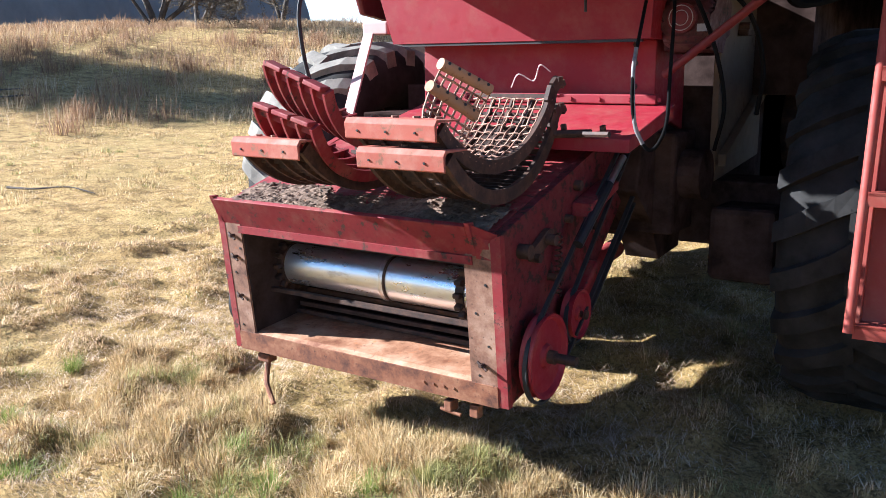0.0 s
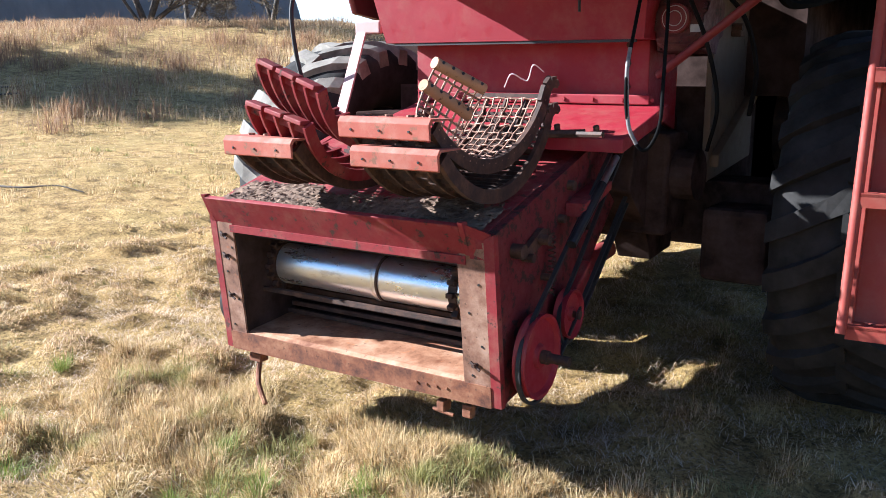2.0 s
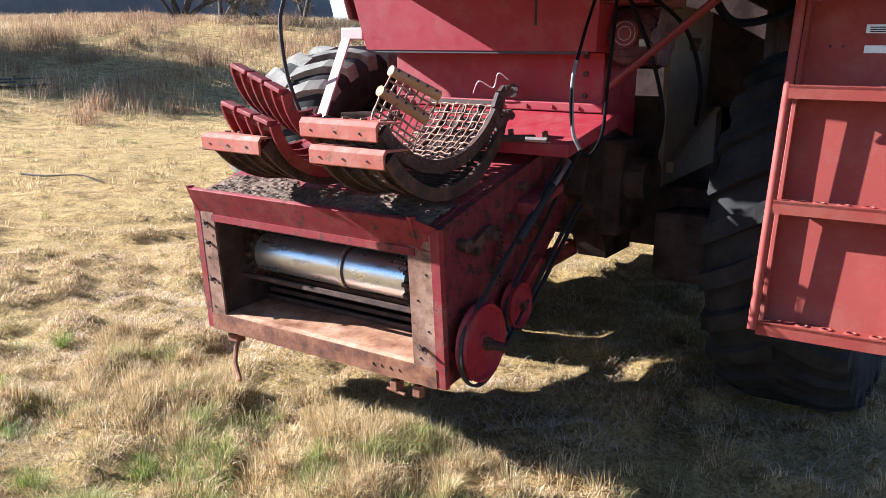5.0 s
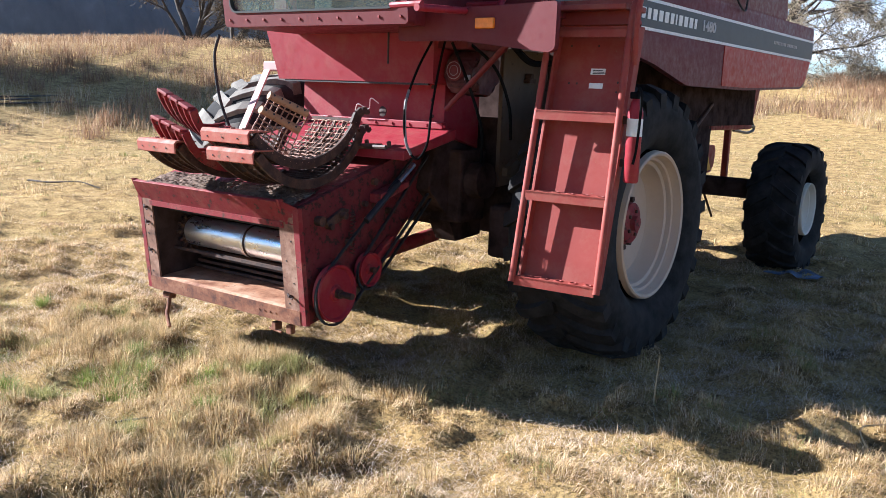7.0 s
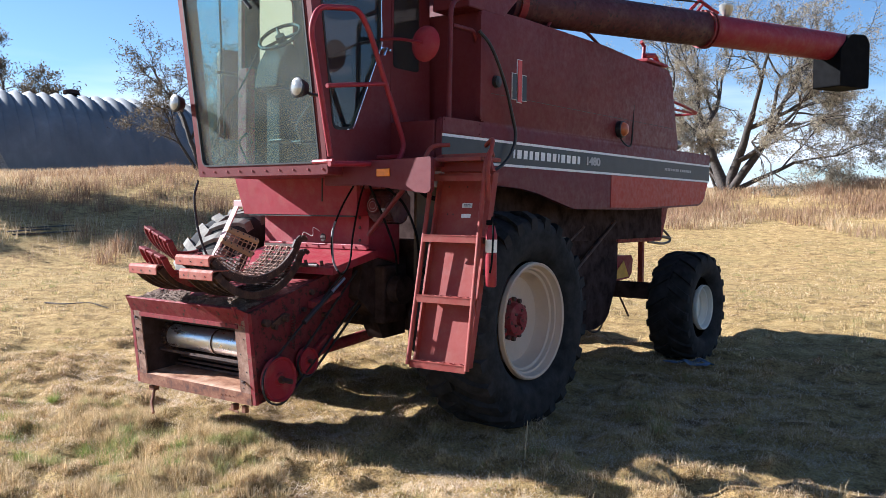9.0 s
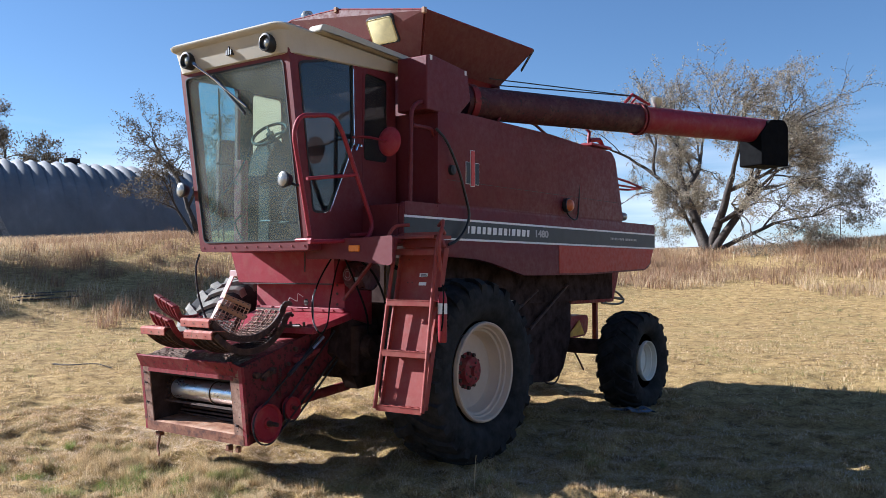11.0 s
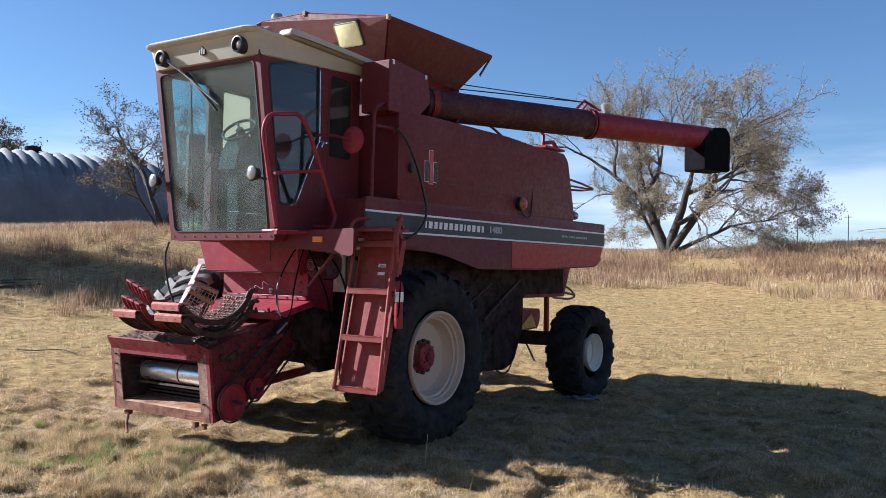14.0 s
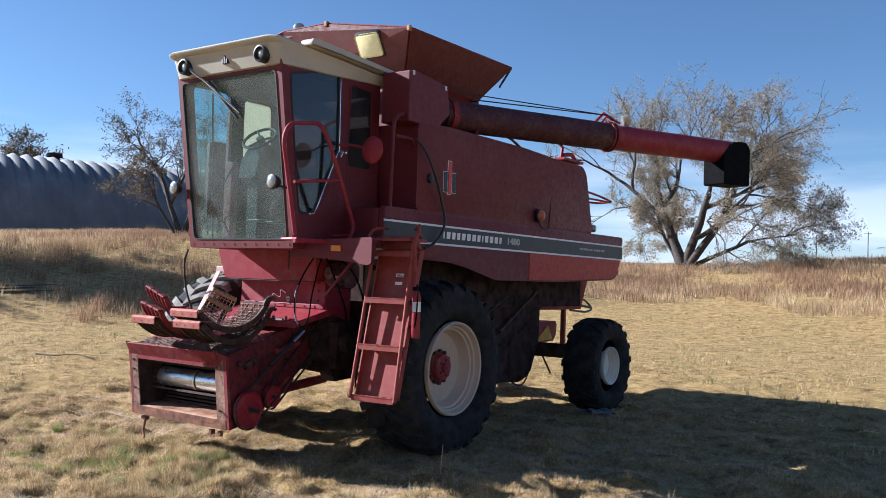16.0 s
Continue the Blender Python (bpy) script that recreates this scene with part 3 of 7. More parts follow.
# side panels
side_low = rounded([(3.62, 2.36), (3.62, 2.03), (4.12, 2.03), (4.2, 1.87), (4.75, 1.85), (5.06, 1.81), (5.40, 1.74), (5.70, 1.68), (7.1, 1.68), (8.84, 1.735), (9.02, 1.80), (9.2, 2.36)], 0.05)
for nm, xa, xb in (("left", XL - 0.05, XL), ("right", XR, XR + 0.05)):
    bm = B()
    prism(bm, side_low if nm == "left" else [(max(y, 4.5), z) for y, z in side_low if y > 4.5 or z > 2.2], "x", xa, xb, 0.012)
    cpart("lower_side_panel", bm, M_red, smooth=35)
bm = B()
prism(bm, [(6.45, 2.02), (6.45, 1.70), (7.1, 1.70), (8.83, 1.755), (8.98, 1.82), (9.12, 2.02)], "x", XL, XL + 0.006)
cpart("repainted_panel", bm, M_skirt, label="brighter repainted red rear skirt")
side_up = rounded([(4.15, 2.36), (4.15, 3.255), (4.7, 3.28), (6.28, 3.28), (7.1, 3.245), (7.85, 3.245), (7.97, 3.15), (8.2, 2.36)], 0.06)
for xa, xb in ((XL - 0.06, XL - 0.012), (XR + 0.012, XR + 0.06)):
    bm = B()
    prism(bm, side_up, "x", xa, xb, 0.014)
    cpart("upper_side_panel", bm, M_red, smooth=35)
bm = B()
box(bm, XR + 0.06, XL - 0.06, 4.82, 7.95, 3.15, 3.26, 0.02)
cpart("engine_deck", bm, M_red)
bm = B()
prism(bm, [(XR + .05, 1.75), (XR + .05, 2.36), (XR + .1, 3.15), (XL - .1, 3.15), (XL - .05, 2.36), (XL - .05, 1.75)], "y", 8.0, 8.06)
box(bm, XR + .05, XL - .05, 9.1, 9.16, 1.82, 2.34)
box(bm, XR + .05, XL - .05, 8.0, 9.14, 2.3, 2.34)
cpart("rear_panel", bm, M_red)
bm = B()
box(bm, -2.36, XL - .05, 4.18, 4.24, 2.2, 3.25)
box(bm, XR + .05, -2.36, 4.76, 4.82, 2.0, 3.25)
box(bm, -2.40, -2.36, 4.24, 4.82, 2.2, 3.25)
cpieces("front_bulkhead", bm, M_red)

# decal stripe with lettering
bm = B()
box(bm, XL, XL + 0.004, 3.63, 9.17, 2.045, 2.215)
stripe = cpart("decal_stripe", bm, M_decal, label="charcoal decal stripe with white edges")
bm = B()
box(bm, XL, XL + 0.0055, 3.63, 9.18, 2.215, 2.235)
box(bm, XL, XL + 0.0055, 3.63, 9.16, 2.025, 2.045)
cpieces("white_edge", bm, M_letter, stripe)


def letters_at(y, z):
    """Letters on the side that faces +x, reading rearwards."""
    return Matrix.Translation((-XC, -4.4, 0)) @ PLACE @ Matrix.Translation((XL + 0.005, y, z)) @ Matrix(((0, 0, 1), (1.45, 0, 0), (0, 1, 0))).to_4x4()



def word_blocks(widths, height, y, z, mat, length, gap, slant=0.12):
    """A row of plain upright blocks, one for each letter of a worn name."""
    k = (length - gap * (len(widths) - 1)) / sum(widths)
    for w in widths:
        bm = B()
        d = slant * height
        prism(bm, [(y, z - height / 2), (y + w * k - d, z - height / 2), (y + w * k, z + height / 2), (y + d * 0.5, z + height / 2)], "x", XL, XL + 0.006)
        cpart("letter_block", bm, mat, stripe)
        y += w * k + gap


word_blocks((0.4, 1, 0.9, 0.8, 1, 1, 1, 0.9, 0.4, 1, 1, 1, 0.7), 0.072, 4.62, 2.135, M_letter, 1.17, 0.030)
word_blocks((0.8, 1, 0.8, 1, 0.8, 0.3, 0.9, 0.8, 1.1, 1.2), 0.028, 7.78, 2.135, M_greyletter, 0.40, 0.014)
word_blocks((1, 1, 1.2, 1, 0.5, 1, 0.9), 0.028, 8.22, 2.135, M_greyletter, 0.34, 0.014)
number = text("1480", 0.104, Matrix.Identity(4), M_greyletter, None, "model_number", bold=0.004)
number.data.transform(letters_at(5.90, 2.135))
number.parent = stripe

# emblem: plain blocks in red and black on white
bm = B()
box(bm, XL - 0.012, XL - 0.006, 4.605, 4.835, 2.585, 2.805)
box(bm, XL - 0.012, XL - 0.006, 4.682, 4.758, 2.565, 2.925)
emblem = cpart("emblem", bm, M_letter)
bm = B()
box(bm, XL - 0.012, XL - 0.003, 4.61, 4.675, 2.59, 2.80)
box(bm, XL - 0.012, XL - 0.003, 4.765, 4.83, 2.59, 2.80)
cpieces("emblem_block", bm, M_logoblack, emblem)
bm = B()
box(bm, XL - 0.012, XL - 0.001, 4.69, 4.75, 2.57, 2.92)
cpart("emblem_bar", bm, M_logored, emblem)

# tank: corner housing, flared extension
section()
bm = B()
prism(bm, [(4.04, 3.18), (4.04, 3.675), (4.12, 3.69), (4.67, 3.635), (4.73, 3.36), (4.52, 3.18)], "x", -1.80, -1.452, 0.012)
housing = cpart("tank_corner_housing", bm, M_red)
bm = B()
for yy, zz in ((4.10, 3.66), (4.64, 3.61)):
    box(bm, -1.46, -1.448, yy - 0.016, yy + 0.016, zz - 0.022, zz + 0.022, 0.003)
cpieces("hinge_tab", bm, M_letter, housing)
bm = B()
box(bm, -4.2, -1.95, 4.72, 6.0, 3.1, 3.8)
cpart("grain_tank", bm, M_red)
FL3, FP, FPR, FR3 = (-1.64, 4.25, 4.167), (-2.775, 4.25, 4.368), (-3.42, 4.25, 4.368), (-4.32, 4.25, 4.167)
RL3, RR3 = (-1.60, 6.125, 4.16), (-4.36, 6.125, 4.16)
FLB, FRB, RLB, RRB = (-1.90, 4.52, 3.74), (-4.06, 4.52, 3.74), (-1.85, 5.81, 3.736), (-4.11, 5.81, 3.736)
for pts in ([FLB, FL3, FP, FPR, FR3, FRB], [RLB, RL3, FL3, FLB], [FRB, FR3, RR3, RRB], [RRB, RR3, RL3, RLB]):
    bm = B()
    slab(bm, pts, 0.02)
    cpart("tank_extension_panel", bm, M_tank)
bm = B()
slab(bm, [(-1.60, 6.13, 4.17), (-1.69, 6.02, 3.93), (-1.71, 6.06, 3.92), (-1.62, 6.17, 4.16)], 0.012)
cpart("rear_flap", bm, M_black)
bm = B()
for a, b in ((FL3, FP), (FP, FPR), (FL3, RL3), (RL3, RR3), (FR3, RR3), (FR3, FPR)):
    cyl(bm, a, b, 0.012, 6)
cpieces("tank_rim", bm, M_redworn)
bm = B()
for p in (FL3, FP):
    box(bm, p[0] - 0.018, p[0] + 0.018, p[1] - 0.03, p[1] + 0.01, p[2] - 0.035, p[2] + 0.02, 0.004)
cpieces("corner_bracket", bm, M_rod)

# unloading auger
AU0, AU1 = Vector((-1.72, 4.95, 3.415)), Vector((0.02, 9.12, 3.475))
au = (AU1 - AU0).normalized()
mid = AU0 + (AU1 - AU0) * 0.52
bm = B()
cyl(bm, AU0, mid, 0.165, 28)
auger = cpart("unloading_auger_tube", bm, M_auger, label="faded dark red unloading auger tube", smooth=40)
bm = B()
cyl(bm, mid + au * 0.02, AU1, 0.152, 28)
cpart("auger_extension", bm, M_bright, auger, smooth=40)
bm = B()
for d in (-0.02, 0.03):
    cyl(bm, mid + au * (d - 0.012), mid + au * (d + 0.012), 0.185, 28)
cyl(bm, AU0 + au * 0.05, AU0 + au * 0.12, 0.185, 28)
cpieces("auger_flange", bm, M_redworn, auger, smooth=40)
bm = B()
bp = rounded([(-0.26, -0.06), (-0.10, 0.12), (0.12, 0.13), (0.19, 0.05), (0.19, -0.45), (-0.26, -0.45)], 0.03)
u = au.cross(Vector((0, 0, 1))).normalized()
lo = [bm.verts.new(AU1 + au * p[0] * 1.1 + u * 0.17 + Vector((0, 0, p[1]))) for p in bp]
hi = [bm.verts.new(AU1 + au * p[0] * 1.1 - u * 0.17 + Vector((0, 0, p[1]))) for p in bp]
quadface(bm, lo)
quadface(bm, hi[::-1])
for i in range(len(bp)):
    quadface(bm, (lo[i], lo[(i + 1) % len(bp)], hi[(i + 1) % len(bp)], hi[i]))
cpart("spout_boot", bm, M_boot, auger, "black rubber spout boot")


# wheels
def carcass(bm, cx, cy, cz, R, width):
    """The round body of a tractor tyre, with a beaded sidewall."""
    h = width / 2
    prof = [(-h * .62, R * .54), (-h * .80, R * .57), (-h * .90, R * .62), (-h * .93, R * .635), (-h * .985, R * .70), (-h, R * .80), (-h * .95, R * .885), (-h * .80, R * .935), (-h * .5, R * .955), (0, R * .965)]
    prof += [(-d, r) for d, r in prof[-2::-1]]
    lathe(bm, prof, (cx, cy, cz), "x", 72, 1, False)


def lug(bm, cx, cy, cz, R, width, n, thick, sgn, side, i):
    """One angled bar of the tread, from the middle out over the shoulder."""
    h = width / 2
    a0 = 2 * math.pi * (i + (0.5 if side > 0 else 0)) / n
    turn = sgn * 0.62 * 6.28 / n * 1.3
    rings = []
    for t in (0.0, 0.3, 0.6, 0.85, 1.0):
        xx, aa = side * h * (-0.06 + 1.04 * t), a0 + turn * t ** 0.9
        drop = max(0, t - 0.6) / 0.4
        r_in, r_out = R * (0.94 - 0.11 * drop), R * (1.0 - 0.06 * drop ** 1.5)
        half = thick * (0.5 if t else 0.65) / R
        rings.append([bm.verts.new((cx + xx, cy + r_ * math.cos(a_), cz + r_ * math.sin(a_))) for r_, a_ in
                      ((r_in, aa - half * 1.25), (r_out, aa - half), (r_out, aa + half), (r_in, aa + half * 1.25))])
    for p, q in zip(rings, rings[1:]):
        for k in range(4):
            quadface(bm, (p[k], p[(k + 1) % 4], q[(k + 1) % 4], q[k]))
    quadface(bm, rings[0])
    quadface(bm, rings[-1][::-1])


def wheel(name, cx, cy, cz, R, width, rimR, s, mat_rim, n, thick, depth, hubR, rubber=M_tyre):
    """s: +1 where the outer face looks towards +x. cx is the outer face."""
    mid_x = cx - s * width / 2
    bm = B()
    lathe(bm, [(-0.035, rimR * 1.07), (0.0, rimR * 1.06), (0.008, rimR * 1.035), (0.0, rimR * 1.0), (-0.03, rimR * 0.985), (-0.05, rimR * 0.965), (-0.055, rimR * 0.93), (-depth * .42, rimR * 0.915), (-depth * .46, rimR * 0.87), (-depth * .85, rimR * 0.84),
               (-depth, rimR * 0.79), (-depth - 0.02, hubR * 1.5), (-depth - .01, hubR), (-depth - 0.01, 0.001)], (cx - s * 0.03, cy, cz), "x", 64, s, False)
    whl = rim = cpart(name, bm, mat_rim, smooth=30)
    bm = B()
    carcass(bm, mid_x, cy, cz, R, width)
    cpart("tyre", bm, M_tyre, whl, "dusty lugged tyre with lugs coloured as sunlit" if rubber == M_tyrelit else "black lugged tyre", smooth=40)
    for side in (-1, 1):
        for i in range(n):
            bm = B()
            lug(bm, mid_x, cy, cz, R, width, n, thick, s, side, i)
            cpart("tyre_lug", bm, rubber, whl)
    return whl, rim


fw, rim1 = wheel("wheel", -1.06, 4.45, 0.80, 0.85, 0.62, 0.428, 1, M_cream, 24, 0.085, 0.20, 0.17)
# right front wheel: its lugs carry the sun's brightness in their colour
fw2, rim2 = wheel("wheel", -4.66, 4.45, 0.80, 0.85, 0.62, 0.428, -1, M_cream, 24, 0.085, 0.22, 0.17, M_tyrelit)
rw, rim3 = wheel("wheel", -1.0, 7.88, 0.62, 0.60, 0.46, 0.228, 1, M_white, 18, 0.08, 0.10, 0.12)
rw2, rim4 = wheel("wheel", -4.82, 7.88, 0.62, 0.60, 0.46, 0.228, -1, M_white, 18, 0.08, 0.10, 0.12)

# axles
on_body()
bm = B()
box(bm, mirrored(-1.5), -1.5, 4.25, 4.55, 0.62, 0.95, 0.02)
cpart("drive_axle", bm, M_dark)
bm = B()
box(bm, mirrored(-1.45), -1.45, 7.82, 8.02, 0.66, 0.84, 0.015)
box(bm, -3.3, -2.66, 7.8, 8.04, 0.8, 1.35)
cpart("steering_axle", bm, M_dark)


# front hub: red planet hub with a ring of bolts
section(1, 1, 1, -0.085, 0.065, 0)
bm = B()
lathe(bm, [(-0.02, 0.17), (0.03, 0.17), (0.035, 0.135), (0.09, 0.125), (0.10, 0.10), (0.10, 0.05), (0.13, 0.045), (0.135, 0.0005)], (-1.24, 4.385, 0.80), "x", 32)
hub = cpart("hub", bm, M_redworn, fw, "dull red hub", smooth=30)
for k in range(12):
    a = 2 * math.pi * k / 12
    bm = B()
    bolt(bm, (-1.21, 4.385 + 0.158 * math.cos(a), 0.80 + 0.158 * math.sin(a)), (1, 0, 0), 0.019, 0.026)
    cpart("wheel_bolt", bm, M_darkrust, fw)
bm = B()
for k in range(5):
    a = 2 * math.pi * k / 5
    bolt(bm, (-1.145, 4.385 + 0.075 * math.cos(a), 0.80 + 0.075 * math.sin(a)), (1, 0, 0), 0.012, 0.016)
cpieces("hub_bolt", bm, M_darkrust, fw)

# ---- cab ----
CB, CT = 1.955, 3.80


def cab_front(z):
    return 3.41 + (z - CB) / (CT - CB) * -0.26


section(0.8327, 0.8808, 0.8619, 0.0779, 0.0095, 0.2574)
bm = B()
prism(bm, [(3.50, 1.90), (3.50, 1.99), (4.72, 1.99), (4.72, 1.90)], "x", -4.06, -2.42, 0.01)
cab = cpart("cab", bm, M_red, label="operator cab with tinted glass and an off-white roof")

bm = B()
box(bm, -4.02, -2.46, 4.12, 4.62, 1.80, 1.898, 0.012)
cpart("cab_underframe", bm, M_red, cab)


def front_plane(p, d):
    """Points of the front, by x and z; d goes inwards."""
    return (p[0], cab_front(p[1]) + d, p[1])


fo = rounded([(-4.10, 1.90), (-2.39, 1.90), (-2.39, 3.84), (-4.10, 3.84)], 0.03, 5)
fi = rounded([(-4.025, 1.99), (-2.47, 1.99), (-2.475, 3.735), (-4.035, 3.735)], 0.07, 5)
bm = B()
ring_plate(bm, fo, fi, front_plane, 0.07)
cpart("front_frame", bm, M_red, cab)
fs = rounded([(-4.012, 2.003), (-2.483, 2.003), (-2.488, 3.722), (-4.022, 3.722)], 0.06, 5)
bm = B()
ring_plate(bm, fi, fs, lambda p, d: front_plane(p, d - 0.008), 0.03)
cpart("rubber_seal", bm, M_black, cab)
bm = B()
lo, hi = [bm.verts.new(front_plane(p, 0.010)) for p in fi], [bm.verts.new(front_plane(p, 0.015)) for p in fi]
quadface(bm, lo)
quadface(bm, hi[::-1])
cpart("windscreen", bm, M_glass, cab, "greenish tinted windscreen")
bm = B()
for k in range(10):
    bolt(bm, (-4.04 + k * 0.177, cab_front(1.945), 1.945), (0, -1, 0), 0.009, 0.008)
cpieces("frame_bolt", bm, M_redworn, cab)

# left side: door with its pointed pane, fixed rear pane
def left_plane(p, d):
    return (-2.395 - d, p[0], p[1])


def slant(y, z):
    """The door's front edge follows the raked windscreen."""
    return y + (z - CB) / (CT - CB) * -0.24


di = rounded([(3.475, 2.265), (3.69, 2.275), (4.045, 3.04), (4.025, 3.91), (slant(3.50, 3.70), 3.72)], 0.06, 5)
do5 = rounded([(3.47, 1.99), (3.85, 2.0), (4.165, 2.02), (4.185, 3.98), (slant(3.46, 3.86), 3.82)], 0.02, 5)
bm = B()
ring_plate(bm, do5, di, left_plane, 0.045)
door = cpart("cab_door", bm, M_red, cab)
mid_ = (sum(p[0] for p in di) / len(di), sum(p[1] for p in di) / len(di))
ds = [(p[0] + (mid_[0] - p[0]) * 0.05, p[1] + (mid_[1] - p[1]) * 0.03) for p in di]
bm = B()
ring_plate(bm, di, ds, lambda p, d: left_plane(p, d - 0.006), 0.02)
cpart("door_seal", bm, M_black, cab)
bm = B()
sweep(bm, [left_plane(p, -0.012) for p in ((4.03, 3.78), (4.045, 3.03), (3.70, 2.29), (3.62, 2.275))], 0.0045, 6)
cpart("chrome_strip", bm, M_chrome, cab, "thin chrome strip beside the door window")
bm = B()
quadface(bm, [bm.verts.new(left_plane(p, 0.012)) for p in di])
quadface(bm, [bm.verts.new(left_plane(p, 0.017)) for p in di][::-1])
cpart("door_pane", bm, M_darkglass, cab, "dark dusty door window")
ro = rounded([(4.17, 1.99), (4.72, 1.99), (4.70, 3.88), (4.19, 3.92)], 0.02, 5)
ri = rounded([(4.20, 2.86), (4.57, 2.86), (4.565, 3.75), (4.22, 3.78)], 0.05, 5)
bm = B()
ring_plate(bm, ro, ri, left_plane, 0.05)
cpart("side_panel", bm, M_red, cab)
bm = B()
quadface(bm, [bm.verts.new(left_plane(p, 0.012)) for p in ri])
quadface(bm, [bm.verts.new(left_plane(p, 0.017)) for p in ri][::-1])
cpart("side_pane", bm, M_darkglass, cab)
bm = B()
box(bm, -2.38, -2.365, 4.02, 4.15, 2.985, 3.01, 0.004)
sweep(bm, [(-2.37, 4.12, 3.0), (-2.34, 4.06, 3.0), (-2.335, 4.02, 2.93)], 0.011, 8)
cpart("door_handle", bm, M_chrome, cab, "chrome door handle")

# right side: frame and large pane
def right_plane(p, d):
    return (-4.095 + d, p[0], p[1])


so = rounded([(3.45, 1.92), (3.90, 1.92), (3.90, 3.85), (slant(3.44, 3.86), 3.84)], 0.02, 5)
si = rounded([(3.53, 1.99), (3.86, 1.99), (3.86, 3.76), (slant(3.56, 3.74), 3.74)], 0.06, 5)
bm = B()
ring_plate(bm, so, si, right_plane, 0.05)
cpart("right_frame", bm, M_red, cab)
bm = B()
quadface(bm, [bm.verts.new(right_plane(p, 0.02)) for p in si])
quadface(bm, [bm.verts.new(right_plane(p, 0.025)) for p in si][::-1])
cpart("right_pane", bm, M_glass, cab)
qo = rounded([(3.90, 1.92), (4.72, 1.92), (4.70, 3.88), (3.90, 3.85)], 0.02, 5)
qi = rounded([(4.08, 3.01), (4.54, 3.01), (4.52, 3.72), (4.08, 3.72)], 0.06, 5)
bm = B()
ring_plate(bm, qo, qi, right_plane, 0.04)
cpart("right_panel", bm, M_red, cab)
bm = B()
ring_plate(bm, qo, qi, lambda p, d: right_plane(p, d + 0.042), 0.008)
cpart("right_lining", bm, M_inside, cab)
bm = B()
lo, hi = [bm.verts.new(right_plane(p, 0.015)) for p in qi], [bm.verts.new(right_plane(p, 0.021)) for p in qi]
quadface(bm, lo)
quadface(bm, hi[::-1])
cpart("dusty_pane", bm, M_dustpane, cab, "pale dust-covered rear quarter window")
# rear wall with its window
bo = rounded([(-4.08, 1.95), (-2.41, 1.95), (-2.41, 3.88), (-4.08, 3.88)], 0.02, 5)
bi = rounded([(-3.95, 2.95), (-2.52, 2.95), (-2.52, 3.75), (-3.95, 3.75)], 0.06, 5)
bm = B()
ring_plate(bm, bo, bi, lambda p, d: (p[0], 4.68 + d, p[1]), 0.04)
cpart("rear_wall", bm, M_red, cab)
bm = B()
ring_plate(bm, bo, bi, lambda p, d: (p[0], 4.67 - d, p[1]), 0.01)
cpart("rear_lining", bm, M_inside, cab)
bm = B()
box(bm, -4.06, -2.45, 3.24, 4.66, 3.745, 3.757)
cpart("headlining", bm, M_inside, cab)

# roof: raked fascia, moulded top, side visor
def roof_ring(bm, z, front, inset, drop, rise=0.0):
    """One level of the roof: a rectangle with round corners, lower towards the rear."""
    plan = rounded([(-4.13 + inset, front), (-2.35 - inset, front), (-2.35 - inset, 4.86 - inset), (-4.13 + inset, 4.86 - inset)], 0.15, 7)
    return [bm.verts.new((x, y, z - drop * max(0.0, y - 3.45) + rise * min(1.0, max(0.0, y - 3.1)))) for x, y in plan]


bm = B()
levels = [(3.765, 3.15, 0.035, 0.0, 0.09), (3.775, 3.115, 0.02, 0.0, 0.09), (3.985, 3.045, 0.012, 0.055, 0.0), (4.003, 2.995, -0.008, 0.055, 0.0), (4.030, 2.985, -0.012, 0.06, 0.0), (4.052, 3.01, 0.015, 0.06, 0.0),
          (4.075, 3.12, 0.10, 0.06, 0.0), (4.09, 3.35, 0.30, 0.06, 0.0)]
rings = [roof_ring(bm, *v) for v in levels]
for A_, B_ in zip(rings, rings[1:]):
    for k in range(len(A_)):
        quadface(bm, (A_[k], A_[(k + 1) % len(A_)], B_[(k + 1) % len(A_)], B_[k]))
quadface(bm, rings[0][::-1])
quadface(bm, rings[-1])
bmesh.ops.recalc_face_normals(bm, faces=bm.faces)
roof = cpart("cab_roof", bm, M_roof, cab, "off-white moulded cab roof", smooth=50)
bm = B()
prism(bm, rounded([(3.42, 4.02), (3.46, 4.10), (3.62, 4.10), (4.92, 4.02), (4.95, 3.96), (3.7, 4.03)], 0.02, 3), "x", -2.42, -2.24, 0.012)
cpart("roof_visor", bm, M_roof, cab, smooth=45)
for xx in (-3.84, -2.58):
    bm = B()
    lathe(bm, [(0.03, 0.088), (-0.06, 0.085), (-0.065, 0.070), (-0.03, 0.055), (-0.028, 0.0005)], (xx, 3.075, 3.875), "y", 24)
    cpart("roof_lamp", bm, M_blackpaint, cab, smooth=40)
    bm = B()
    lathe(bm, [(0, 0.05), (-0.015, 0.035), (-0.02, 0.0005)], (xx, 3.045, 3.875), "y", 20)
    cpart("roof_lamp_lens", bm, M_lens, cab, smooth=60)
bm = B()
for k, (w, zt) in enumerate(((0.018, 0.05), (0.018, 0.085), (0.018, 0.05))):
    x0 = -3.22 + k * 0.034
    box(bm, x0, x0 + w, 3.055, 3.10, 3.845, 3.845 + zt)
cpieces("emblem_bar", bm, M_logoblack, cab)
bm = B()
sweep(bm, [(-3.80, 3.04, 3.88), (-3.72, 3.08, 3.82), (-3.05, 3.185, 3.33)], 0.011, 6)
sweep(bm, [(-3.80, 3.04, 3.86), (-3.4, 3.13, 3.60)], 0.008, 6)
cpart("wiper_arm", bm, M_chrome, cab)
bm = B()
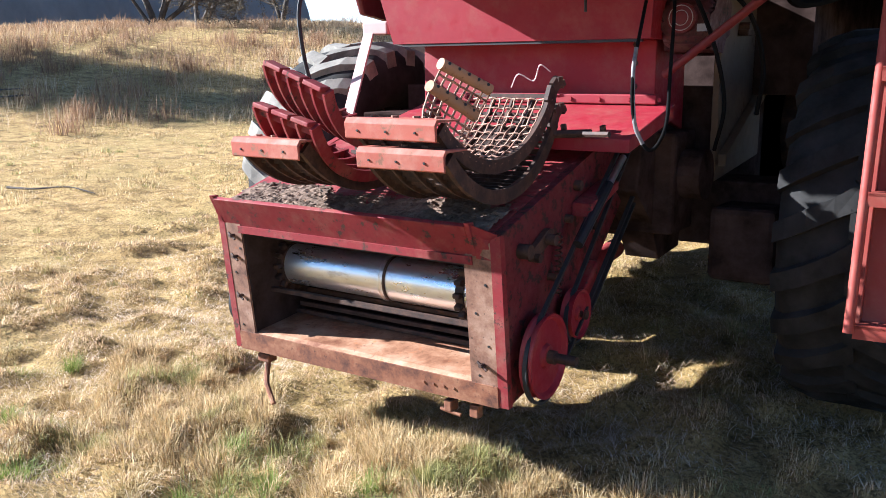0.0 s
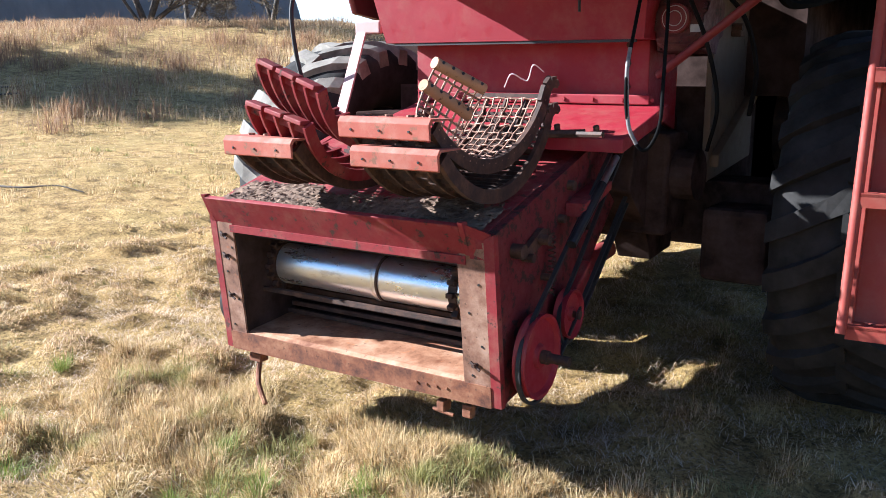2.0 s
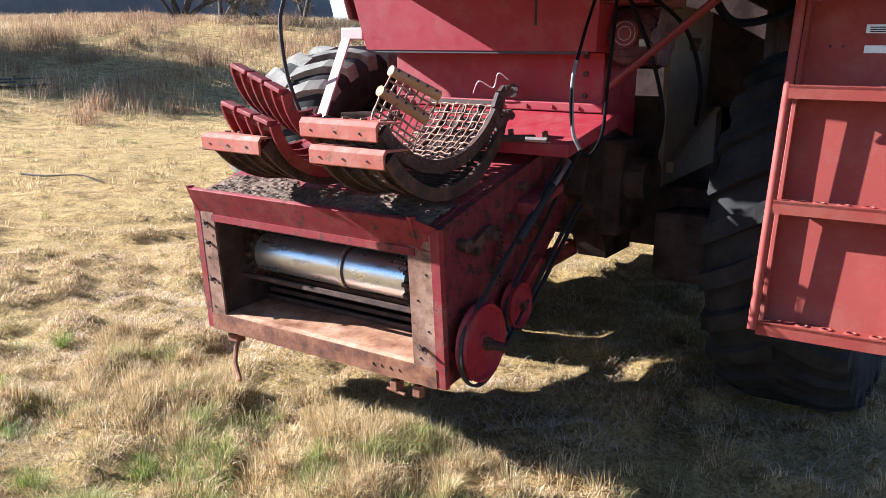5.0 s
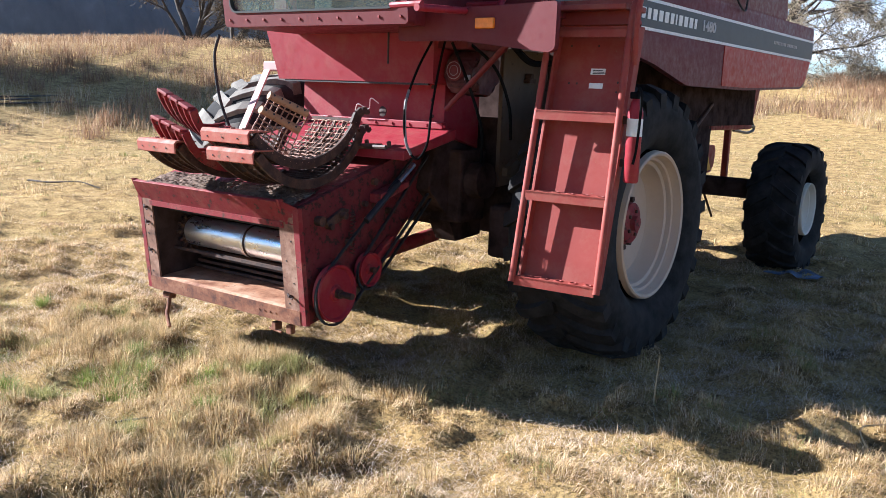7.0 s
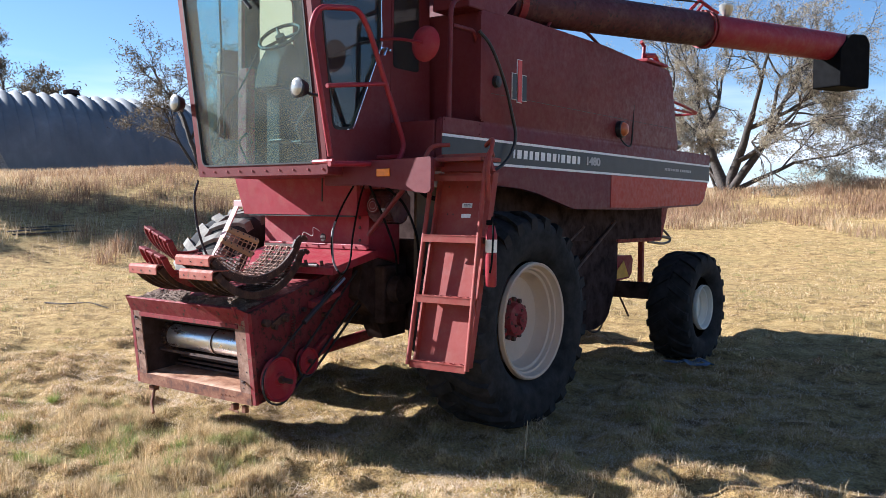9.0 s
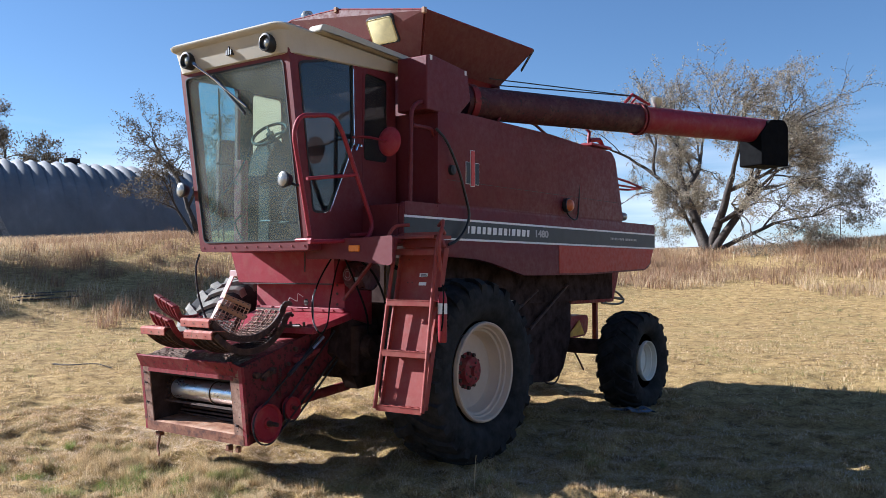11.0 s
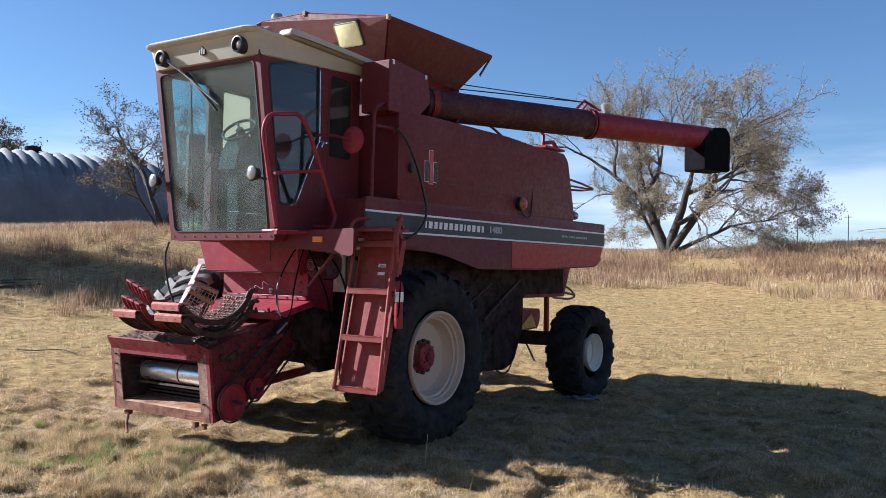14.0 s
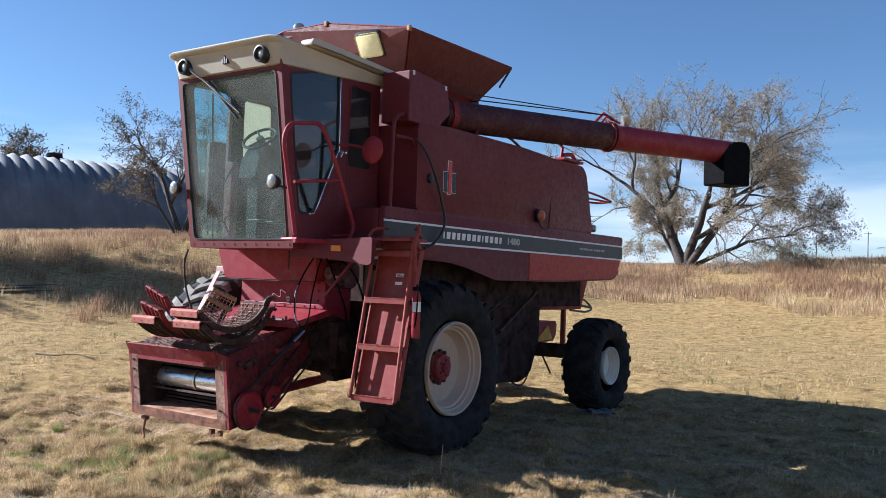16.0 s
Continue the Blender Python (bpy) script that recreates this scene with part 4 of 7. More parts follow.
sweep(bm, [(-3.52, 3.135, 3.70), (-3.08, 3.19, 3.27)], 0.016, 6)
cpart("wiper_blade", bm, M_black, cab)


def cab_lamp(x, y, z, s):
    bm = B()
    lathe(bm, [(0.09, 0.02), (0.06, 0.06), (0.0, 0.078), (-0.012, 0.082), (-0.02, 0.072), (-0.02, 0.0005)], (x, y, z), "y", 24)
    lamp = cpart("work_lamp", bm, M_blackpaint, cab, smooth=40)
    bm = B()
    lathe(bm, [(-0.015, 0.070), (-0.032, 0.045), (-0.036, 0.0005)], (x, y, z), "y", 24)
    cpart("work_lamp_lens", bm, M_lens, cab, smooth=60)
    bm = B()
    sweep(bm, [(x, y + 0.06, z - 0.02), (x + s * 0.06, y + 0.10, z - 0.05), (x + s * 0.10, y + 0.14, z - 0.05)], 0.014, 6)
    cpart("lamp_bracket", bm, M_blackpaint, cab)


cab_lamp(-2.47, 3.17, 2.57, 1)
cab_lamp(-4.17, 3.22, 2.56, -1)

# cab inside: seat, wheel, column, console
bm = B()
box(bm, -3.12, -2.60, 3.98, 4.42, 2.42, 2.56, 0.05)
box(bm, -3.10, -2.62, 4.36, 4.50, 2.54, 3.18, 0.06)
cpart("operator_seat", bm, M_seat, cab)
bm = B()
box(bm, -3.04, -2.68, 4.38, 4.47, 3.17, 3.36, 0.04)
cpart("headrest", bm, M_seat, cab)
bm = B()
wc, wu = Vector((-3.41, 3.79, 3.17)), Vector((0.12, -0.66, 0.74)).normalized()
ex = Vector((1, 0, 0))
ex = (ex - wu * ex.dot(wu)).normalized()
ey = wu.cross(ex)
sweep(bm, [wc + (ex * math.cos(a) + ey * math.sin(a)) * 0.20 for a in np.linspace(0, 2 * math.pi, 32, endpoint=False)], 0.017, 8, closed=True)
for a in (0.3, 2.4, 4.5):
    bar_a, bar_b = wc - wu * 0.03, wc + (ex * math.cos(a) + ey * math.sin(a)) * 0.20
    sweep(bm, [bar_a, bar_b], 0.015, 6)
cyl(bm, wc - wu * 0.08, wc + wu * 0.01, 0.045, 12)
cpart("steering_wheel", bm, M_black, cab, smooth=50)
bm = B()
prism(bm, [(3.66, 2.70), (3.70, 2.92), (3.82, 3.12), (3.92, 3.06), (3.98, 2.70)], "x", -3.62, -3.30, 0.02)
cpart("dash_pedestal", bm, M_inside, cab)
bm = B()
prism(bm, [(3.76, 2.0), (3.76, 2.72), (3.92, 2.72), (3.92, 2.0)], "x", -3.56, -3.38, 0.01)
cpart("steering_column", bm, M_inside, cab)
bm = B()
box(bm, -3.95, -3.82, 3.74, 3.84, 2.0, 2.92, 0.012)
cpart("cab_post", bm, M_redworn, cab)
bm = B()
box(bm, -2.60, -2.47, 3.85, 4.6, 2.0, 2.62, 0.03)
for k in range(4):
    sweep(bm, [(-2.57 + 0.03 * k, 3.95, 2.6), (-2.57 + 0.03 * k, 3.88, 2.84)], 0.008, 6)
box(bm, -3.22, -3.02, 3.9, 4.5, 2.0, 2.40, 0.03)
cpieces("console_part", bm, M_inside, cab)
bm = B()
box(bm, -4.05, -2.46, 3.46, 4.66, 1.992, 2.004)
cpart("floor_mat", bm, M_inside, cab)
bm = B()
box(bm, -3.30, -3.12, 3.56, 3.74, 2.20, 2.225, 0.01)
box(bm, -3.02, -2.86, 3.58, 3.74, 2.18, 2.205, 0.01)
cpieces("foot_pedal", bm, M_blackpaint, cab)
bm = B()
sweep(bm, curve3([(-3.9, 3.5, 2.05), (-3.85, 3.45, 2.4), (-3.6, 3.5, 2.7), (-3.5, 3.6, 3.0)], 6), 0.008, 5)
sweep(bm, curve3([(-2.75, 3.55, 2.05), (-2.8, 3.45, 2.3), (-2.68, 3.5, 2.5)], 6), 0.008, 5)
sweep(bm, curve3([(-3.6, 3.6, 2.0), (-3.62, 3.5, 2.2), (-3.5, 3.48, 2.28)], 6), 0.012, 5)
cpieces("cab_cable", bm, M_black, cab)
bm = B()
box(bm, -4.03, -4.01, 3.55, 3.84, 2.86, 2.885, 0.004)
cyl(bm, (-4.02, 3.66, 2.0), (-4.02, 3.58, 3.70), 0.010, 8)
cpieces("grab_bar", bm, M_blackpaint, cab)

# handrail beside the door
section(0.942, 0.942, 0.942, 0.2183, -0.1478, 0.0977)
bm = B()
loop = arc_pts([(-2.0, 3.12, 2.02), (-2.0, 3.05, 2.34), (-2.0, 2.925, 2.88), (-2.0, 3.0, 3.03), (-2.0, 3.40, 3.09), (-2.0, 3.52, 2.95), (-2.0, 3.93, 2.14), (-2.0, 3.84, 2.0), (-2.04, 3.15, 1.97)], 0.12, 5)
sweep(bm, loop, 0.020, 10)
sweep(bm, [(-2.0, 3.085, 2.505), (-2.0, 3.70, 2.59)], 0.016, 8)
cpart("door_handrail", bm, M_bright, label="bright red tubular handrail", smooth=50)
bm = B()
sweep(bm, [(-2.25, 3.2, 1.99), (-2.02, 3.17, 1.99)], 0.016, 8)
sweep(bm, [(-2.25, 3.90, 2.06), (-2.0, 3.90, 2.06)], 0.016, 8)
cpieces("handrail_foot", bm, M_bright)

# round mirror back on its arm
bm = B()
lathe(bm, [(-0.03, 0.0005), (-0.025, 0.08), (-0.006, 0.125), (0.006, 0.135), (0.012, 0.125), (0.012, 0.0005)], (-1.80, 3.92, 2.90), "y", 32)
mir = cpart("mirror", bm, M_bright, label="round red-backed mirror", smooth=40)
bm = B()
sweep(bm, curve3([(-2.25, 3.93, 2.98), (-2.05, 3.91, 2.96), (-1.80, 3.89, 2.90)], 5), 0.012, 8)
cpart("mirror_arm", bm, M_bright, mir)

# ---- platform, apron, rails ----
section(0.8775, 0.975, 0.975, 0.0063, -0.1027, 0.0275)
bm = B()
box(bm, -2.40, XL - 0.05, 3.42, 4.2, 1.97, 2.02, 0.006)
deck = cpart("platform_deck", bm, M_redworn)
bm = B()
prism(bm, rounded([(-2.42, 1.99), (-2.42, 1.84), (-1.95, 1.84), (-1.35, 1.78), (-1.31, 1.80), (-1.31, 2.03)], 0.02), "y", 3.38, 3.42)
cpart("platform_apron", bm, M_red, deck)
bm = B()
box(bm, -1.84, -1.71, 3.365, 3.385, 1.90, 1.955, 0.006)
cpart("amber_reflector", bm, M_amber, deck, "amber marker lamp")
on_body()
bm = B()
box(bm, -2.0, XL - 0.06, 3.62, 4.2, 2.02, 2.34, 0.012)
cpart("battery_box", bm, M_red, deck)
bm = B()
box(bm, XL, XL + 0.006, 3.895, 3.925, 2.27, 2.34)
cpart("box_slot", bm, M_logoblack, deck)
bm = B()
box(bm, XL, XL + 0.008, 3.63, 4.14, 2.245, 2.355)
for yy, zz in ((3.65, 2.34), (4.12, 2.34), (4.12, 2.26)):
    bolt(bm, (XL + 0.006, yy, zz), (1, 0, 0), 0.01, 0.008)
cpart("box_cover", bm, M_red, deck)
bm = B()
sweep(bm, arc_pts([(-1.42, 3.75, 2.05), (-1.42, 3.77, 3.22), (-1.46, 3.98, 3.32), (-1.5, 4.17, 3.28)], 0.10, 5), 0.02, 10)
sweep(bm, arc_pts([(-1.42, 3.79, 3.06), (-1.44, 4.10, 3.07), (-1.46, 4.17, 3.0)], 0.05, 4), 0.018, 8)
cpart("platform_rail", bm, M_red, label="red tubular platform rail", smooth=50)
bm = B()
sweep(bm, curve3([(-1.40, 4.12, 3.07), (-1.35, 4.22, 2.95), (-1.33, 4.38, 2.70), (-1.33, 4.50, 2.45), (-1.33, 4.56, 2.27), (-1.34, 4.50, 2.12), (-1.34, 4.36, 2.02), (-1.36, 4.26, 1.98)], 6), 0.014, 8)
cpart("rear_handrail", bm, M_blackpaint, label="worn black handrail", smooth=50)
bm = B()
lathe(bm, [(0.0, 0.05), (0.03, 0.045), (0.035, 0.0005)], (XL - 0.01, 4.36, 2.70), "x", 16)
cpart("rubber_cap", bm, M_blackpaint)

# side lamp, rear bits
bm = B()
lathe(bm, [(0.0, 0.085), (0.05, 0.085), (0.055, 0.075)], (XL - 0.01, 6.63, 2.49), "x", 24)
sl = cpart("side_lamp", bm, M_blackpaint, smooth=40)
bm = B()
lathe(bm, [(0.05, 0.075), (0.085, 0.055), (0.095, 0.0005)], (XL - 0.01, 6.63, 2.49), "x", 24)
cpart("side_lamp_lens", bm, M_oldamber, sl, "amber side lamp", smooth=60)
bm = B()
sweep(bm, curve3([(XL, 6.62, 2.44), (XL + .02, 6.66, 2.37), (XL + .02, 6.8, 2.33), (XL, 6.92, 2.40), (XL - 0.02, 7.0, 2.8), (XL - .03, 7.08, 3.24)], 6), 0.008, 6)
cpart("lamp_cable", bm, M_black)
bm = B()
box(bm, XL - 0.012, XL - 0.0105, 4.3, 8.05, 2.60, 2.604)
cpart("panel_seam", bm, M_logoblack)
bm = B()
lathe(bm, [(-0.03, 0.03), (0, 0.055), (0.04, 0.055), (0.05, 0.045), (0.05, 0.0005)], (-1.52, 8.42, 2.45), "y", 20)
cpart("tail_lamp", bm, M_lens, label="small clear tail lamp", smooth=40)
bm = B()
sweep(bm, arc_pts([(-1.5, 8.1, 2.95), (-1.5, 8.6, 2.92), (-1.5, 9.03, 2.875), (-1.7, 9.03, 2.86), (-2.2, 8.2, 2.88)], 0.06), 0.016, 8)
sweep(bm, [(-1.5, 8.1, 2.855), (-1.52, 9.02, 2.865)], 0.014, 8)
cpieces("rear_rail", bm, M_bright)
bm = B()
sweep(bm, [(-1.52, 7.45, 3.27), (-1.52, 7.48, 3.46), (-1.52, 7.40, 3.50)], 0.02, 6)
sweep(bm, [(-1.52, 7.48, 3.36), (-1.52, 7.75, 3.40), (-1.52, 7.85, 3.33)], 0.03, 6)
box(bm, -1.60, -1.44, 7.4, 7.95, 3.285, 3.32, 0.008)
cpart("engine_latch", bm, M_bright)
bm = B()
sweep(bm, arc_pts([(XL - .05, 5.25, 3.29), (XL - .05, 5.32, 3.38), (XL - .05, 6.0, 3.36), (XL - .05, 6.25, 3.28)], 0.08), 0.015, 8)
cpart("deck_rail", bm, M_red)
section()
bm = B()
sweep(bm, [(-1.85, 5.8, 3.74), (-0.82, 7.08, 3.70)], 0.007, 6)
sweep(bm, [(-1.55, 5.2, 3.67), (-0.82, 7.08, 3.70)], 0.006, 6)
cpart("auger_cable", bm, M_black, auger)
bm = B()
sweep(bm, [(-0.90, 6.98, 3.62), (-0.84, 7.05, 3.72), (-0.78, 7.2, 3.66)], 0.018, 6)
sweep(bm, [(-0.86, 7.05, 3.61), (-0.82, 7.10, 3.69), (-0.74, 7.3, 3.63)], 0.014, 6)
cpart("auger_latch", bm, M_bright, auger)
bm = B()
lathe(bm, [(-0.07, 0.03), (0.0, 0.07), (0.05, 0.072), (0.06, 0.06), (0.06, 0.0005)], (-0.68, 7.36, 3.66), "z", 20, 1)
cpart("auger_lamp", bm, M_lens, auger, smooth=40)

# lamp on the tank's front, with its yellowed lens
tank_front = Matrix.Translation((-2.19, 4.325, 4.09)) @ Matrix.Rotation(radians(30), 4, 'X')
bm = B()
box(bm, -0.175, 0.175, -0.06, 0.03, -0.145, 0.145, 0.035, tank_front)
wlamp = cpart("tank_lamp", bm, M_blackpaint, smooth=40)
bm = B()
box(bm, -0.155, 0.155, -0.075, -0.04, -0.125, 0.125, 0.03, tank_front)
cpart("tank_lamp_lens", bm, M_yellowlens, wlamp, "yellowed square lamp lens", smooth=40)
bm = B()
box(bm, -0.1, 0.05, -0.02, -0.012, -0.012, 0.012, 0, Matrix.Translation((-1.93, 4.29, 4.13)) @ Matrix.Rotation(radians(30), 4, 'X'))
cpart("plain_label", bm, M_sign, wlamp)
bm = B()
lathe(bm, [(0, 0.06), (0.04, 0.07), (0.08, 0.05), (0.085, 0.0005)], (-3.25, 4.3, 4.36), "z", 16)
cpart("beacon_lamp", bm, M_lens, smooth=50)

# ---- feeder house ----
on_feeder()
FZ = 0.035
def fy(z):
    """The mouth leans a little forward at the top."""
    return 2.55 - (z - 0.2) * 0.125


FT, FB = 0.90 + FZ, 0.20 + FZ
side_poly = [(fy(FB) + .02, FB), (fy(0.88) + .02, FT), (3.40, 1.16 + FZ), (3.78, 1.26), (3.78, 0.98), (3.42, 0.68), (3.05, 0.40 + FZ), (2.9, 0.26 + FZ)]
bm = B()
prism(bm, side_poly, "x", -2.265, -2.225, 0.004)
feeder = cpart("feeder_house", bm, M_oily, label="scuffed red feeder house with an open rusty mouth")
bm = B()
prism(bm, side_poly, "x", -3.733, -3.693, 0.004)
cpart("far_side_sheet", bm, M_redworn, feeder)
bm = B()
slab(bm, [(-3.693, fy(.9), FT - 0.03), (-2.265, fy(.9), FT - 0.03), (-2.265, 3.40, 1.13 + FZ), (-3.693, 3.40, 1.13 + FZ)], 0.025)
cpart("top_sheet", bm, M_redworn, feeder)
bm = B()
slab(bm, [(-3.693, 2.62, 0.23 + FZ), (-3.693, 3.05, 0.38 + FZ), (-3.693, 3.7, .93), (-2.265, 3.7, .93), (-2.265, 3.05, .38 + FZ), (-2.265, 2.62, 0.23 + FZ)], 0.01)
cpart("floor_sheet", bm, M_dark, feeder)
# added flat sheet behind the drum; its dark colour stands for the mouth's shade
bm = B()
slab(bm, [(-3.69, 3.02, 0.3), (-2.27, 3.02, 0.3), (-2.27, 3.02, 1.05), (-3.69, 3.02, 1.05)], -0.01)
cpart("shade_sheet", bm, M_dark, feeder)
bm = B()
for k in range(4):
    z = 0.36 + k * 0.03
    box(bm, -3.66, -2.3, 2.83 + k * 0.03, 2.85 + k * 0.03, z, z + 0.02)
cpieces("chain_slat", bm, M_darkrust, feeder)


def lean(p, d):
    """Points of the mouth's plane, by x and z; d goes inwards."""
    return (p[0], fy(p[1]) + d, p[1])


# jambs: scuffed plates with a red outer flange
for x0, x1, xe in ((-2.385, -2.262, -2.218), (-3.70, -3.60, -3.738)):
    bm = B()
    q = [(x0, FB + .08), (x1, FB + .08), (x1, 0.87 + FZ), (x0, 0.81 + FZ)]
    lo, hi = [bm.verts.new(lean(p, -0.004)) for p in q], [bm.verts.new(lean(p, 0.012)) for p in q]
    quadface(bm, lo)
    quadface(bm, hi[::-1])
    for i in range(4):
        quadface(bm, (lo[i], lo[(i + 1) % 4], hi[(i + 1) % 4], hi[i]))
    cpart("jamb_plate", bm, M_barerust, feeder)
    bm = B()
    q = [(x1 if x0 > -3 else x0, FB), (xe, FB), (xe, 0.90 + FZ), (x1 if x0 > -3 else x0, 0.88 + FZ)]
    lo, hi = [bm.verts.new(lean(p, -0.006)) for p in q], [bm.verts.new(lean(p, 0.03)) for p in q]
    quadface(bm, lo)
    quadface(bm, hi[::-1])
    for i in range(4):
        quadface(bm, (lo[i], lo[(i + 1) % 4], hi[(i + 1) % 4], hi[i]))
    cpart("jamb_flange", bm, M_redworn, feeder)
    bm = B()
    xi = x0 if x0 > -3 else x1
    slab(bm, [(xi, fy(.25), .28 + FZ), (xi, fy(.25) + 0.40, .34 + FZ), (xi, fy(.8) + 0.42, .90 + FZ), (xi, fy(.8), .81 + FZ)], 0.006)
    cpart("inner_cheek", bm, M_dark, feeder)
    bm = B()
    for k, zz in enumerate((0.32, 0.45, 0.58, 0.70)):
        xx = (x0 + x1) / 2 + (0.03 if k % 2 else -0.02)
        bolt(bm, lean((xx, zz + FZ), -0.004), (0, -1, 0), 0.0055, 0.003)
    cpieces("bolt_hole", bm, M_logoblack, feeder)
    bm = B()
    for zz in ((0.37, ) if x0 > -3 else (0.47, 0.66, 0.76)):
        p = Vector(lean(((x0 + x1) / 2, zz + FZ), 0.0))
        sweep(bm, [p, p + Vector((0, -0.035, 0))], 0.008, 6)
        sweep(bm, [p + Vector((-0.02, -0.02, 0.012)), p + Vector((0.028, -0.028, -0.014))], 0.006, 6)
    cpieces("wing_bolt", bm, M_darkrust, feeder)

# lip and tray
bm = B()
q = rounded([(-3.70, FB - .005), (-2.262, FB - .005), (-2.262, FB + .085), (-3.70, FB + .085)], 0.004, 2)
lo, hi = [bm.verts.new(lean(p, -0.010)) for p in q], [bm.verts.new(lean(p, 0.012)) for p in q]
quadface(bm, lo)
quadface(bm, hi[::-1])
for i in range(len(q)):
    quadface(bm, (lo[i], lo[(i + 1) % len(q)], hi[(i + 1) % len(q)], hi[i]))
cpart("rusty_lip", bm, M_rust, feeder, "rusted bottom lip")
bm = B()
prism(bm, [(fy(.28) - 0.012, 0.282 + FZ), (fy(.28) + 0.02, 0.296 + FZ), (2.92, 0.325 + FZ), (2.92, 0.315 + FZ), (fy(.28) + 0.02, 0.282 + FZ)], "x", -3.60, -2.385)
cpart("feeder_tray", bm, M_rusttray, feeder, "rust-brown polished feeder tray")
bm = B()
for k in range(4):
    bolt(bm, lean((-2.62 + k * 0.05, FB + 0.04), -0.01), (0, -1, 0), 0.006, 0.005)
cpieces("lip_bolt", bm, M_rust, feeder)

# head flange with folded ends, punched strip under it
bm = B()
prism(bm, [(fy(.8) - .004, 0.805 + FZ), (fy(.8) - .075, 0.93 + FZ), (fy(.8) - .055, 0.94 + FZ), (fy(.8) + .02, 0.915 + FZ), (fy(.8) + .02, 0.805 + FZ)], "x", -3.705, -2.345, 0.003)
cpart("head_flange", bm, M_redworn, feeder)
bm = B()
for xa, xb, xo in ((-2.345, -2.325, -2.235), (-3.705, -3.725, -3.738)):
    prism(bm, [(fy(.8) - .004, 0.80 + FZ), (fy(.8) - .078, 0.945 + FZ), (fy(.8) - .04, 0.945 + FZ), (fy(.8) + .02, 0.86 + FZ)], "x", xa, xb)
slab(bm, [(-2.325, fy(.8) - .055, 0.935 + FZ), (-2.235, fy(.8) - .012, 0.90 + FZ), (-2.235, fy(.8) - .008, 0.80 + FZ), (-2.325, fy(.8) - .010, 0.80 + FZ)], 0.01)
cpieces("flange_end", bm, M_redworn, feeder)
bm = B()
q = [(-3.61, 0.775 + FZ), (-2.345, 0.775 + FZ), (-2.345, 0.808 + FZ), (-3.61, 0.808 + FZ)]
lo, hi = [bm.verts.new(lean(p, -0.012)) for p in q], [bm.verts.new(lean(p, 0.004)) for p in q]
quadface(bm, lo)
quadface(bm, hi[::-1])
for i in range(4):
    quadface(bm, (lo[i], lo[(i + 1) % 4], hi[(i + 1) % 4], hi[i]))
cpart("punched_strip", bm, M_redworn, feeder)
bm = B()
for k in range(6):
    box(bm, -3.45 + k * 0.2, -3.438 + k * 0.2, fy(.79) - 0.014, fy(.79) - 0.008, 0.785 + FZ, 0.80 + FZ)
cpieces("strip_hole", bm, M_logoblack, feeder)
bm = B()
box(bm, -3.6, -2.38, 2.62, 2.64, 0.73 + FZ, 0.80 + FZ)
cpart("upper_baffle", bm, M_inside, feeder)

# drum, sprockets with chain, guard bar
DY, DZ = 2.80, 0.582 + FZ
bm = B()
lathe(bm, [(-3.60, 0.05), (-3.60, 0.092), (-3.55, 0.092), (-3.55, 0.098), (-2.99, 0.100), (-2.985, 0.105), (-2.975, 0.105), (-2.97, 0.100), (-2.45, 0.098), (-2.45, 0.092), (-2.40, 0.092), (-2.40, 0.05)], (0, DY, DZ), "x", 40)
cpart("feeder_drum", bm, M_drum, feeder, "shiny worn steel feeder drum", smooth=40)
bm = B()
lathe(bm, [(-2.952, 0.101), (-2.952, 0.106), (-2.94, 0.106), (-2.94, 0.101)], (0, DY, DZ), "x", 40)
cpart("drum_band", bm, M_darkrust, feeder, smooth=40)
for xx in (-3.575, -2.545):
    bm = B()
    for k in range(14):
        a = 2 * math.pi * k / 14
        c = Vector((xx, DY + 0.116 * math.cos(a), DZ + 0.116 * math.sin(a)))
        box(bm, -0.016, 0.016, -0.016, 0.016, -0.011, 0.011, 0.003, Matrix.Translation(c) @ Matrix.Rotation(a, 4, 'X'))
    lathe(bm, [(xx - 0.02, 0.05), (xx - 0.02, 0.105), (xx + 0.02, 0.105), (xx + 0.02, 0.05)], (0, DY, DZ), "x", 28)
    cpart("chain_sprocket", bm, M_darkrust, feeder, smooth=30)
bm = B()
prism(bm, [(2.65, 0.468 + FZ), (2.65, 0.486 + FZ), (2.672, 0.488 + FZ), (2.672, 0.483 + FZ), (2.655, 0.481 + FZ), (2.655, 0.468 + FZ)], "x", -3.6, -2.385)
cpart("guard_bar", bm, M_darkrust, feeder)

# side of the feeder house: pulleys, belts, shafts, spring, bosses
def pulley(y, z, R, x, label=""):
    bm = B()
    lathe(bm, [(-0.03, R * .90), (-0.03, R), (-0.018, R), (-0.005, R * .93), (0.012, R), (0.024, R), (0.022, R * .93), (0.006, R * .86), (0.004, R * .3), (0.02, R * .26), (0.02, 0.0005)], (x, y, z), "x", 48)
    p = cpart("pulley", bm, M_bright, feeder, label, smooth=35)
    bm = B()
    cyl(bm, (x - 0.10, y, z), (x + (0.05 if R > 0.13 else 0.025), y, z), 0.028 if R > 0.13 else 0.015, 16)
    cyl(bm, (x + 0.05, y, z), (x + 0.14 if R > 0.13 else x + 0.04, y, z), 0.02, 16)
    cpart("shaft", bm, M_darkrust, feeder, smooth=40)
    return p


pulley(2.72, 0.385 + FZ, 0.172, -2.15, "large red belt pulley")
pulley(3.05, 0.485 + FZ, 0.105, -2.16)


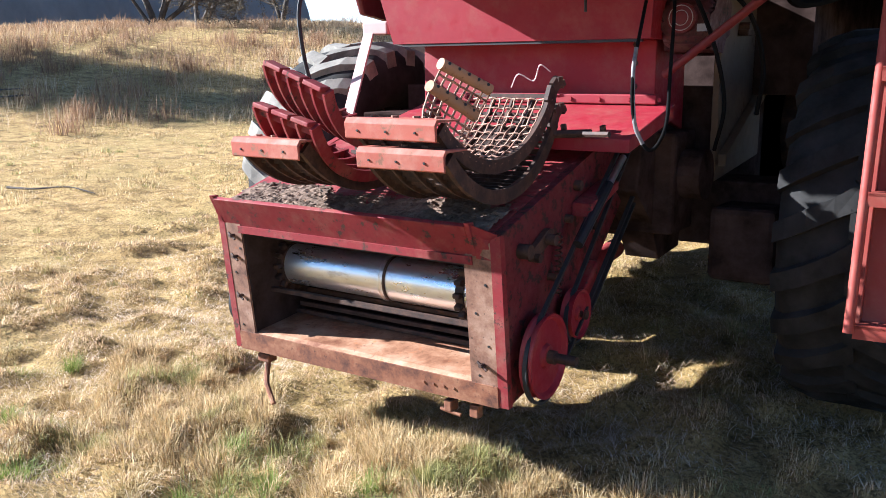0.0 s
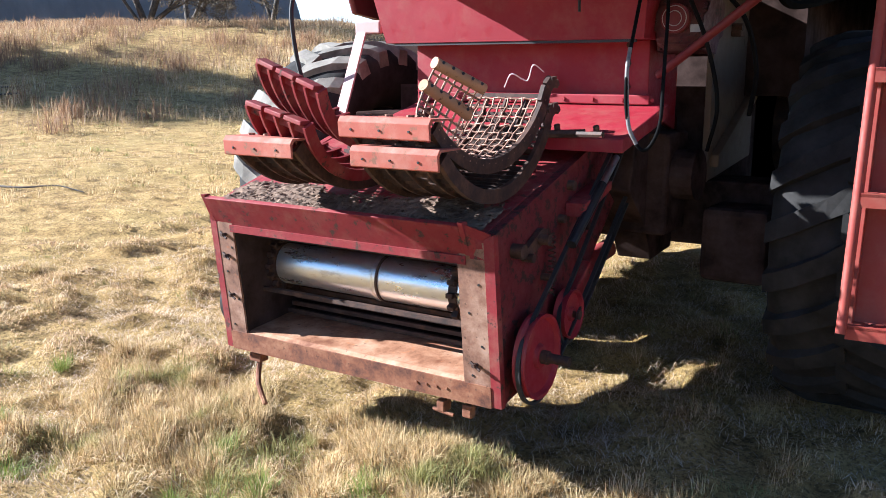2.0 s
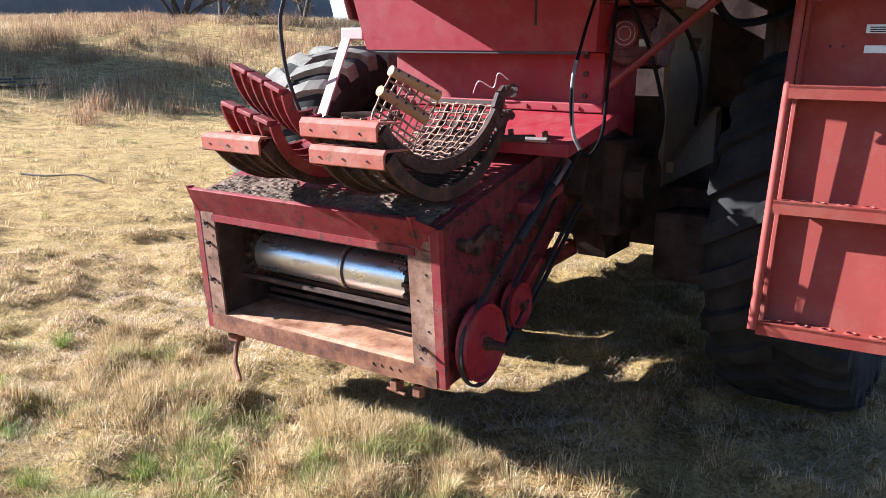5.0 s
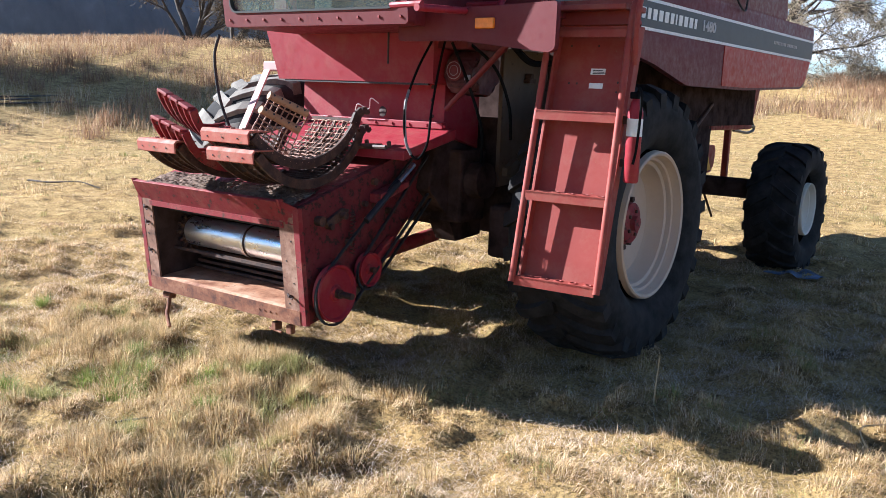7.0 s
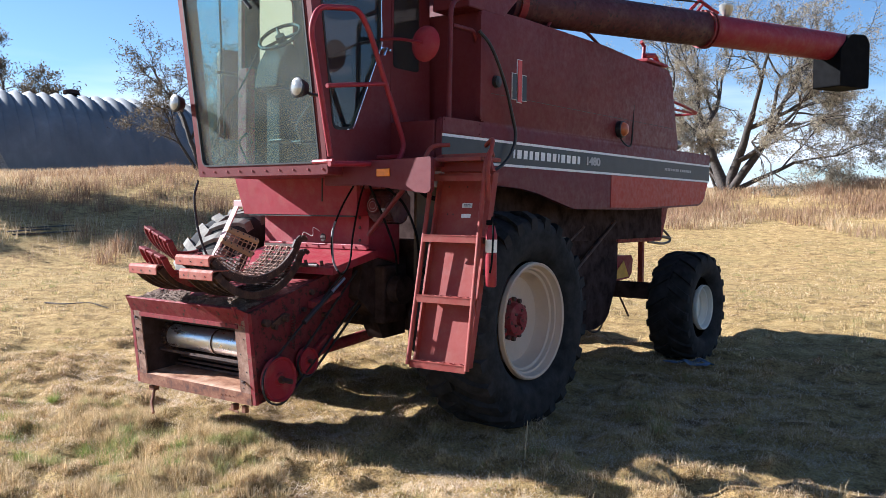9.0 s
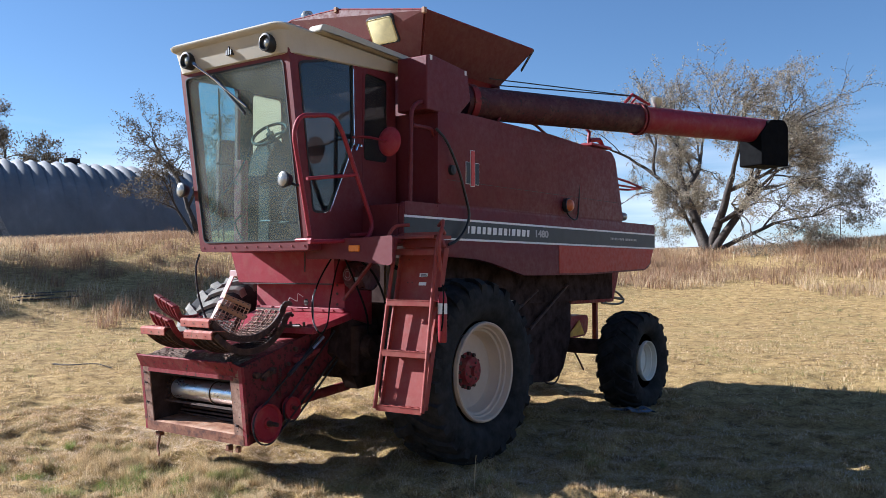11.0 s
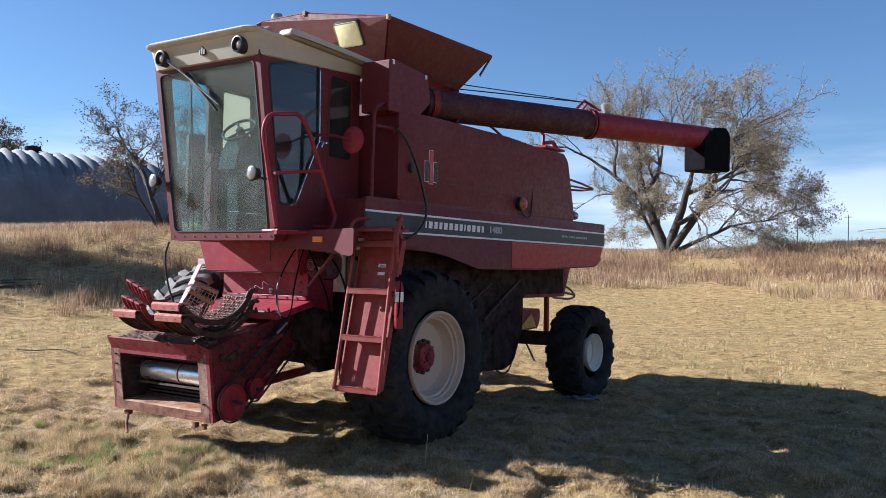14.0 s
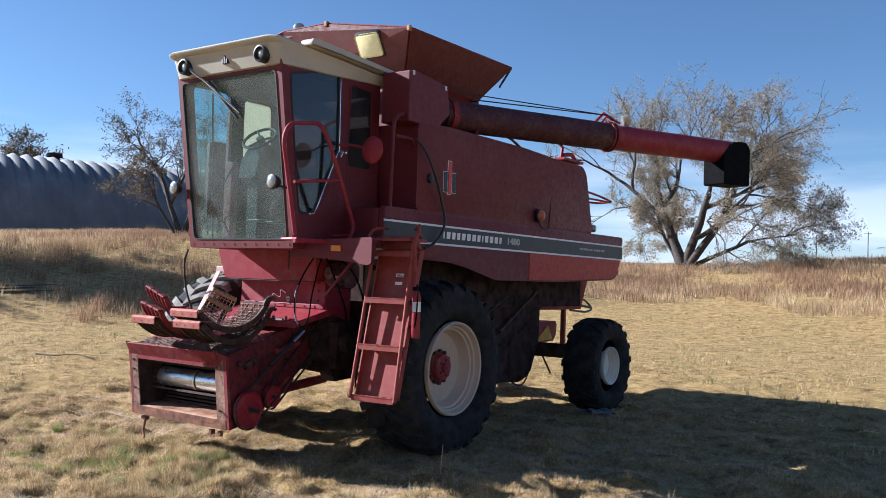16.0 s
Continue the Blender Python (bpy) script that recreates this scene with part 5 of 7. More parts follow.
def belt(pts, w, h, x):
    """A flat-sided belt along points in the side's plane."""
    bm = B()
    vs = []
    ps = [Vector((0, *p)) for p in pts]
    for i, p in enumerate(ps):
        d = (ps[min(i + 1, len(ps) - 1)] - ps[max(i - 1, 0)]).normalized()
        n = Vector((0, -d.z, d.y))
        vs.append([bm.verts.new(p + n * b + Vector((a, 0, 0))) for a, b in ((x - w, -h), (x + w, -h), (x + w, h), (x - w, h))])
    for a, b in zip(vs, vs[1:]):
        for k in range(4):
            quadface(bm, (a[k], a[(k + 1) % 4], b[(k + 1) % 4], b[k]))
    return cpart("drive_belt", bm, M_black, feeder)


def wrap(y, z, R, a0, a1, n=20):
    return [(y + R * math.cos(radians(a0 + (a1 - a0) * i / n)), z + R * math.sin(radians(a0 + (a1 - a0) * i / n))) for i in range(n + 1)]


belt([(3.62, 1.30)] + wrap(2.72, 0.40, 0.172, 140, 300) + [(3.70, 0.98)], 0.009, 0.006, -2.153)
belt([(3.66, 1.20)] + wrap(3.05, 0.50, 0.106, 135, 300) + [(3.72, 0.92)], 0.009, 0.006, -2.163)
bm = B()
sweep(bm, [(-2.13, 3.28, 1.03), (-2.13, 3.46, 1.15)], 0.016, 10)
cpart("bright_rod", bm, M_steel, feeder, "bright steel rod")
bm = B()
sweep(bm, [(-2.13, 2.98, 0.83), (-2.13, 3.30, 1.045)], 0.022, 10)
cpart("rod_barrel", bm, M_blackpaint, feeder)
bm = B()
for yy, zz, r_, l in ((2.63, 0.85, 0.030, 0.05), (2.82, 0.87, 0.022, 0.07), (2.72, 0.81, 0.018, 0.05), (3.15, 1.05, 0.022, 0.03), (2.90, 0.70, 0.016, 0.04), (3.06, 0.92, 0.018, 0.03), (3.3, 0.86, .02, .04)):
    cyl(bm, (-2.24, yy, zz), (-2.225 + l, yy, zz), r_, 12)
cpieces("boss", bm, M_darkrust, feeder, smooth=40)
bm = B()
prism(bm, rounded([(2.70, 0.80), (2.86, 0.85), (2.9, 0.90), (2.84, 0.91), (2.69, 0.84)], 0.015), "x", -2.222, -2.198, 0.004)
cpart("tension_arm", bm, M_darkrust, feeder)
bm = B()
prism(bm, [(3.12, 0.98), (3.42, 1.05), (3.42, 1.01), (3.12, 0.92)], "x", -2.225, -2.13, 0.006)
prism(bm, [(2.96, 0.46), (3.32, 0.70), (3.40, 0.66), (3.05, 0.40)], "x", -2.225, -2.18, 0.006)
cpieces("side_bracket", bm, M_redworn, feeder)
bm = B()
sweep(bm, [(-2.19 + 0.014 * math.cos(t), 2.92 + 0.014 * math.sin(t), 0.62 + 0.0022 * t * 1.6) for t in np.arange(0, 75, 0.7)], 0.0035, 5)
cpart("tension_spring", bm, M_darkrust, feeder)
bm = B()
sweep(bm, arc_pts([(-3.58, 2.60, 0.20), (-3.58, 2.58, 0.12), (-3.55, 2.54, 0.08), (-3.47, 2.50, 0.005)], 0.03), 0.013, 8)
box(bm, -3.63, -3.555, 2.57, 2.63, 0.17, 0.21, 0.006)
cpart("latch_hook", bm, M_rust, feeder, "rusty hanging latch hook")
bm = B()
box(bm, -2.42, -2.375, 2.57, 2.61, 0.150, 0.205, 0.006)
box(bm, -2.54, -2.50, 2.56, 2.62, 0.155, 0.205, 0.006)
sweep(bm, [(-2.56, 2.57, 0.16), (-2.46, 2.57, 0.15)], 0.008, 6)
cpieces("bottom_bracket", bm, M_rust, feeder)
bm = B()
lathe(bm, [(-0.03, 0.10), (-0.03, 0.135), (0.03, 0.135), (0.03, 0.10)], (-3.80, 2.72, 0.385 + FZ), "x", 32)
cpart("far_pulley", bm, M_black, feeder, smooth=40)
# lift cylinder and arms under the feeder house
bm = B()
sweep(bm, [(-2.42, 3.12, 0.50), (-2.42, 4.15, 0.60)], 0.05, 12)
cpart("lift_cylinder", bm, M_redworn, label="dark red lift cylinder", smooth=40)
bm = B()
sweep(bm, [(-3.5, 3.1, 0.48), (-3.5, 4.15, 0.60)], 0.05, 12)
cpart("lift_cylinder", bm, M_redworn, smooth=40)
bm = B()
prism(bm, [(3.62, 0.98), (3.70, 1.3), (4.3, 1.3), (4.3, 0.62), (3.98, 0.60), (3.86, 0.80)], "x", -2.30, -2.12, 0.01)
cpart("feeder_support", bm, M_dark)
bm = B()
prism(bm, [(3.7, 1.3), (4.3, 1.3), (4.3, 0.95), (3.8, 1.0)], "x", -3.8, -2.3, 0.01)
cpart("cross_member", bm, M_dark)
# trash lying on the feeder's top: a crumbly layer with loose bits
def chaff_z(x, y):
    v = noise.noise(Vector((x * 6, y * 6, 0.3))) * 0.6 + 0.5 * noise.noise(Vector((x * 19, y * 19, 3))) + 0.4 * noise.noise(Vector((x * 47, y * 47, 5)))
    return FT + (y - 2.46) * 0.262 + 0.012 + 0.022 * v - 0.20 * max(0.0, y - 2.66 - 0.12 * noise.noise(Vector((x * 4, 1, 1))))


bm = B()
n_ = 150
gx, gy = np.linspace(-3.68, -2.28, n_), np.linspace(2.472, 2.90, 52)
grid = [[bm.verts.new((x, y, chaff_z(x, y))) for y in gy] for x in gx]
for i in range(n_ - 1):
    for j in range(51):
        quadface(bm, (grid[i][j], grid[i + 1][j], grid[i + 1][j + 1], grid[i][j + 1]))
rng = random.Random(4)
for k in range(900):
    x, y = rng.uniform(-3.66, -2.30), 2.48 + 0.3 * rng.random() ** 1.4
    c, a, l = Vector((x, y, chaff_z(x, y) + 0.004)), rng.uniform(0, 6.28), rng.uniform(0.004, 0.018)
    u = Vector((math.cos(a), math.sin(a), rng.uniform(-0.3, 0.3))) * l
    w = Vector((-math.sin(a), math.cos(a), 0.4)) * rng.uniform(0.0015, 0.004)
    quadface(bm, [bm.verts.new(c + p) for p in (-u - w, u - w, u + w, -u + w)])
trash = cpart("chaff_layer", bm, M_dirt, feeder, "dry chaff and dirt")
tagged(trash, "dry chaff and dirt", kind="stuff")

# ---- neck under the cab ----
on_neck()
bm = B()
top_edge = [bm.verts.new(p) for p in ((-3.94, 3.70, 1.93), (-2.25, 3.70, 1.93), (-2.25, 4.3, 1.93), (-3.94, 4.3, 1.93))]
low_edge = [bm.verts.new(p) for p in ((-3.84, 3.74, 1.605), (-2.285, 3.74, 1.605), (-2.285, 4.3, 1.605), (-3.84, 4.3, 1.605))]
quadface(bm, top_edge)
quadface(bm, low_edge[::-1])
for k in range(4):
    quadface(bm, (low_edge[k], low_edge[(k + 1) % 4], top_edge[(k + 1) % 4], top_edge[k]))
bmesh.ops.recalc_face_normals(bm, faces=bm.faces)
neck = cpart("neck_upper_panel", bm, M_bright)
bm = B()
prism(bm, [(3.92, 1.605), (3.92, 1.30), (4.3, 1.2), (4.3, 1.605)], "x", -3.77, -2.33, 0.006)
cpart("neck_lower_panel", bm, M_bright, neck)
bm = B()
box(bm, -3.78, -2.33, 3.745, 3.765, 1.592, 1.603)
cpart("neck_seam", bm, M_logoblack, neck)
bm = B()
prism(bm, [(3.42, 1.16), (3.42, 1.215), (3.92, 1.335), (3.92, 1.27)], "x", -3.72, -2.22, 0.006)
cpart("neck_apron", bm, M_bright, neck)
bm = B()
box(bm, -3.72, -2.30, 3.87, 3.915, 1.33, 1.372, 0.005)
for k in range(9):
    bolt(bm, (-3.6 + k * 0.165, 3.87, 1.35), (0, -1, 0), 0.009, 0.008)
cpart("neck_ledge", bm, M_bright, neck)
bm = B()
sweep(bm, [(-2.62, 3.36, 1.225), (-2.40, 3.40, 1.235)], 0.016, 8)
sweep(bm, [(-2.40, 3.33, 1.235), (-2.26, 3.30, 1.24)], 0.012, 6)
for xx in (-2.75, -2.55, -2.35):
    bolt(bm, (xx, 3.42, 1.235), (0, -0.3, 1), 0.014, 0.03)
cpieces("hinge_pin", bm, M_darkrust, neck)
bm = B()
lathe(bm, [(0.0, 0.010), (0.010, 0.030), (0.022, 0.034), (0.024, 0.012)], (-2.86, 3.88, 1.42), "y", 16, -1)
cpart("knob", bm, M_darkrust, neck)
bm = B()
sweep(bm, curve3([(-3.12, 3.84, 1.40), (-3.05, 3.80, 1.46), (-2.98, 3.84, 1.43), (-2.92, 3.80, 1.50), (-2.88, 3.84, 1.47)], 5), 0.0032, 5)
cpart("pale_wire", bm, M_letter, neck)

# reservoir, brace, hoses left of the neck
section(1, 1, 1, 0.03, 0.07, -0.015)
bm = B()
prism(bm, rounded([(3.66, 1.58), (3.66, 1.80), (3.95, 1.86), (3.95, 1.55)], 0.09, 5), "x", -2.24, -2.02, 0.05)
res = cpart("oil_reservoir", bm, M_auger, smooth=50)
bm = B()
lathe(bm, [(0.0, 0.06), (0.035, 0.06), (0.04, 0.045), (0.04, 0.0005)], (-2.13, 3.665, 1.70), "y", 24, -1)
cap = cpart("filler_cap", bm, M_red, res, smooth=40)
bm = B()
for r0 in (0.050, 0.030):
    sweep(bm, [(-2.13 + r0 * math.cos(a), 3.6235, 1.70 + r0 * math.sin(a)) for a in np.linspace(0, 2 * math.pi, 25)], 0.0018, 4)
box(bm, -2.07, -2.03, 3.650, 3.658, 1.645, 1.675)
cpart("cap_label", bm, M_greyletter, res)
bm = B()
sweep(bm, [(-2.20, 3.66, 1.47), (-1.62, 3.44, 1.86)], 0.018, 10)
cpart("platform_brace", bm, M_red, label="red diagonal platform brace", smooth=50)
bm = B()
for zz in (1.42, 1.52, 1.60):
    bolt(bm, (-2.36, 3.74, zz), (0, -1, 0), 0.013, 0.012)
cpieces("plate_bolt", bm, M_darkrust)
section(1, 1, 1, -0.06, 0.20, 0.01)
bm = B()
sweep(bm, curve3([(-2.14, 3.42, 1.86), (-2.09, 3.20, 1.65), (-2.075, 3.09, 1.45), (-2.06, 3.085, 1.27), (-2.01, 3.12, 1.165), (-1.965, 3.16, 1.25), (-1.97, 3.2, 1.45), (-2.0, 3.30, 1.7), (-2.05, 3.42, 1.86)], 8), 0.0072, 8)
cpart("hanging_hose", bm, M_boot, label="black hanging hydraulic hose", smooth=60)
bm = B()
sweep(bm, curve3([(-2.082, 3.13, 1.55), (-2.075, 3.09, 1.45), (-2.06, 3.085, 1.27), (-2.03, 3.1, 1.19)], 6), 0.0084, 8)
cpart("hose_guard", bm, M_guard, smooth=60)
section(1, 1, 1, 0, 0.05, -0.01)
bm = B()
sweep(bm, curve3([(-2.05, 3.55, 1.85), (-1.95, 3.6, 1.6), (-1.92, 3.7, 1.35), (-1.98, 3.8, 1.15)], 8), 0.009, 6)
sweep(bm, curve3([(-2.02, 3.62, 1.88), (-1.85, 3.7, 1.72), (-1.80, 3.8, 1.5), (-1.84, 3.9, 1.3)], 8), 0.010, 6)
sweep(bm, curve3([(-1.75, 3.7, 1.86), (-1.70, 3.9, 1.75), (-1.55, 4.1, 1.80), (-1.45, 4.2, 1.9)], 8), 0.02, 6)
cpieces("hydraulic_hose", bm, M_boot, smooth=60)
bm = B()
sweep(bm, [(-2.43, 3.43, 1.90), (-2.42, 3.42, 1.72)], 0.006, 6)
sweep(bm, curve3([(-3.98, 3.45, 1.90), (-3.97, 3.40, 1.75), (-3.93, 3.40, 1.5), (-3.86, 3.42, 1.30), (-3.80, 3.45, 1.18)], 6), 0.011, 6)
cpieces("drain_hose", bm, M_black)
section()
bm = B()
slab(bm, [(-3.80, 3.76, 1.69), (-3.74, 3.76, 1.69), (-3.585, 3.37, 1.24), (-3.645, 3.37, 1.24)], 0.012)
strap = cpart("support_strap", bm, M_strap, label="faded pinkish steel support strap")
bm = B()
box(bm, -3.80, -3.64, 3.74, 3.84, 1.66, 1.725, 0.008)
cpart("strap_mount", bm, M_strap, strap)
# side of the separator behind the left wheel: tan sheets, dark drive parts
on_body()
bm = B()
prism(bm, [(4.16, 0.95), (4.16, 1.86), (4.95, 1.86), (4.95, 1.02)], "x", -2.06, -2.03, 0.004)
prism(bm, [(5.0, 1.35), (5.0, 1.86), (5.75, 1.86), (5.75, 1.45)], "x", -2.06, -2.03, 0.004)
cpieces("tan_side_sheet", bm, M_tan)
bm = B()
prism(bm, [(4.2, 1.02), (4.98, 1.38), (4.98, 1.44), (4.2, 1.08)], "x", -2.03, -1.99, 0.004)
cpart("sheet_rib", bm, M_tan)
bm = B()
for yy, zz in ((4.45, 1.66), (5.2, 1.68)):
    box(bm, -2.03, -1.98, yy - .03, yy + .05, zz - .015, zz + .015, 0.006)
    cyl(bm, (-2.03, yy, zz + .03), (-1.98, yy, zz + .03), 0.02, 10)
cpieces("sheet_latch", bm, M_darkrust)
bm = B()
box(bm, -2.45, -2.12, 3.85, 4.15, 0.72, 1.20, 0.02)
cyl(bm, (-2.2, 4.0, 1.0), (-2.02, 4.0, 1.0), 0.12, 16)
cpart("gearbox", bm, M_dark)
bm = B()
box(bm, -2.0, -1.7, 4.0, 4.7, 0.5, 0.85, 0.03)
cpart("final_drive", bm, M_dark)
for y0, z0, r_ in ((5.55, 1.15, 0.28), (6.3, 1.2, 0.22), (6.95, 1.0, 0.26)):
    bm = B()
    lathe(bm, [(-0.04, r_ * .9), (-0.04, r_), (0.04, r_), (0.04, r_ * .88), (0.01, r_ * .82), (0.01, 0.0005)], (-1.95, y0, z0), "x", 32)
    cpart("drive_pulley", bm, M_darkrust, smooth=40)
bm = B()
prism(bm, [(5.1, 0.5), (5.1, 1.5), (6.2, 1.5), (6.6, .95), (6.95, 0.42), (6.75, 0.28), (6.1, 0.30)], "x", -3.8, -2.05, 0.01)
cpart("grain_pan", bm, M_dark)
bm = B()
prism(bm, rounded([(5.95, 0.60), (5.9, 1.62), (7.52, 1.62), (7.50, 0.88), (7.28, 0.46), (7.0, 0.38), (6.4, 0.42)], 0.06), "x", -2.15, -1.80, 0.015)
cpart("elevator_housing", bm, M_dark, label="dark grain elevator housing")
bm = B()
sweep(bm, [(-1.74, 6.4, 1.05), (-1.74, 7.3, 1.55)], 0.02, 8)
sweep(bm, [(-1.8, 5.4, 0.9), (-1.75, 6.6, 1.5)], 0.016, 8)
sweep(bm, curve3([(-2.0, 6.95, 0.5), (-1.95, 7.2, 0.32), (-1.95, 7.45, 0.36), (-1.95, 7.6, 0.7)], 6), 0.012, 6)
sweep(bm, [(-1.95, 7.85, 0.72), (-1.9, 8.05, 0.42)], 0.012, 6)
cpieces("control_rod", bm, M_darkrust)
# rear: spreader shield, post, hoop
bm = B()
prism(bm, rounded([(7.6, 1.12), (8.6, 1.12), (8.55, 0.84), (7.75, 0.80)], 0.06), "x", -2.4, -2.1, 0.02)
cpart("spreader_shield", bm, M_bright, label="red spreader shield")
bm = B()
slab(bm, [(-2.09, 7.95, 0.84), (-2.09, 8.45, 0.86), (-2.09, 8.3, 1.06)], 0.004)
cpart("yellow_triangle", bm, M_yellow)
bm = B()
box(bm, -2.0, -1.94, 8.50, 8.56, 0.72, 1.3, 0.006, None)
for zz in (0.85, 0.98, 1.12):
    bolt(bm, (-1.945, 8.53, zz), (1, 0, 0), 0.012, 0.008)
cpart("axle_post", bm, M_orange)
bm = B()
sweep(bm, arc_pts([(-2.0, 8.85, 1.52), (-2.0, 9.35, 1.40), (-2.0, 9.55, 1.28), (-2.0, 9.3, 1.24), (-2.0, 8.8, 1.28)], 0.12), 0.016, 8)
sweep(bm, [(-2.0, 8.8, 1.38), (-2.0, 9.5, 1.31)], 0.02, 8)
cpart("rear_hoop", bm, M_blackpaint, smooth=50)
bm = B()
for s_ in (0, 1):
    xx = -1.45 if not s_ else -4.3
    cyl(bm, (xx, 7.92, 0.45), (xx, 7.92, 0.98), 0.06, 12)
    box(bm, xx - 0.06, xx + 0.06, 7.75, 7.92, 0.55, 0.62, 0.01)
cpieces("kingpin", bm, M_dark)

# ---- boarding ladder ----
on_ladder()
ladder = cpart("ladder", sweep(B(), arc_pts([(-1.315, 3.155, 0.55), (-1.31, 3.45, 1.92), (-1.31, 3.48, 2.0), (-1.30, 3.54, 2.04), (-1.30, 3.7, 2.04)], 0.06), 0.020, 10), M_orange, label="faded orange-red boarding ladder", smooth=50)
cpart("stringer", sweep(B(), arc_pts([(-0.785, 3.195, 0.55), (-0.80, 3.43, 1.86), (-0.80, 3.45, 1.98), (-0.82, 3.55, 2.08), (-0.9, 3.7, 2.05)], 0.06), 0.020, 10), M_orange, ladder, smooth=50)
for x0, x1, dy in ((-1.305, -1.285, 0.0), (-0.82, -0.80, 0.035)):
    bm = B()
    prism(bm, [(3.203 + dy, 0.56), (3.530 + dy, 1.92), (3.605 + dy, 1.92), (3.265 + dy, 0.56)], "x", x0, x1, 0.003)
    cpart("side_channel", bm, M_orange, ladder)
bm = B()
slab(bm, [(-1.285, 3.255, 0.565), (-0.82, 3.29, 0.565), (-0.82, 3.625, 1.93), (-1.285, 3.59, 1.93)], 0.006)
cpart("back_plate", bm, M_orange, ladder, "scuffed orange-red back plate")
for zz in (0.575, 1.035, 1.465, 1.90):
    yy = 3.165 + (zz - 0.56) * 0.176
    bm = B()
    vs = [(-1.30, yy - 0.01), (-0.80, yy + 0.025), (-0.80, yy + 0.13), (-1.30, yy + 0.095)]
    prism(bm, vs, "z", zz - 0.004, zz + 0.006)
    vs = [(-1.30, yy - 0.01), (-0.80, yy + 0.025), (-0.80, yy + 0.035), (-1.30, yy + 0.0)]
    prism(bm, vs, "z", zz - 0.042, zz + 0.010)
    st = cpart("step", bm, M_orange, ladder)
    bm = B()
    for k in range(5):
        x0 = -1.26 + k * 0.092
        y0 = yy + 0.035 + k * 0.0065
        lathe(bm, [(0.006, 0.030), (0.011, 0.024), (0.011, 0.018), (0.004, 0.015)], (x0 + 0.035, y0 + 0.01, zz), "z", 12)
    cpieces("tread_dimple", bm, M_orange, ladder, smooth=50)
def plate_y(x, z):
    return 3.255 + (x + 1.285) * 0.0753 + (z - 0.565) * 0.2454


for zz, w, h_ in ((1.685, 0.045, 0.016), (1.61, 0.042, 0.014)):
    bm = B()
    slab(bm, [(x, plate_y(x, z) - 0.005, z) for x, z in ((-1.03 - w, zz - h_), (-1.03 + w, zz - h_), (-1.03 + w, zz + h_), (-1.03 - w, zz + h_))], 0.002)
    cpart("sticker", bm, M_sign, ladder)
bm = B()
for k in range(3):
    z0, x1 = 1.689 - k * 0.008, -1.0 + 0.01 * k
    slab(bm, [(x, plate_y(x, z) - 0.0095, z) for x, z in ((-1.06, z0), (x1, z0), (x1, z0 + 0.004), (-1.06, z0 + 0.004))], 0.001)
cpart("sticker_bars", bm, M_logoblack, ladder)
bm = B()
for xx, zz in ((-1.2, 1.62), (-1.15, 1.62), (-0.9, 1.63), (-1.22, 1.82), (-0.88, 1.82), (-1.05, 1.82), (-0.9, 1.58)):
    yb = plate_y(xx, zz) - 0.003
    bolt(bm, (xx, yb, zz), (0, -1, 0.17), 0.007, 0.004)
cpieces("rivet", bm, M_darkrust, ladder)
bm = B()
sweep(bm, arc_pts([(-1.33, 3.40, 1.80), (-1.34, 3.36, 1.98), (-1.33, 3.45, 2.12), (-1.25, 3.6, 2.13)], 0.08), 0.017, 8)
sweep(bm, arc_pts([(-0.76, 3.44, 1.72), (-0.75, 3.40, 1.95), (-0.76, 3.50, 2.16), (-0.95, 3.68, 2.12)], 0.08), 0.017, 8)
cpieces("grab_handle", bm, M_orange, ladder, smooth=50)
bm = B()
prism(bm, [(-1.30, 1.93), (-0.80, 1.93), (-0.86, 2.06), (-1.30, 2.06)], "y", 3.56, 3.60, 0.004)
box(bm, -1.34, -0.85, 3.46, 3.75, 2.0, 2.03, 0.005)
cpart("top_tread", bm, M_orange, ladder)
# fire extinguisher hung on the ladder's outer side
bm = B()
lathe(bm, [(0.0, 0.035), (0.01, 0.043), (0.36, 0.043), (0.41, 0.03), (0.43, 0.02), (0.43, 0.0005)], (-0.735, 3.44, 1.12), "z", 24)
ext = cpart("fire_extinguisher", bm, M_bright, label="red fire extinguisher with a pale label", smooth=40)
bm = B()
lathe(bm, [(0.24, 0.0435), (0.24, 0.0445), (0.33, 0.0445), (0.33, 0.0435)], (-0.735, 3.44, 1.12), "z", 24)
cpart("extinguisher_label", bm, M_sign, ext, smooth=40)
bm = B()
sweep(bm, curve3([(-0.735, 3.44, 1.57), (-0.70, 3.40, 1.60), (-0.68, 3.38, 1.50), (-0.69, 3.38, 1.30), (-0.70, 3.37, 1.22)], 6), 0.008, 8)
box(bm, -0.76, -0.71, 3.40, 3.48, 1.55, 1.585, 0.006)
cpart("hose_and_valve", bm, M_boot, ext, smooth=50)
bm = B()
box(bm, -0.80, -0.735, 3.42, 3.46, 1.2, 1.24)
box(bm, -0.80, -0.735, 3.42, 3.46, 1.42, 1.46)
cpieces("extinguisher_bracket", bm, M_darkrust, ladder)


# ---- concaves and grates lying on the feeder house ----
def bar_along(bm, p, q, w, h):
    """A square bar from p to q."""
    p, q = Vector(p), Vector(q)
    d = (q - p).normalized()
    u, v = frame_of(d)
    vs = [[bm.verts.new(c + u * a * w + v * b * h) for a, b in ((-.5, -.5), (.5, -.5), (.5, .5), (-.5, .5))] for c in (p, q)]
    for k in range(4):
        quadface(bm, (vs[0][k], vs[0][(k + 1) % 4], vs[1][(k + 1) % 4], vs[1][k]))
    quadface(bm, vs[0][::-1])
    quadface(bm, vs[1])


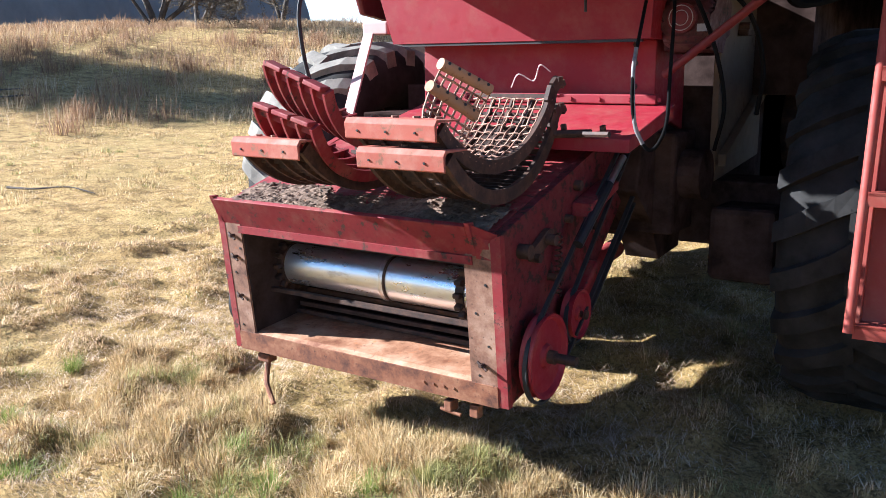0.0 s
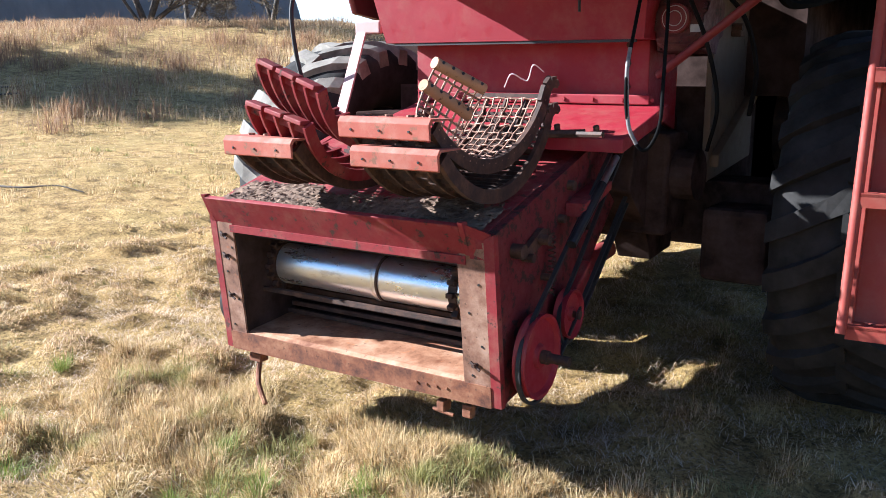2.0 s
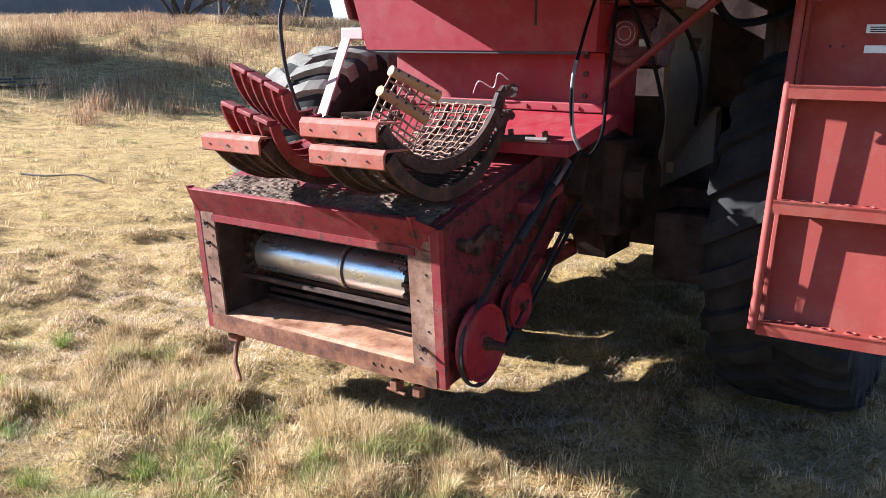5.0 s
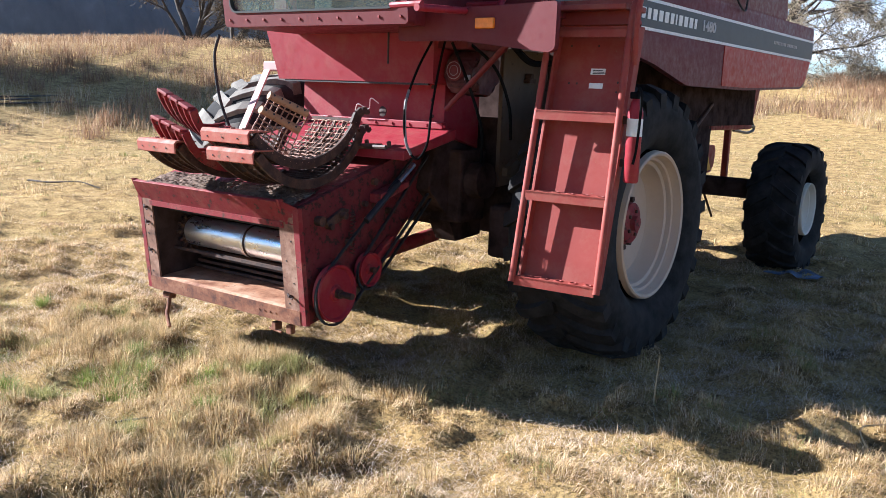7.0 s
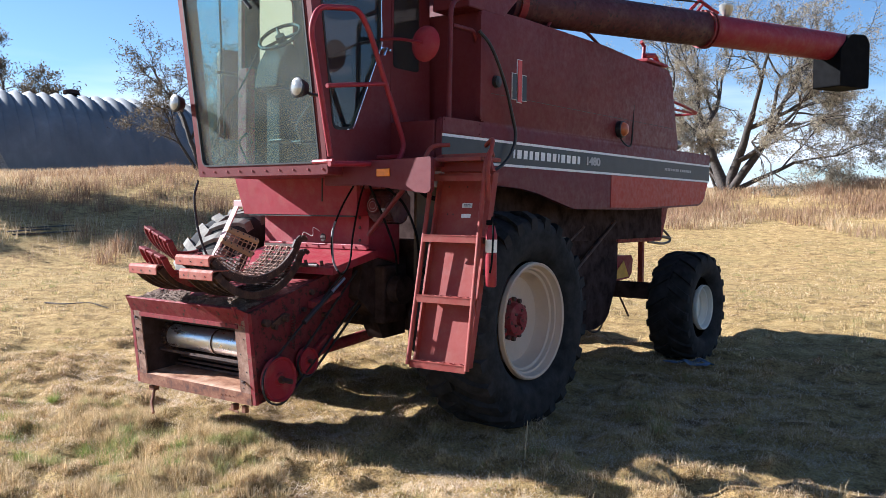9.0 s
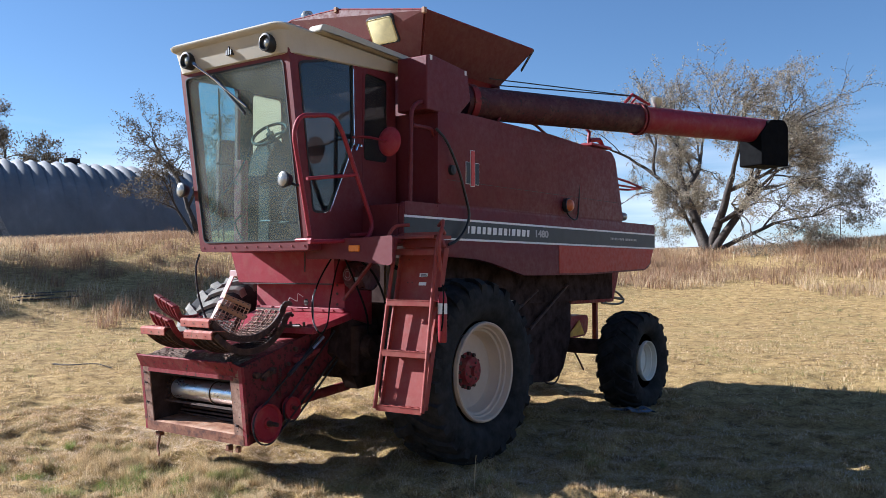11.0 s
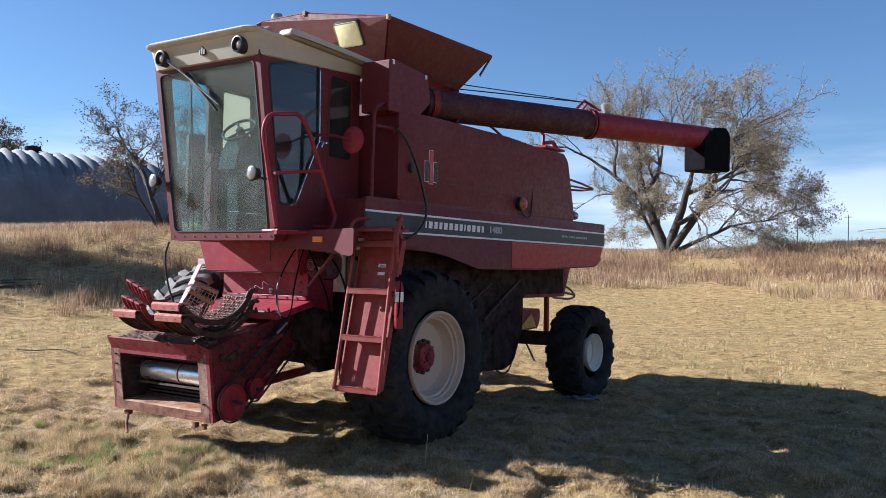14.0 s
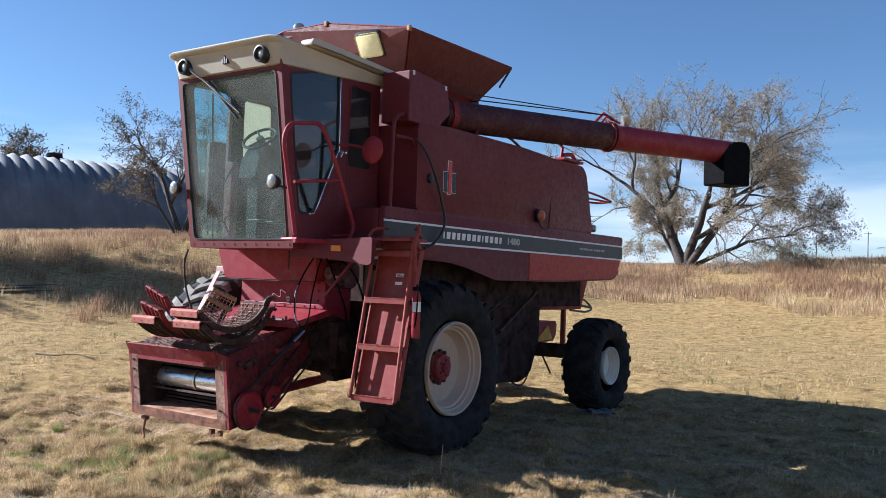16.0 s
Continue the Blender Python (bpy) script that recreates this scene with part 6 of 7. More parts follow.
def arc_rib(bm, x0, x1, R0, R1, a0, a1, n=26):
    """A curved flat rib between two radii, from angle a0 to a1, in the y-z plane round the origin."""
    prev = None
    for i in range(n + 1):
        a = radians(a0 + (a1 - a0) * i / n)
        c, s = math.cos(a), math.sin(a)
        ring = [bm.verts.new((x, R * c, R * s)) for x, R in ((x0, R0), (x1, R0), (x1, R1), (x0, R1))]
        if prev:
            for k in range(4):
                quadface(bm, (prev[k], prev[(k + 1) % 4], ring[(k + 1) % 4], ring[k]))
        else:
            quadface(bm, ring)
        prev = ring
    quadface(bm, prev[::-1])


def on_arc(x, R, deg):
    return (x, R * math.cos(radians(deg)), R * math.sin(radians(deg)))


def concave(name, label, L, R, a0, a1, style, mount, mat_rail=M_rail, hooks=True):
    """A rotor concave: end ribs, inner ribs, long bars or woven wire, a bolted rail at its front edge."""
    top = empty(name, label, "concave grate", "loose concaves on the feeder house")
    top.matrix_world = mount
    for x0 in (0.0, L - 0.018):
        bm = B()
        arc_rib(bm, x0, x0 + 0.018, R - 0.030, R + 0.022, a0, a1 if x0 else a1 - 42)
        part("end_rib", bm, M_darkrust, top, smooth=40)
    k = 4
    for i in range(1, k):
        x0 = L * i / k
        bm = B()
        arc_rib(bm, x0 - 0.005, x0 + 0.005, R - 0.01, R + 0.012, a0, a1)
        part("inner_rib", bm, M_darkrust, top, smooth=40)
    bm = B()
    if style == "bars":
        for i in range(26):
            a = a0 + 5 + (a1 - a0 - 10) * i / 25
            bm = B()
            bar_along(bm, on_arc(0.0, R - 0.008, a), on_arc(L, R - 0.008, a), 0.010, 0.018)
            part("rub_bar", bm, M_darkrust, top)
    else:
        rng = random.Random(len(name) + int(R * 100))
        for i in range(20):
            a = a0 + 2 + (a1 - a0 - 4) * i / 19
            pts = [on_arc(L * j / 12, R - 0.012 + (0.0035 if (i + j) % 2 else -0.0035) + rng.uniform(-.002, .002), a + rng.uniform(-.25, .25)) for j in range(13)]
            sweep(bm, pts, 0.0042, 5)
        for j in range(1, 11):
            pts = [on_arc(L * j / 11 + rng.uniform(-.003, .003), R - 0.012 + (0.003 if (i + j) % 2 else -0.003), a0 + 2 + (a1 - a0 - 4) * i / 24) for i in range(25)]
            sweep(bm, pts, 0.0042, 5)
        part("wire_mesh", bm, M_wire, top)
        for i in range(24):
            a = a0 + 5 + (a1 - a0 - 10) * i / 23
            bm = B()
            bar_along(bm, on_arc(0.0, R + 0.006, a), on_arc(L, R + 0.006, a), 0.012, 0.014)
            part("rub_bar", bm, M_darkrust, top)
    # rail: folded plate bolted over the front edge
    bm = B()
    p = Vector(on_arc(0, R, a0))
    y, z = p.y, p.z
    prism(bm, [(y - 0.036, z - 0.040), (y - 0.045, z - 0.036), (y - 0.050, z + 0.016), (y - 0.036, z + 0.034), (y + 0.10, z + 0.030), (y + 0.10, z + 0.024), (y - 0.030, z + 0.026), (y - 0.041, z + 0.012)], "x", -0.008, L + 0.008, 0.002)
    part("front_rail", bm, mat_rail, top)
    bm = B()
    for i in range(4):
        bm = B()
        bolt(bm, (L * (i + 0.5) / 4, y + 0.05, z + 0.030), (0, 0, 1), 0.014, 0.009)
        part("rail_bolt", bm, M_barerust, top)
    for i in range(3):
        bm = B()
        bolt(bm, (L * (i + 0.4) / 3, y - 0.049, z - 0.01), (0, -1, 0), 0.0045, 0.002)
        part("rail_hole", bm, M_logoblack, top)
    bm = B()
    e = Vector(on_arc(0, R - 0.01, a1))
    bar_along(bm, (0, e.y, e.z), (L, e.y, e.z), 0.014, 0.016)
    part("back_rail", bm, M_darkrust, top)
    if hooks:
        for x0 in (L - 0.009,):
            bm = B()
            q = Vector(on_arc(x0, R - 0.012, a1))
            pts = [(0, -0.02, -0.03), (0, 0.012, 0.028), (0, 0.045, 0.052), (0, 0.085, 0.056), (0, 0.10, 0.035)]
            for (a, b), w in zip(zip(pts, pts[1:]), (0.062, 0.052, 0.038, 0.026)):
                bar_along(bm, q + Vector(a), q + Vector(b), 0.018, w)
            part("hook_end", bm, M_darkrust, top)
    return top


ARC = (221, 330, 0.49)
concave("bar_concave", "rusty concave with long bars and a faded red rail", 0.34, ARC[2], ARC[0], ARC[1], "bars", pose(-2.77, 2.83, 1.515, 0, 0, 1), M_rail)
concave("wire_concave", "rusty woven wire concave nested in another one", 0.365, ARC[2], ARC[0] + 2, ARC[1] - 1, "wire", pose(-2.81, 2.825, 1.625, 0, 0, -1), M_rail)
concave("bar_concave", "dark oily concave with long bars and a worn rail", 0.33, ARC[2], ARC[0], ARC[1] - 6, "bars", pose(-3.365, 2.83, 1.525, 0, 0, -1), M_rail)


def finger_grate(label, mount, L=0.36, R=0.50, a0=205, a1=290, n=6, sweep_deg=0):
    """A cast separator grate: a stepped red rail with curved flat fingers under it."""
    top = empty("separator_grate", label, "separator grate", "loose concaves on the feeder house")
    top.matrix_world = mount
    for i in range(n):
        x0 = L * i / (n - 1)
        bm = B()
        arc_rib(bm, x0 - 0.006, x0 + 0.006, R - 0.042, R + 0.004, a0, a1, 18)
        part("finger", bm, M_redworn, top, smooth=40)
    for t in (0.0, 0.33, 0.66, 1.0):
        bm = B()
        a = a0 + (a1 - a0) * (t * 0.92 + 0.04)
        bar_along(bm, on_arc(0, R - 0.02, a), on_arc(L, R - 0.02, a), 0.012, 0.035)
        part("cross_bar", bm, M_redworn, top)
    bm = B()
    for i in range(3):
        x0 = L * i / 3
        p = Vector(on_arc(0, R - 0.02, a0))
        box(bm, x0, x0 + L / 3 - 0.012, p.y - 0.026, p.y + 0.026, p.z - 0.006, p.z + 0.012, 0.004)
    part("stepped_rail", bm, M_redworn, top)
    return top


finger_grate("red cast separator grate with curved fingers, standing in a concave", pose(-3.13, 2.83, 1.70, 0, 19, -2), 0.31, 0.45, 208, 285)
finger_grate("worn red separator grate leaning in a rusty concave", pose(-3.21, 2.81, 1.545, 0, 14, -2), 0.30, 0.43, 208, 285, 5)

# loose bent wire screen with two tan rods, stood in the wire concave
screen = empty("wire_screen", "bent rusty wire screen with two tan tie rods", "wire screen", "loose concaves on the feeder house")
TL_, TR_, BR_, BL_ = Vector((-2.629, 2.74, 1.501)), Vector((-2.552, 2.95, 1.409)), Vector((-2.635, 2.86, 1.132)), Vector((-2.577, 2.54, 1.294))


def screen_at(u, v):
    p = (TL_ * (1 - u) + TR_ * u) * (1 - v) + (BL_ * (1 - u) + BR_ * u) * v
    return p + Vector((-0.05, 0.02, -0.03)) * math.sin(math.pi * v)


rng = random.Random(9)
bm = B()
for i in range(8):
    sweep(bm, [screen_at(i / 7, v) + Vector((0, 0, rng.uniform(-.003, .003))) for v in np.linspace(0, 1, 10)], 0.0048, 5)
for j in range(10):
    sweep(bm, [screen_at(u, j / 9) + Vector((0, 0, rng.uniform(-.003, .003))) for u in np.linspace(0, 1, 8)], 0.0048, 5)
part("wire_mesh", bm, M_wire, screen)
for v in (0.03, 0.30):
    bm = B()
    sweep(bm, [screen_at(0.0, v) + Vector((0, -0.01, 0.012)), screen_at(1.02, v) + Vector((0, -0.01, 0.012))], 0.022, 12)
    part("tie_rod", bm, M_rod, screen, "tan painted tie rod", smooth=50)
    for k in range(5):
        bm = B()
        p = screen_at(0.1 + 0.2 * k, v) + Vector((0.020, -0.014, 0.020))
        bolt(bm, p, (0.8, -0.5, 0.4), 0.006, 0.004)
        part("rod_hole", bm, M_logoblack, screen)


# ---- small things on the ground ----
def sticks(name, label, pts, r, mat):
    bm = B()
    sweep(bm, curve3([(x, y, float(ground_height(x, y)) + z) for x, y, z in pts], 6), r, 7, r_end=r * 0.4)
    return tagged(part(name, bm, mat, smooth=60), label, "stick")


sticks("fallen_branch", "long thin grey branch lying in the grass", [(-11.6, 6.2, .03), (-11.1, 6.25, .05), (-10.6, 6.4, .04), (-10.1, 6.42, .03)], 0.016, M_bark)
sticks("twig", "short dark twig lying on straw", [(-2.57, 1.70, .03), (-2.5, 1.76, .045), (-2.42, 1.80, .03)], 0.008, M_bark)
sticks("dry_stalk", "tall pale dry stalk standing in the grass", [(-0.70, 3.70, 0), (-0.70, 3.71, .12), (-0.695, 3.72, .26)], 0.006, M_tall)
sticks("dry_stalk", "bent pale dry stalk standing in the grass", [(0.35, 3.75, 0), (0.30, 3.78, .10), (0.42, 3.8, .16)], 0.005, M_tall)
# crumpled rag
bm = B()
gx, gy = np.linspace(-1.15, -0.70, 22), np.linspace(7.06, 7.42, 18)
vs = [[bm.verts.new((x + 0.02 * noise.noise(Vector((x * 9, y * 9, 2))), y, float(ground_height(x, y)) + 0.035 + 0.06 * max(0, noise.noise(Vector((x * 9, y * 11, 7))) + 0.15) * (1 - abs(x + 0.925) / 0.24 * 0.6))) for y in gy] for x in gx]
for i in range(21):
    for j in range(17):
        if noise.noise(Vector((i * 0.23, j * 0.3, 5))) > -0.35:
            quadface(bm, (vs[i][j], vs[i + 1][j], vs[i + 1][j + 1], vs[i][j + 1]))
bmesh.ops.delete(bm, geom=[v for v in bm.verts if not v.link_faces], context='VERTS')
tagged(part("rag", bm, M_blue, smooth=70), "crumpled blue-grey rag on the grass", "rag")
# old boards at the foot of the bank
for k, (x, y, rz, L) in enumerate(((-22.3, 12.1, 68, 1.9), (-22.9, 12.4, 55, 1.5), (-22.6, 11.7, 80, 1.2))):
    bm = B()
    box(bm, -L / 2, L / 2, -0.09, 0.09, 0, 0.03, 0.004)
    ob = tagged(part("old_board", bm, M_bark), "grey weathered board lying in dry grass", "board", "boards by the bank")
    ob.matrix_world = pose(x, y, float(ground_height(x, y)) + 0.04 + 0.03 * k, 2, -3, rz)


# ---- quonset shed ----
def shed():
    """A half-round steel shed: ribbed arch sheets, end wall, vents."""
    top = empty("quonset_shed", "long half-round galvanised steel shed behind a grassy bank", "shed")
    base_z = 3.1
    P0, P1 = Vector((-41.0, 44.8, base_z)), Vector((-56.5, 2.0, base_z))     # right and left end on the near edge's line
    d = (P1 - P0).normalized()
    n = Vector((0, 0, 1)).cross(d).normalized()
    if n.x > 0:
        n = -n
    L, W, H = (P1 - P0).length, 15.0, 5.7
    step = 0.82
    count = int(L / step)
    seg = 26
    for i in range(count):
        bm = B()
        rows = []
        for t, out in ((0.0, 0.0), (0.14, 0.20), (0.5, 0.36), (0.86, 0.20), (1.0, 0.0)):
            s = (i + t) * step
            row = []
            for k in range(seg + 1):
                a = math.pi * k / seg
                w, h = math.cos(a), max(0.0, math.sin(a)) ** 0.95
                c = P0 + d * s + n * (W / 2)
                bulge = out * h * h * h
                row.append(bm.verts.new(c - n * (w * (W / 2 + bulge)) + Vector((0, 0, h * (H + bulge)))))
            rows.append(row)
        for A_, B_ in zip(rows, rows[1:]):
            for k in range(seg):
                quadface(bm, (A_[k], A_[k + 1], B_[k + 1], B_[k]))
        part("arch_sheet", bm, M_shed, top, smooth=50)
    for s in (0.0, L):
        bm = B()
        c = P0 + d * s + n * (W / 2)
        pts = [c - n * (math.cos(math.pi * k / seg) * W / 2) + Vector((0, 0, max(0.0, math.sin(math.pi * k / seg)) ** 0.95 * H)) for k in range(seg + 1)]
        slab(bm, pts, 0.05)
        part("end_wall", bm, M_shed, top)
    for s in (L * 0.38, L * 0.62, L * 0.86):
        bm = B()
        c = P0 + d * s + n * (W / 2) + Vector((0, 0, H - 0.1))
        lathe(bm, [(0, 0.35), (0.5, 0.35), (0.5, 0.55), (0.75, 0.5), (0.85, 0.0005)], tuple(c), "z", 16)
        part("roof_vent", bm, M_dark, top, smooth=40)
    c = P0 + d * (L * 0.48) - n * 0.75
    bm = B()
    slab(bm, [c + Vector((0, 0, 0)), c + d * 0.35, c + d * 1.65 + n * 0.5 + Vector((0, 0, 2.9)), c + d * 1.3 + n * 0.5 + Vector((0, 0, 2.9))], 0.06)
    part("leaning_plank", bm, M_plank, top, "pale plank leaning on the shed")
    return top


shed()


# ---- trees ----
def branch_mesh(bm, pts, r0, r1, seg):
    sweep(bm, pts, r0, seg, cap=False, r_end=r1)


def tree(name, label, x, y, height, trunks, seed, leaf_n, leaf_size, spread=0.9, wind=(0, 0), bare=0.0, levels=4, base_r=0.2, leaf_mat=None, min_leaf=2):
    """Trunks that fork over and over into limbs and twigs, with small leaves on the outer twigs."""
    rng = random.Random(seed)
    nrng = np.random.default_rng(seed)
    top = empty(name, label, "tree", "trees round the yard", at=(x, y, float(ground_height(x, y)) - 0.1))
    limbs, tips = B(), []

    def grow(p, d, length, r, level):
        n = 5
        pts = [p.copy()]
        for i in range(n):
            bend = Vector((rng.gauss(0, 1), rng.gauss(0, 1), rng.gauss(0, 0.7))) * (0.11 if level < 2 else 0.17)
            d = (d + bend + Vector((wind[0], wind[1], 0)) * 0.05 * level + Vector((0, 0, 0.02 if level < 2 else -0.015))).normalized()
            p = p + d * length / n
            pts.append(p.copy())
        branch_mesh(limbs, pts, r, r * 0.55, 8 if level == 0 else 6 if level == 1 else 4 if level == 2 else 3)
        if level >= min_leaf:
            tips.extend((q, d, level) for q in pts[1:])
        if level >= levels:
            return
        kids = rng.randint(2, 3) if level == 0 else rng.randint(3, 5)
        for k in range(kids):
            at = pts[rng.randint(2, n)] if k else pts[-1]
            az, tilt = rng.uniform(0, 2 * math.pi), rng.uniform(0.35, spread) * (0.45 if k == 0 else 1)
            u, v = frame_of(d)
            nd = (d * math.cos(tilt) + (u * math.cos(az) + v * math.sin(az)) * math.sin(tilt)).normalized()
            grow(at, nd, length * rng.uniform(0.55, 0.82), r * 0.55 * rng.uniform(0.75, 1.0), level + 1)

    for dx, dy, dz, share, th in trunks:
        grow(Vector((dx * 0.15, dy * 0.15, 0)), Vector((dx, dy, dz)).normalized(), height * share, base_r * th, 0)
    part("trunk", limbs, M_bark, top, smooth=60)
    if leaf_n and tips:
        q = np.array([t[0] for t in tips])
        pick = nrng.integers(0, len(q), leaf_n)
        clump = np.array([noise.noise(Vector(p) * 0.55 + Vector((seed, 0, 0))) for p in q])
        keep = clump[pick] > -0.22 + bare
        pick = pick[keep]
        m = len(pick)
        c = q[pick] + nrng.normal(0, leaf_size * 1.6, (m, 3)) + np.array([[wind[0], wind[1], 0]]) * nrng.random((m, 1)) * 0.2
        a = nrng.normal(0, 1, (m, 3))
        a /= np.linalg.norm(a, axis=1, keepdims=True)
        b = np.cross(a, nrng.normal(0, 1, (m, 3)))
        b /= np.linalg.norm(b, axis=1, keepdims=True)
        s = leaf_size * nrng.uniform(0.5, 1.2, (m, 1))
        P = np.stack([c - a * s, c - b * s * 0.38, c + a * s, c + b * s * 0.38], 1).reshape(-1, 3)
        me = bpy.data.meshes.new("crown")
        me.vertices.add(m * 4)
        me.vertices.foreach_set("co", P.ravel())
        me.loops.add(m * 4)
        me.loops.foreach_set("vertex_index", np.arange(m * 4, dtype=np.int32))
        me.polygons.add(m)
        me.polygons.foreach_set("loop_start", np.arange(0, m * 4, 4, dtype=np.int32))
        me.update(calc_edges=True)
        me.materials.append(leaf_mat or M_leaf)
        ob = new("crown", me)
        ob.parent = top
        tagged(ob, "thin dry brown leaves")
    return top


# the wide tree in the field, several trunks fanning out
tree("elm_tree", "wide multi-stemmed elm with thin dry autumn leaves in a field", -15.3, 49.2, 13.6,
     [(-0.26, 0.05, 1.0, 0.38, 1.2), (0.14, 0.1, 1.0, 0.37, 1.1), (0.55, -0.1, 0.95, 0.35, 0.95), (0.95, 0.1, 0.50, 0.29, 0.55), (-0.6, 0.2, 0.8, 0.26, 0.5)],
     11, 125000, 0.066, 0.8, (0.04, 0.03), -0.10, 5, 0.29)
# by the shed: nearly bare ones in front of it, a bushy one behind
tree("bare_tree", "nearly bare brown tree in front of the shed", -31.9, 25.0, 8.4, [(-0.2, -0.1, 1, 0.34, 1), (0.3, 0.2, 1, 0.34, .9), (0.7, 0.5, .8, .34, .8), (-0.5, -0.4, .8, .26, .6), (0.1, 0.2, .9, .34, .6)], 61, 30000, 0.065, 0.85, (0, 0), -0.05, 4, 0.15, M_darkleaf)
tree("bare_tree", "tangled bare tree by the shed wall", -34.5, 29.5, 8.5, [(0.4, 0.2, .8, 0.36, 1), (-0.3, 0.2, 1, 0.34, .8), (.8, -.2, .5, .3, .7)], 21, 12000, 0.06, 0.9, (0, 0), 0.0, 4, 0.16, M_darkleaf)
tree("bare_tree", "bare scrubby tree near the end of the shed", -31.5, 32.0, 9.0, [(0.2, 0.2, .9, 0.36, 1), (-0.3, 0.2, 1, 0.34, .8)], 27, 12000, 0.06, 0.9, (0, 0), 0.0, 4, 0.14, M_darkleaf)
tree("bushy_tree", "brown leafed tree standing behind the shed", -72.8, 35.0, 14.0, [(0.25, 0.1, 1, 0.34, 1), (-0.3, 0, 1, 0.34, .9), (0.7, 0.2, .7, .3, .7)], 14, 34000, 0.13, 0.9, (0, 0), -0.2, 4, 0.22, M_darkleaf)
# out of view on the left, added so that its shadow reaches the bank
tree("bushy_tree", "large bushy tree that shades the bank", -42.5, 7.0, 13.5, [(0.25, 0.1, 1, 0.34, 1), (-0.3, 0, 1, 0.34, .9), (0.7, 0.2, .7, .3, .7), (-.6, -.3, .8, .3, .7)], 15, 42000, 0.16, 0.9, (0, 0), -0.25, 4, 0.24)
tree("small_tree", "distant bushy brown tree", -20.5, 62.0, 7.0, [(0.2, 0.1, 1, 0.34, 1), (-0.3, 0, 1, 0.34, .9)], 33, 7000, 0.10, 0.9, (0, 0), 0, 3, 0.14)

# ---- far things on the horizon ----
def far_pole(dist, az, h, name, label, cat):
    x, y = 3.7 - dist * math.sin(radians(az)), -2.2 + dist * math.cos(radians(az))
    bm = B()
    z = float(ground_height(x, y))
    cyl(bm, (x, y, z - 0.3), (x, y, z + h), 0.16, 8, 0.11)
    box(bm, x - 1.2, x + 1.2, y - 0.08, y + 0.08, z + h - 0.9, z + h - 0.7)
    return tagged(part(name, bm, M_bark), label, cat, "poles on the horizon")


far_pole(330, 12.55, 9, "utility_pole", "distant wooden utility pole on the horizon", "pole")
far_pole(330, 9.75, 9, "utility_pole", "distant wooden utility pole on the horizon", "pole")
pivot = empty("irrigation_pivot", "distant centre-pivot irrigation machine on the horizon", "irrigation pivot")
pv = []
for k in range(4):
    az, dist = 9.3 - k * 2.2, 420
    x, y = 3.7 - dist * math.sin(radians(az)), -2.2 + dist * math.cos(radians(az))
    pv.append((x, y, float(ground_height(x, y))))
for (x, y, z) in pv[1:]:
    bm = B()
    sweep(bm, [(x - 1.6, y, z), (x, y, z + 4.2), (x + 1.6, y, z)], 0.12, 5)
    sweep(bm, [(x - 1, y, z + 1.4), (x + 1, y, z + 1.4)], 0.1, 5)
    part("tower", bm, M_steel, pivot)
for a, b in zip(pv, pv[1:]):
    bm = B()
    p, q = Vector((a[0], a[1], a[2] + 4)), Vector((b[0], b[1], b[2] + 4))
    sweep(bm, [p.lerp(q, t) + Vector((0, 0, 0.5 * math.sin(math.pi * t))) for t in np.linspace(0, 1, 8)], 0.12, 5)
    sweep(bm, [p.lerp(q, t) - Vector((0, 0, 0.9 * math.sin(math.pi * t))) for t in np.linspace(0, 1, 8)], 0.05, 4)
    part("span", bm, M_steel, pivot)


# ---- grass ----
def track(x, y):
    """0 on the two worn wheel lines that run across the lawn, 1 beside them."""
    a, b = np.array([-17.0, 7.5]), np.array([-28.5, 21.5])
    d = (b - a) / np.linalg.norm(b - a)
    off = np.abs((x - a[0]) * -d[1] + (y - a[1]) * d[0] + 0.5 * np.sin(y * 0.35))
    return np.clip(np.abs(off - 0.8) / 0.35 - 0.25, 0.04, 1)


def walkside(x, y):
    """1 where the walk passes nearest, falling off away from it."""
    d = np.maximum(np.hypot(x + 1.2, (y - 2.6) * 1.2) - 2.9, 0)
    return np.clip(1 - d / 5, 0.22, 1)


def bare(x, y):
    """0 on the scraped soil by the walk, 1 elsewhere."""
    return np.clip(np.hypot((x + 4.05) / 0.55, (y - 1.45) / 0.33) + 0.5 * vnoise(x, y, 0.15, 7) - 0.75, 0.05, 1)


def lawn_keep(x, y):
    return np.clip(0.08 + 1.05 * clump(x, y), 0, 1) * walkside(x, y) * bare(x, y)


# close-cropped straw-coloured lawn: dense near the walk, thinner and coarser farther off
mg = scatter(560000, -8, 5.5, 0.4, 8.5, 1, lawn_keep)
blades("mown_grass", mg, 0.046, 0.0034, 1.5, M_grass, "short dry straw-coloured grass with green patches", "grass", 0.0, 1, True, lying=0.55, wide=1 / walkside(mg[:, 0], mg[:, 1]) ** 0.7)
blades("lawn_grass", scatter(280000, -22, 12, 1.5, 24, 2, lambda x, y: np.where((x > -8) & (x < 5.5) & (y < 8.5), 0, np.clip(1.5 * vnoise(x, y, 0.45, 6) * vnoise(x, y, 1.7, 8) + 0.12, 0, 1) * track(x, y))), 0.055, 0.0075, 1.5, M_grass, "dry mown lawn farther from the machine", "grass", 0.0, 2, lying=0.95)
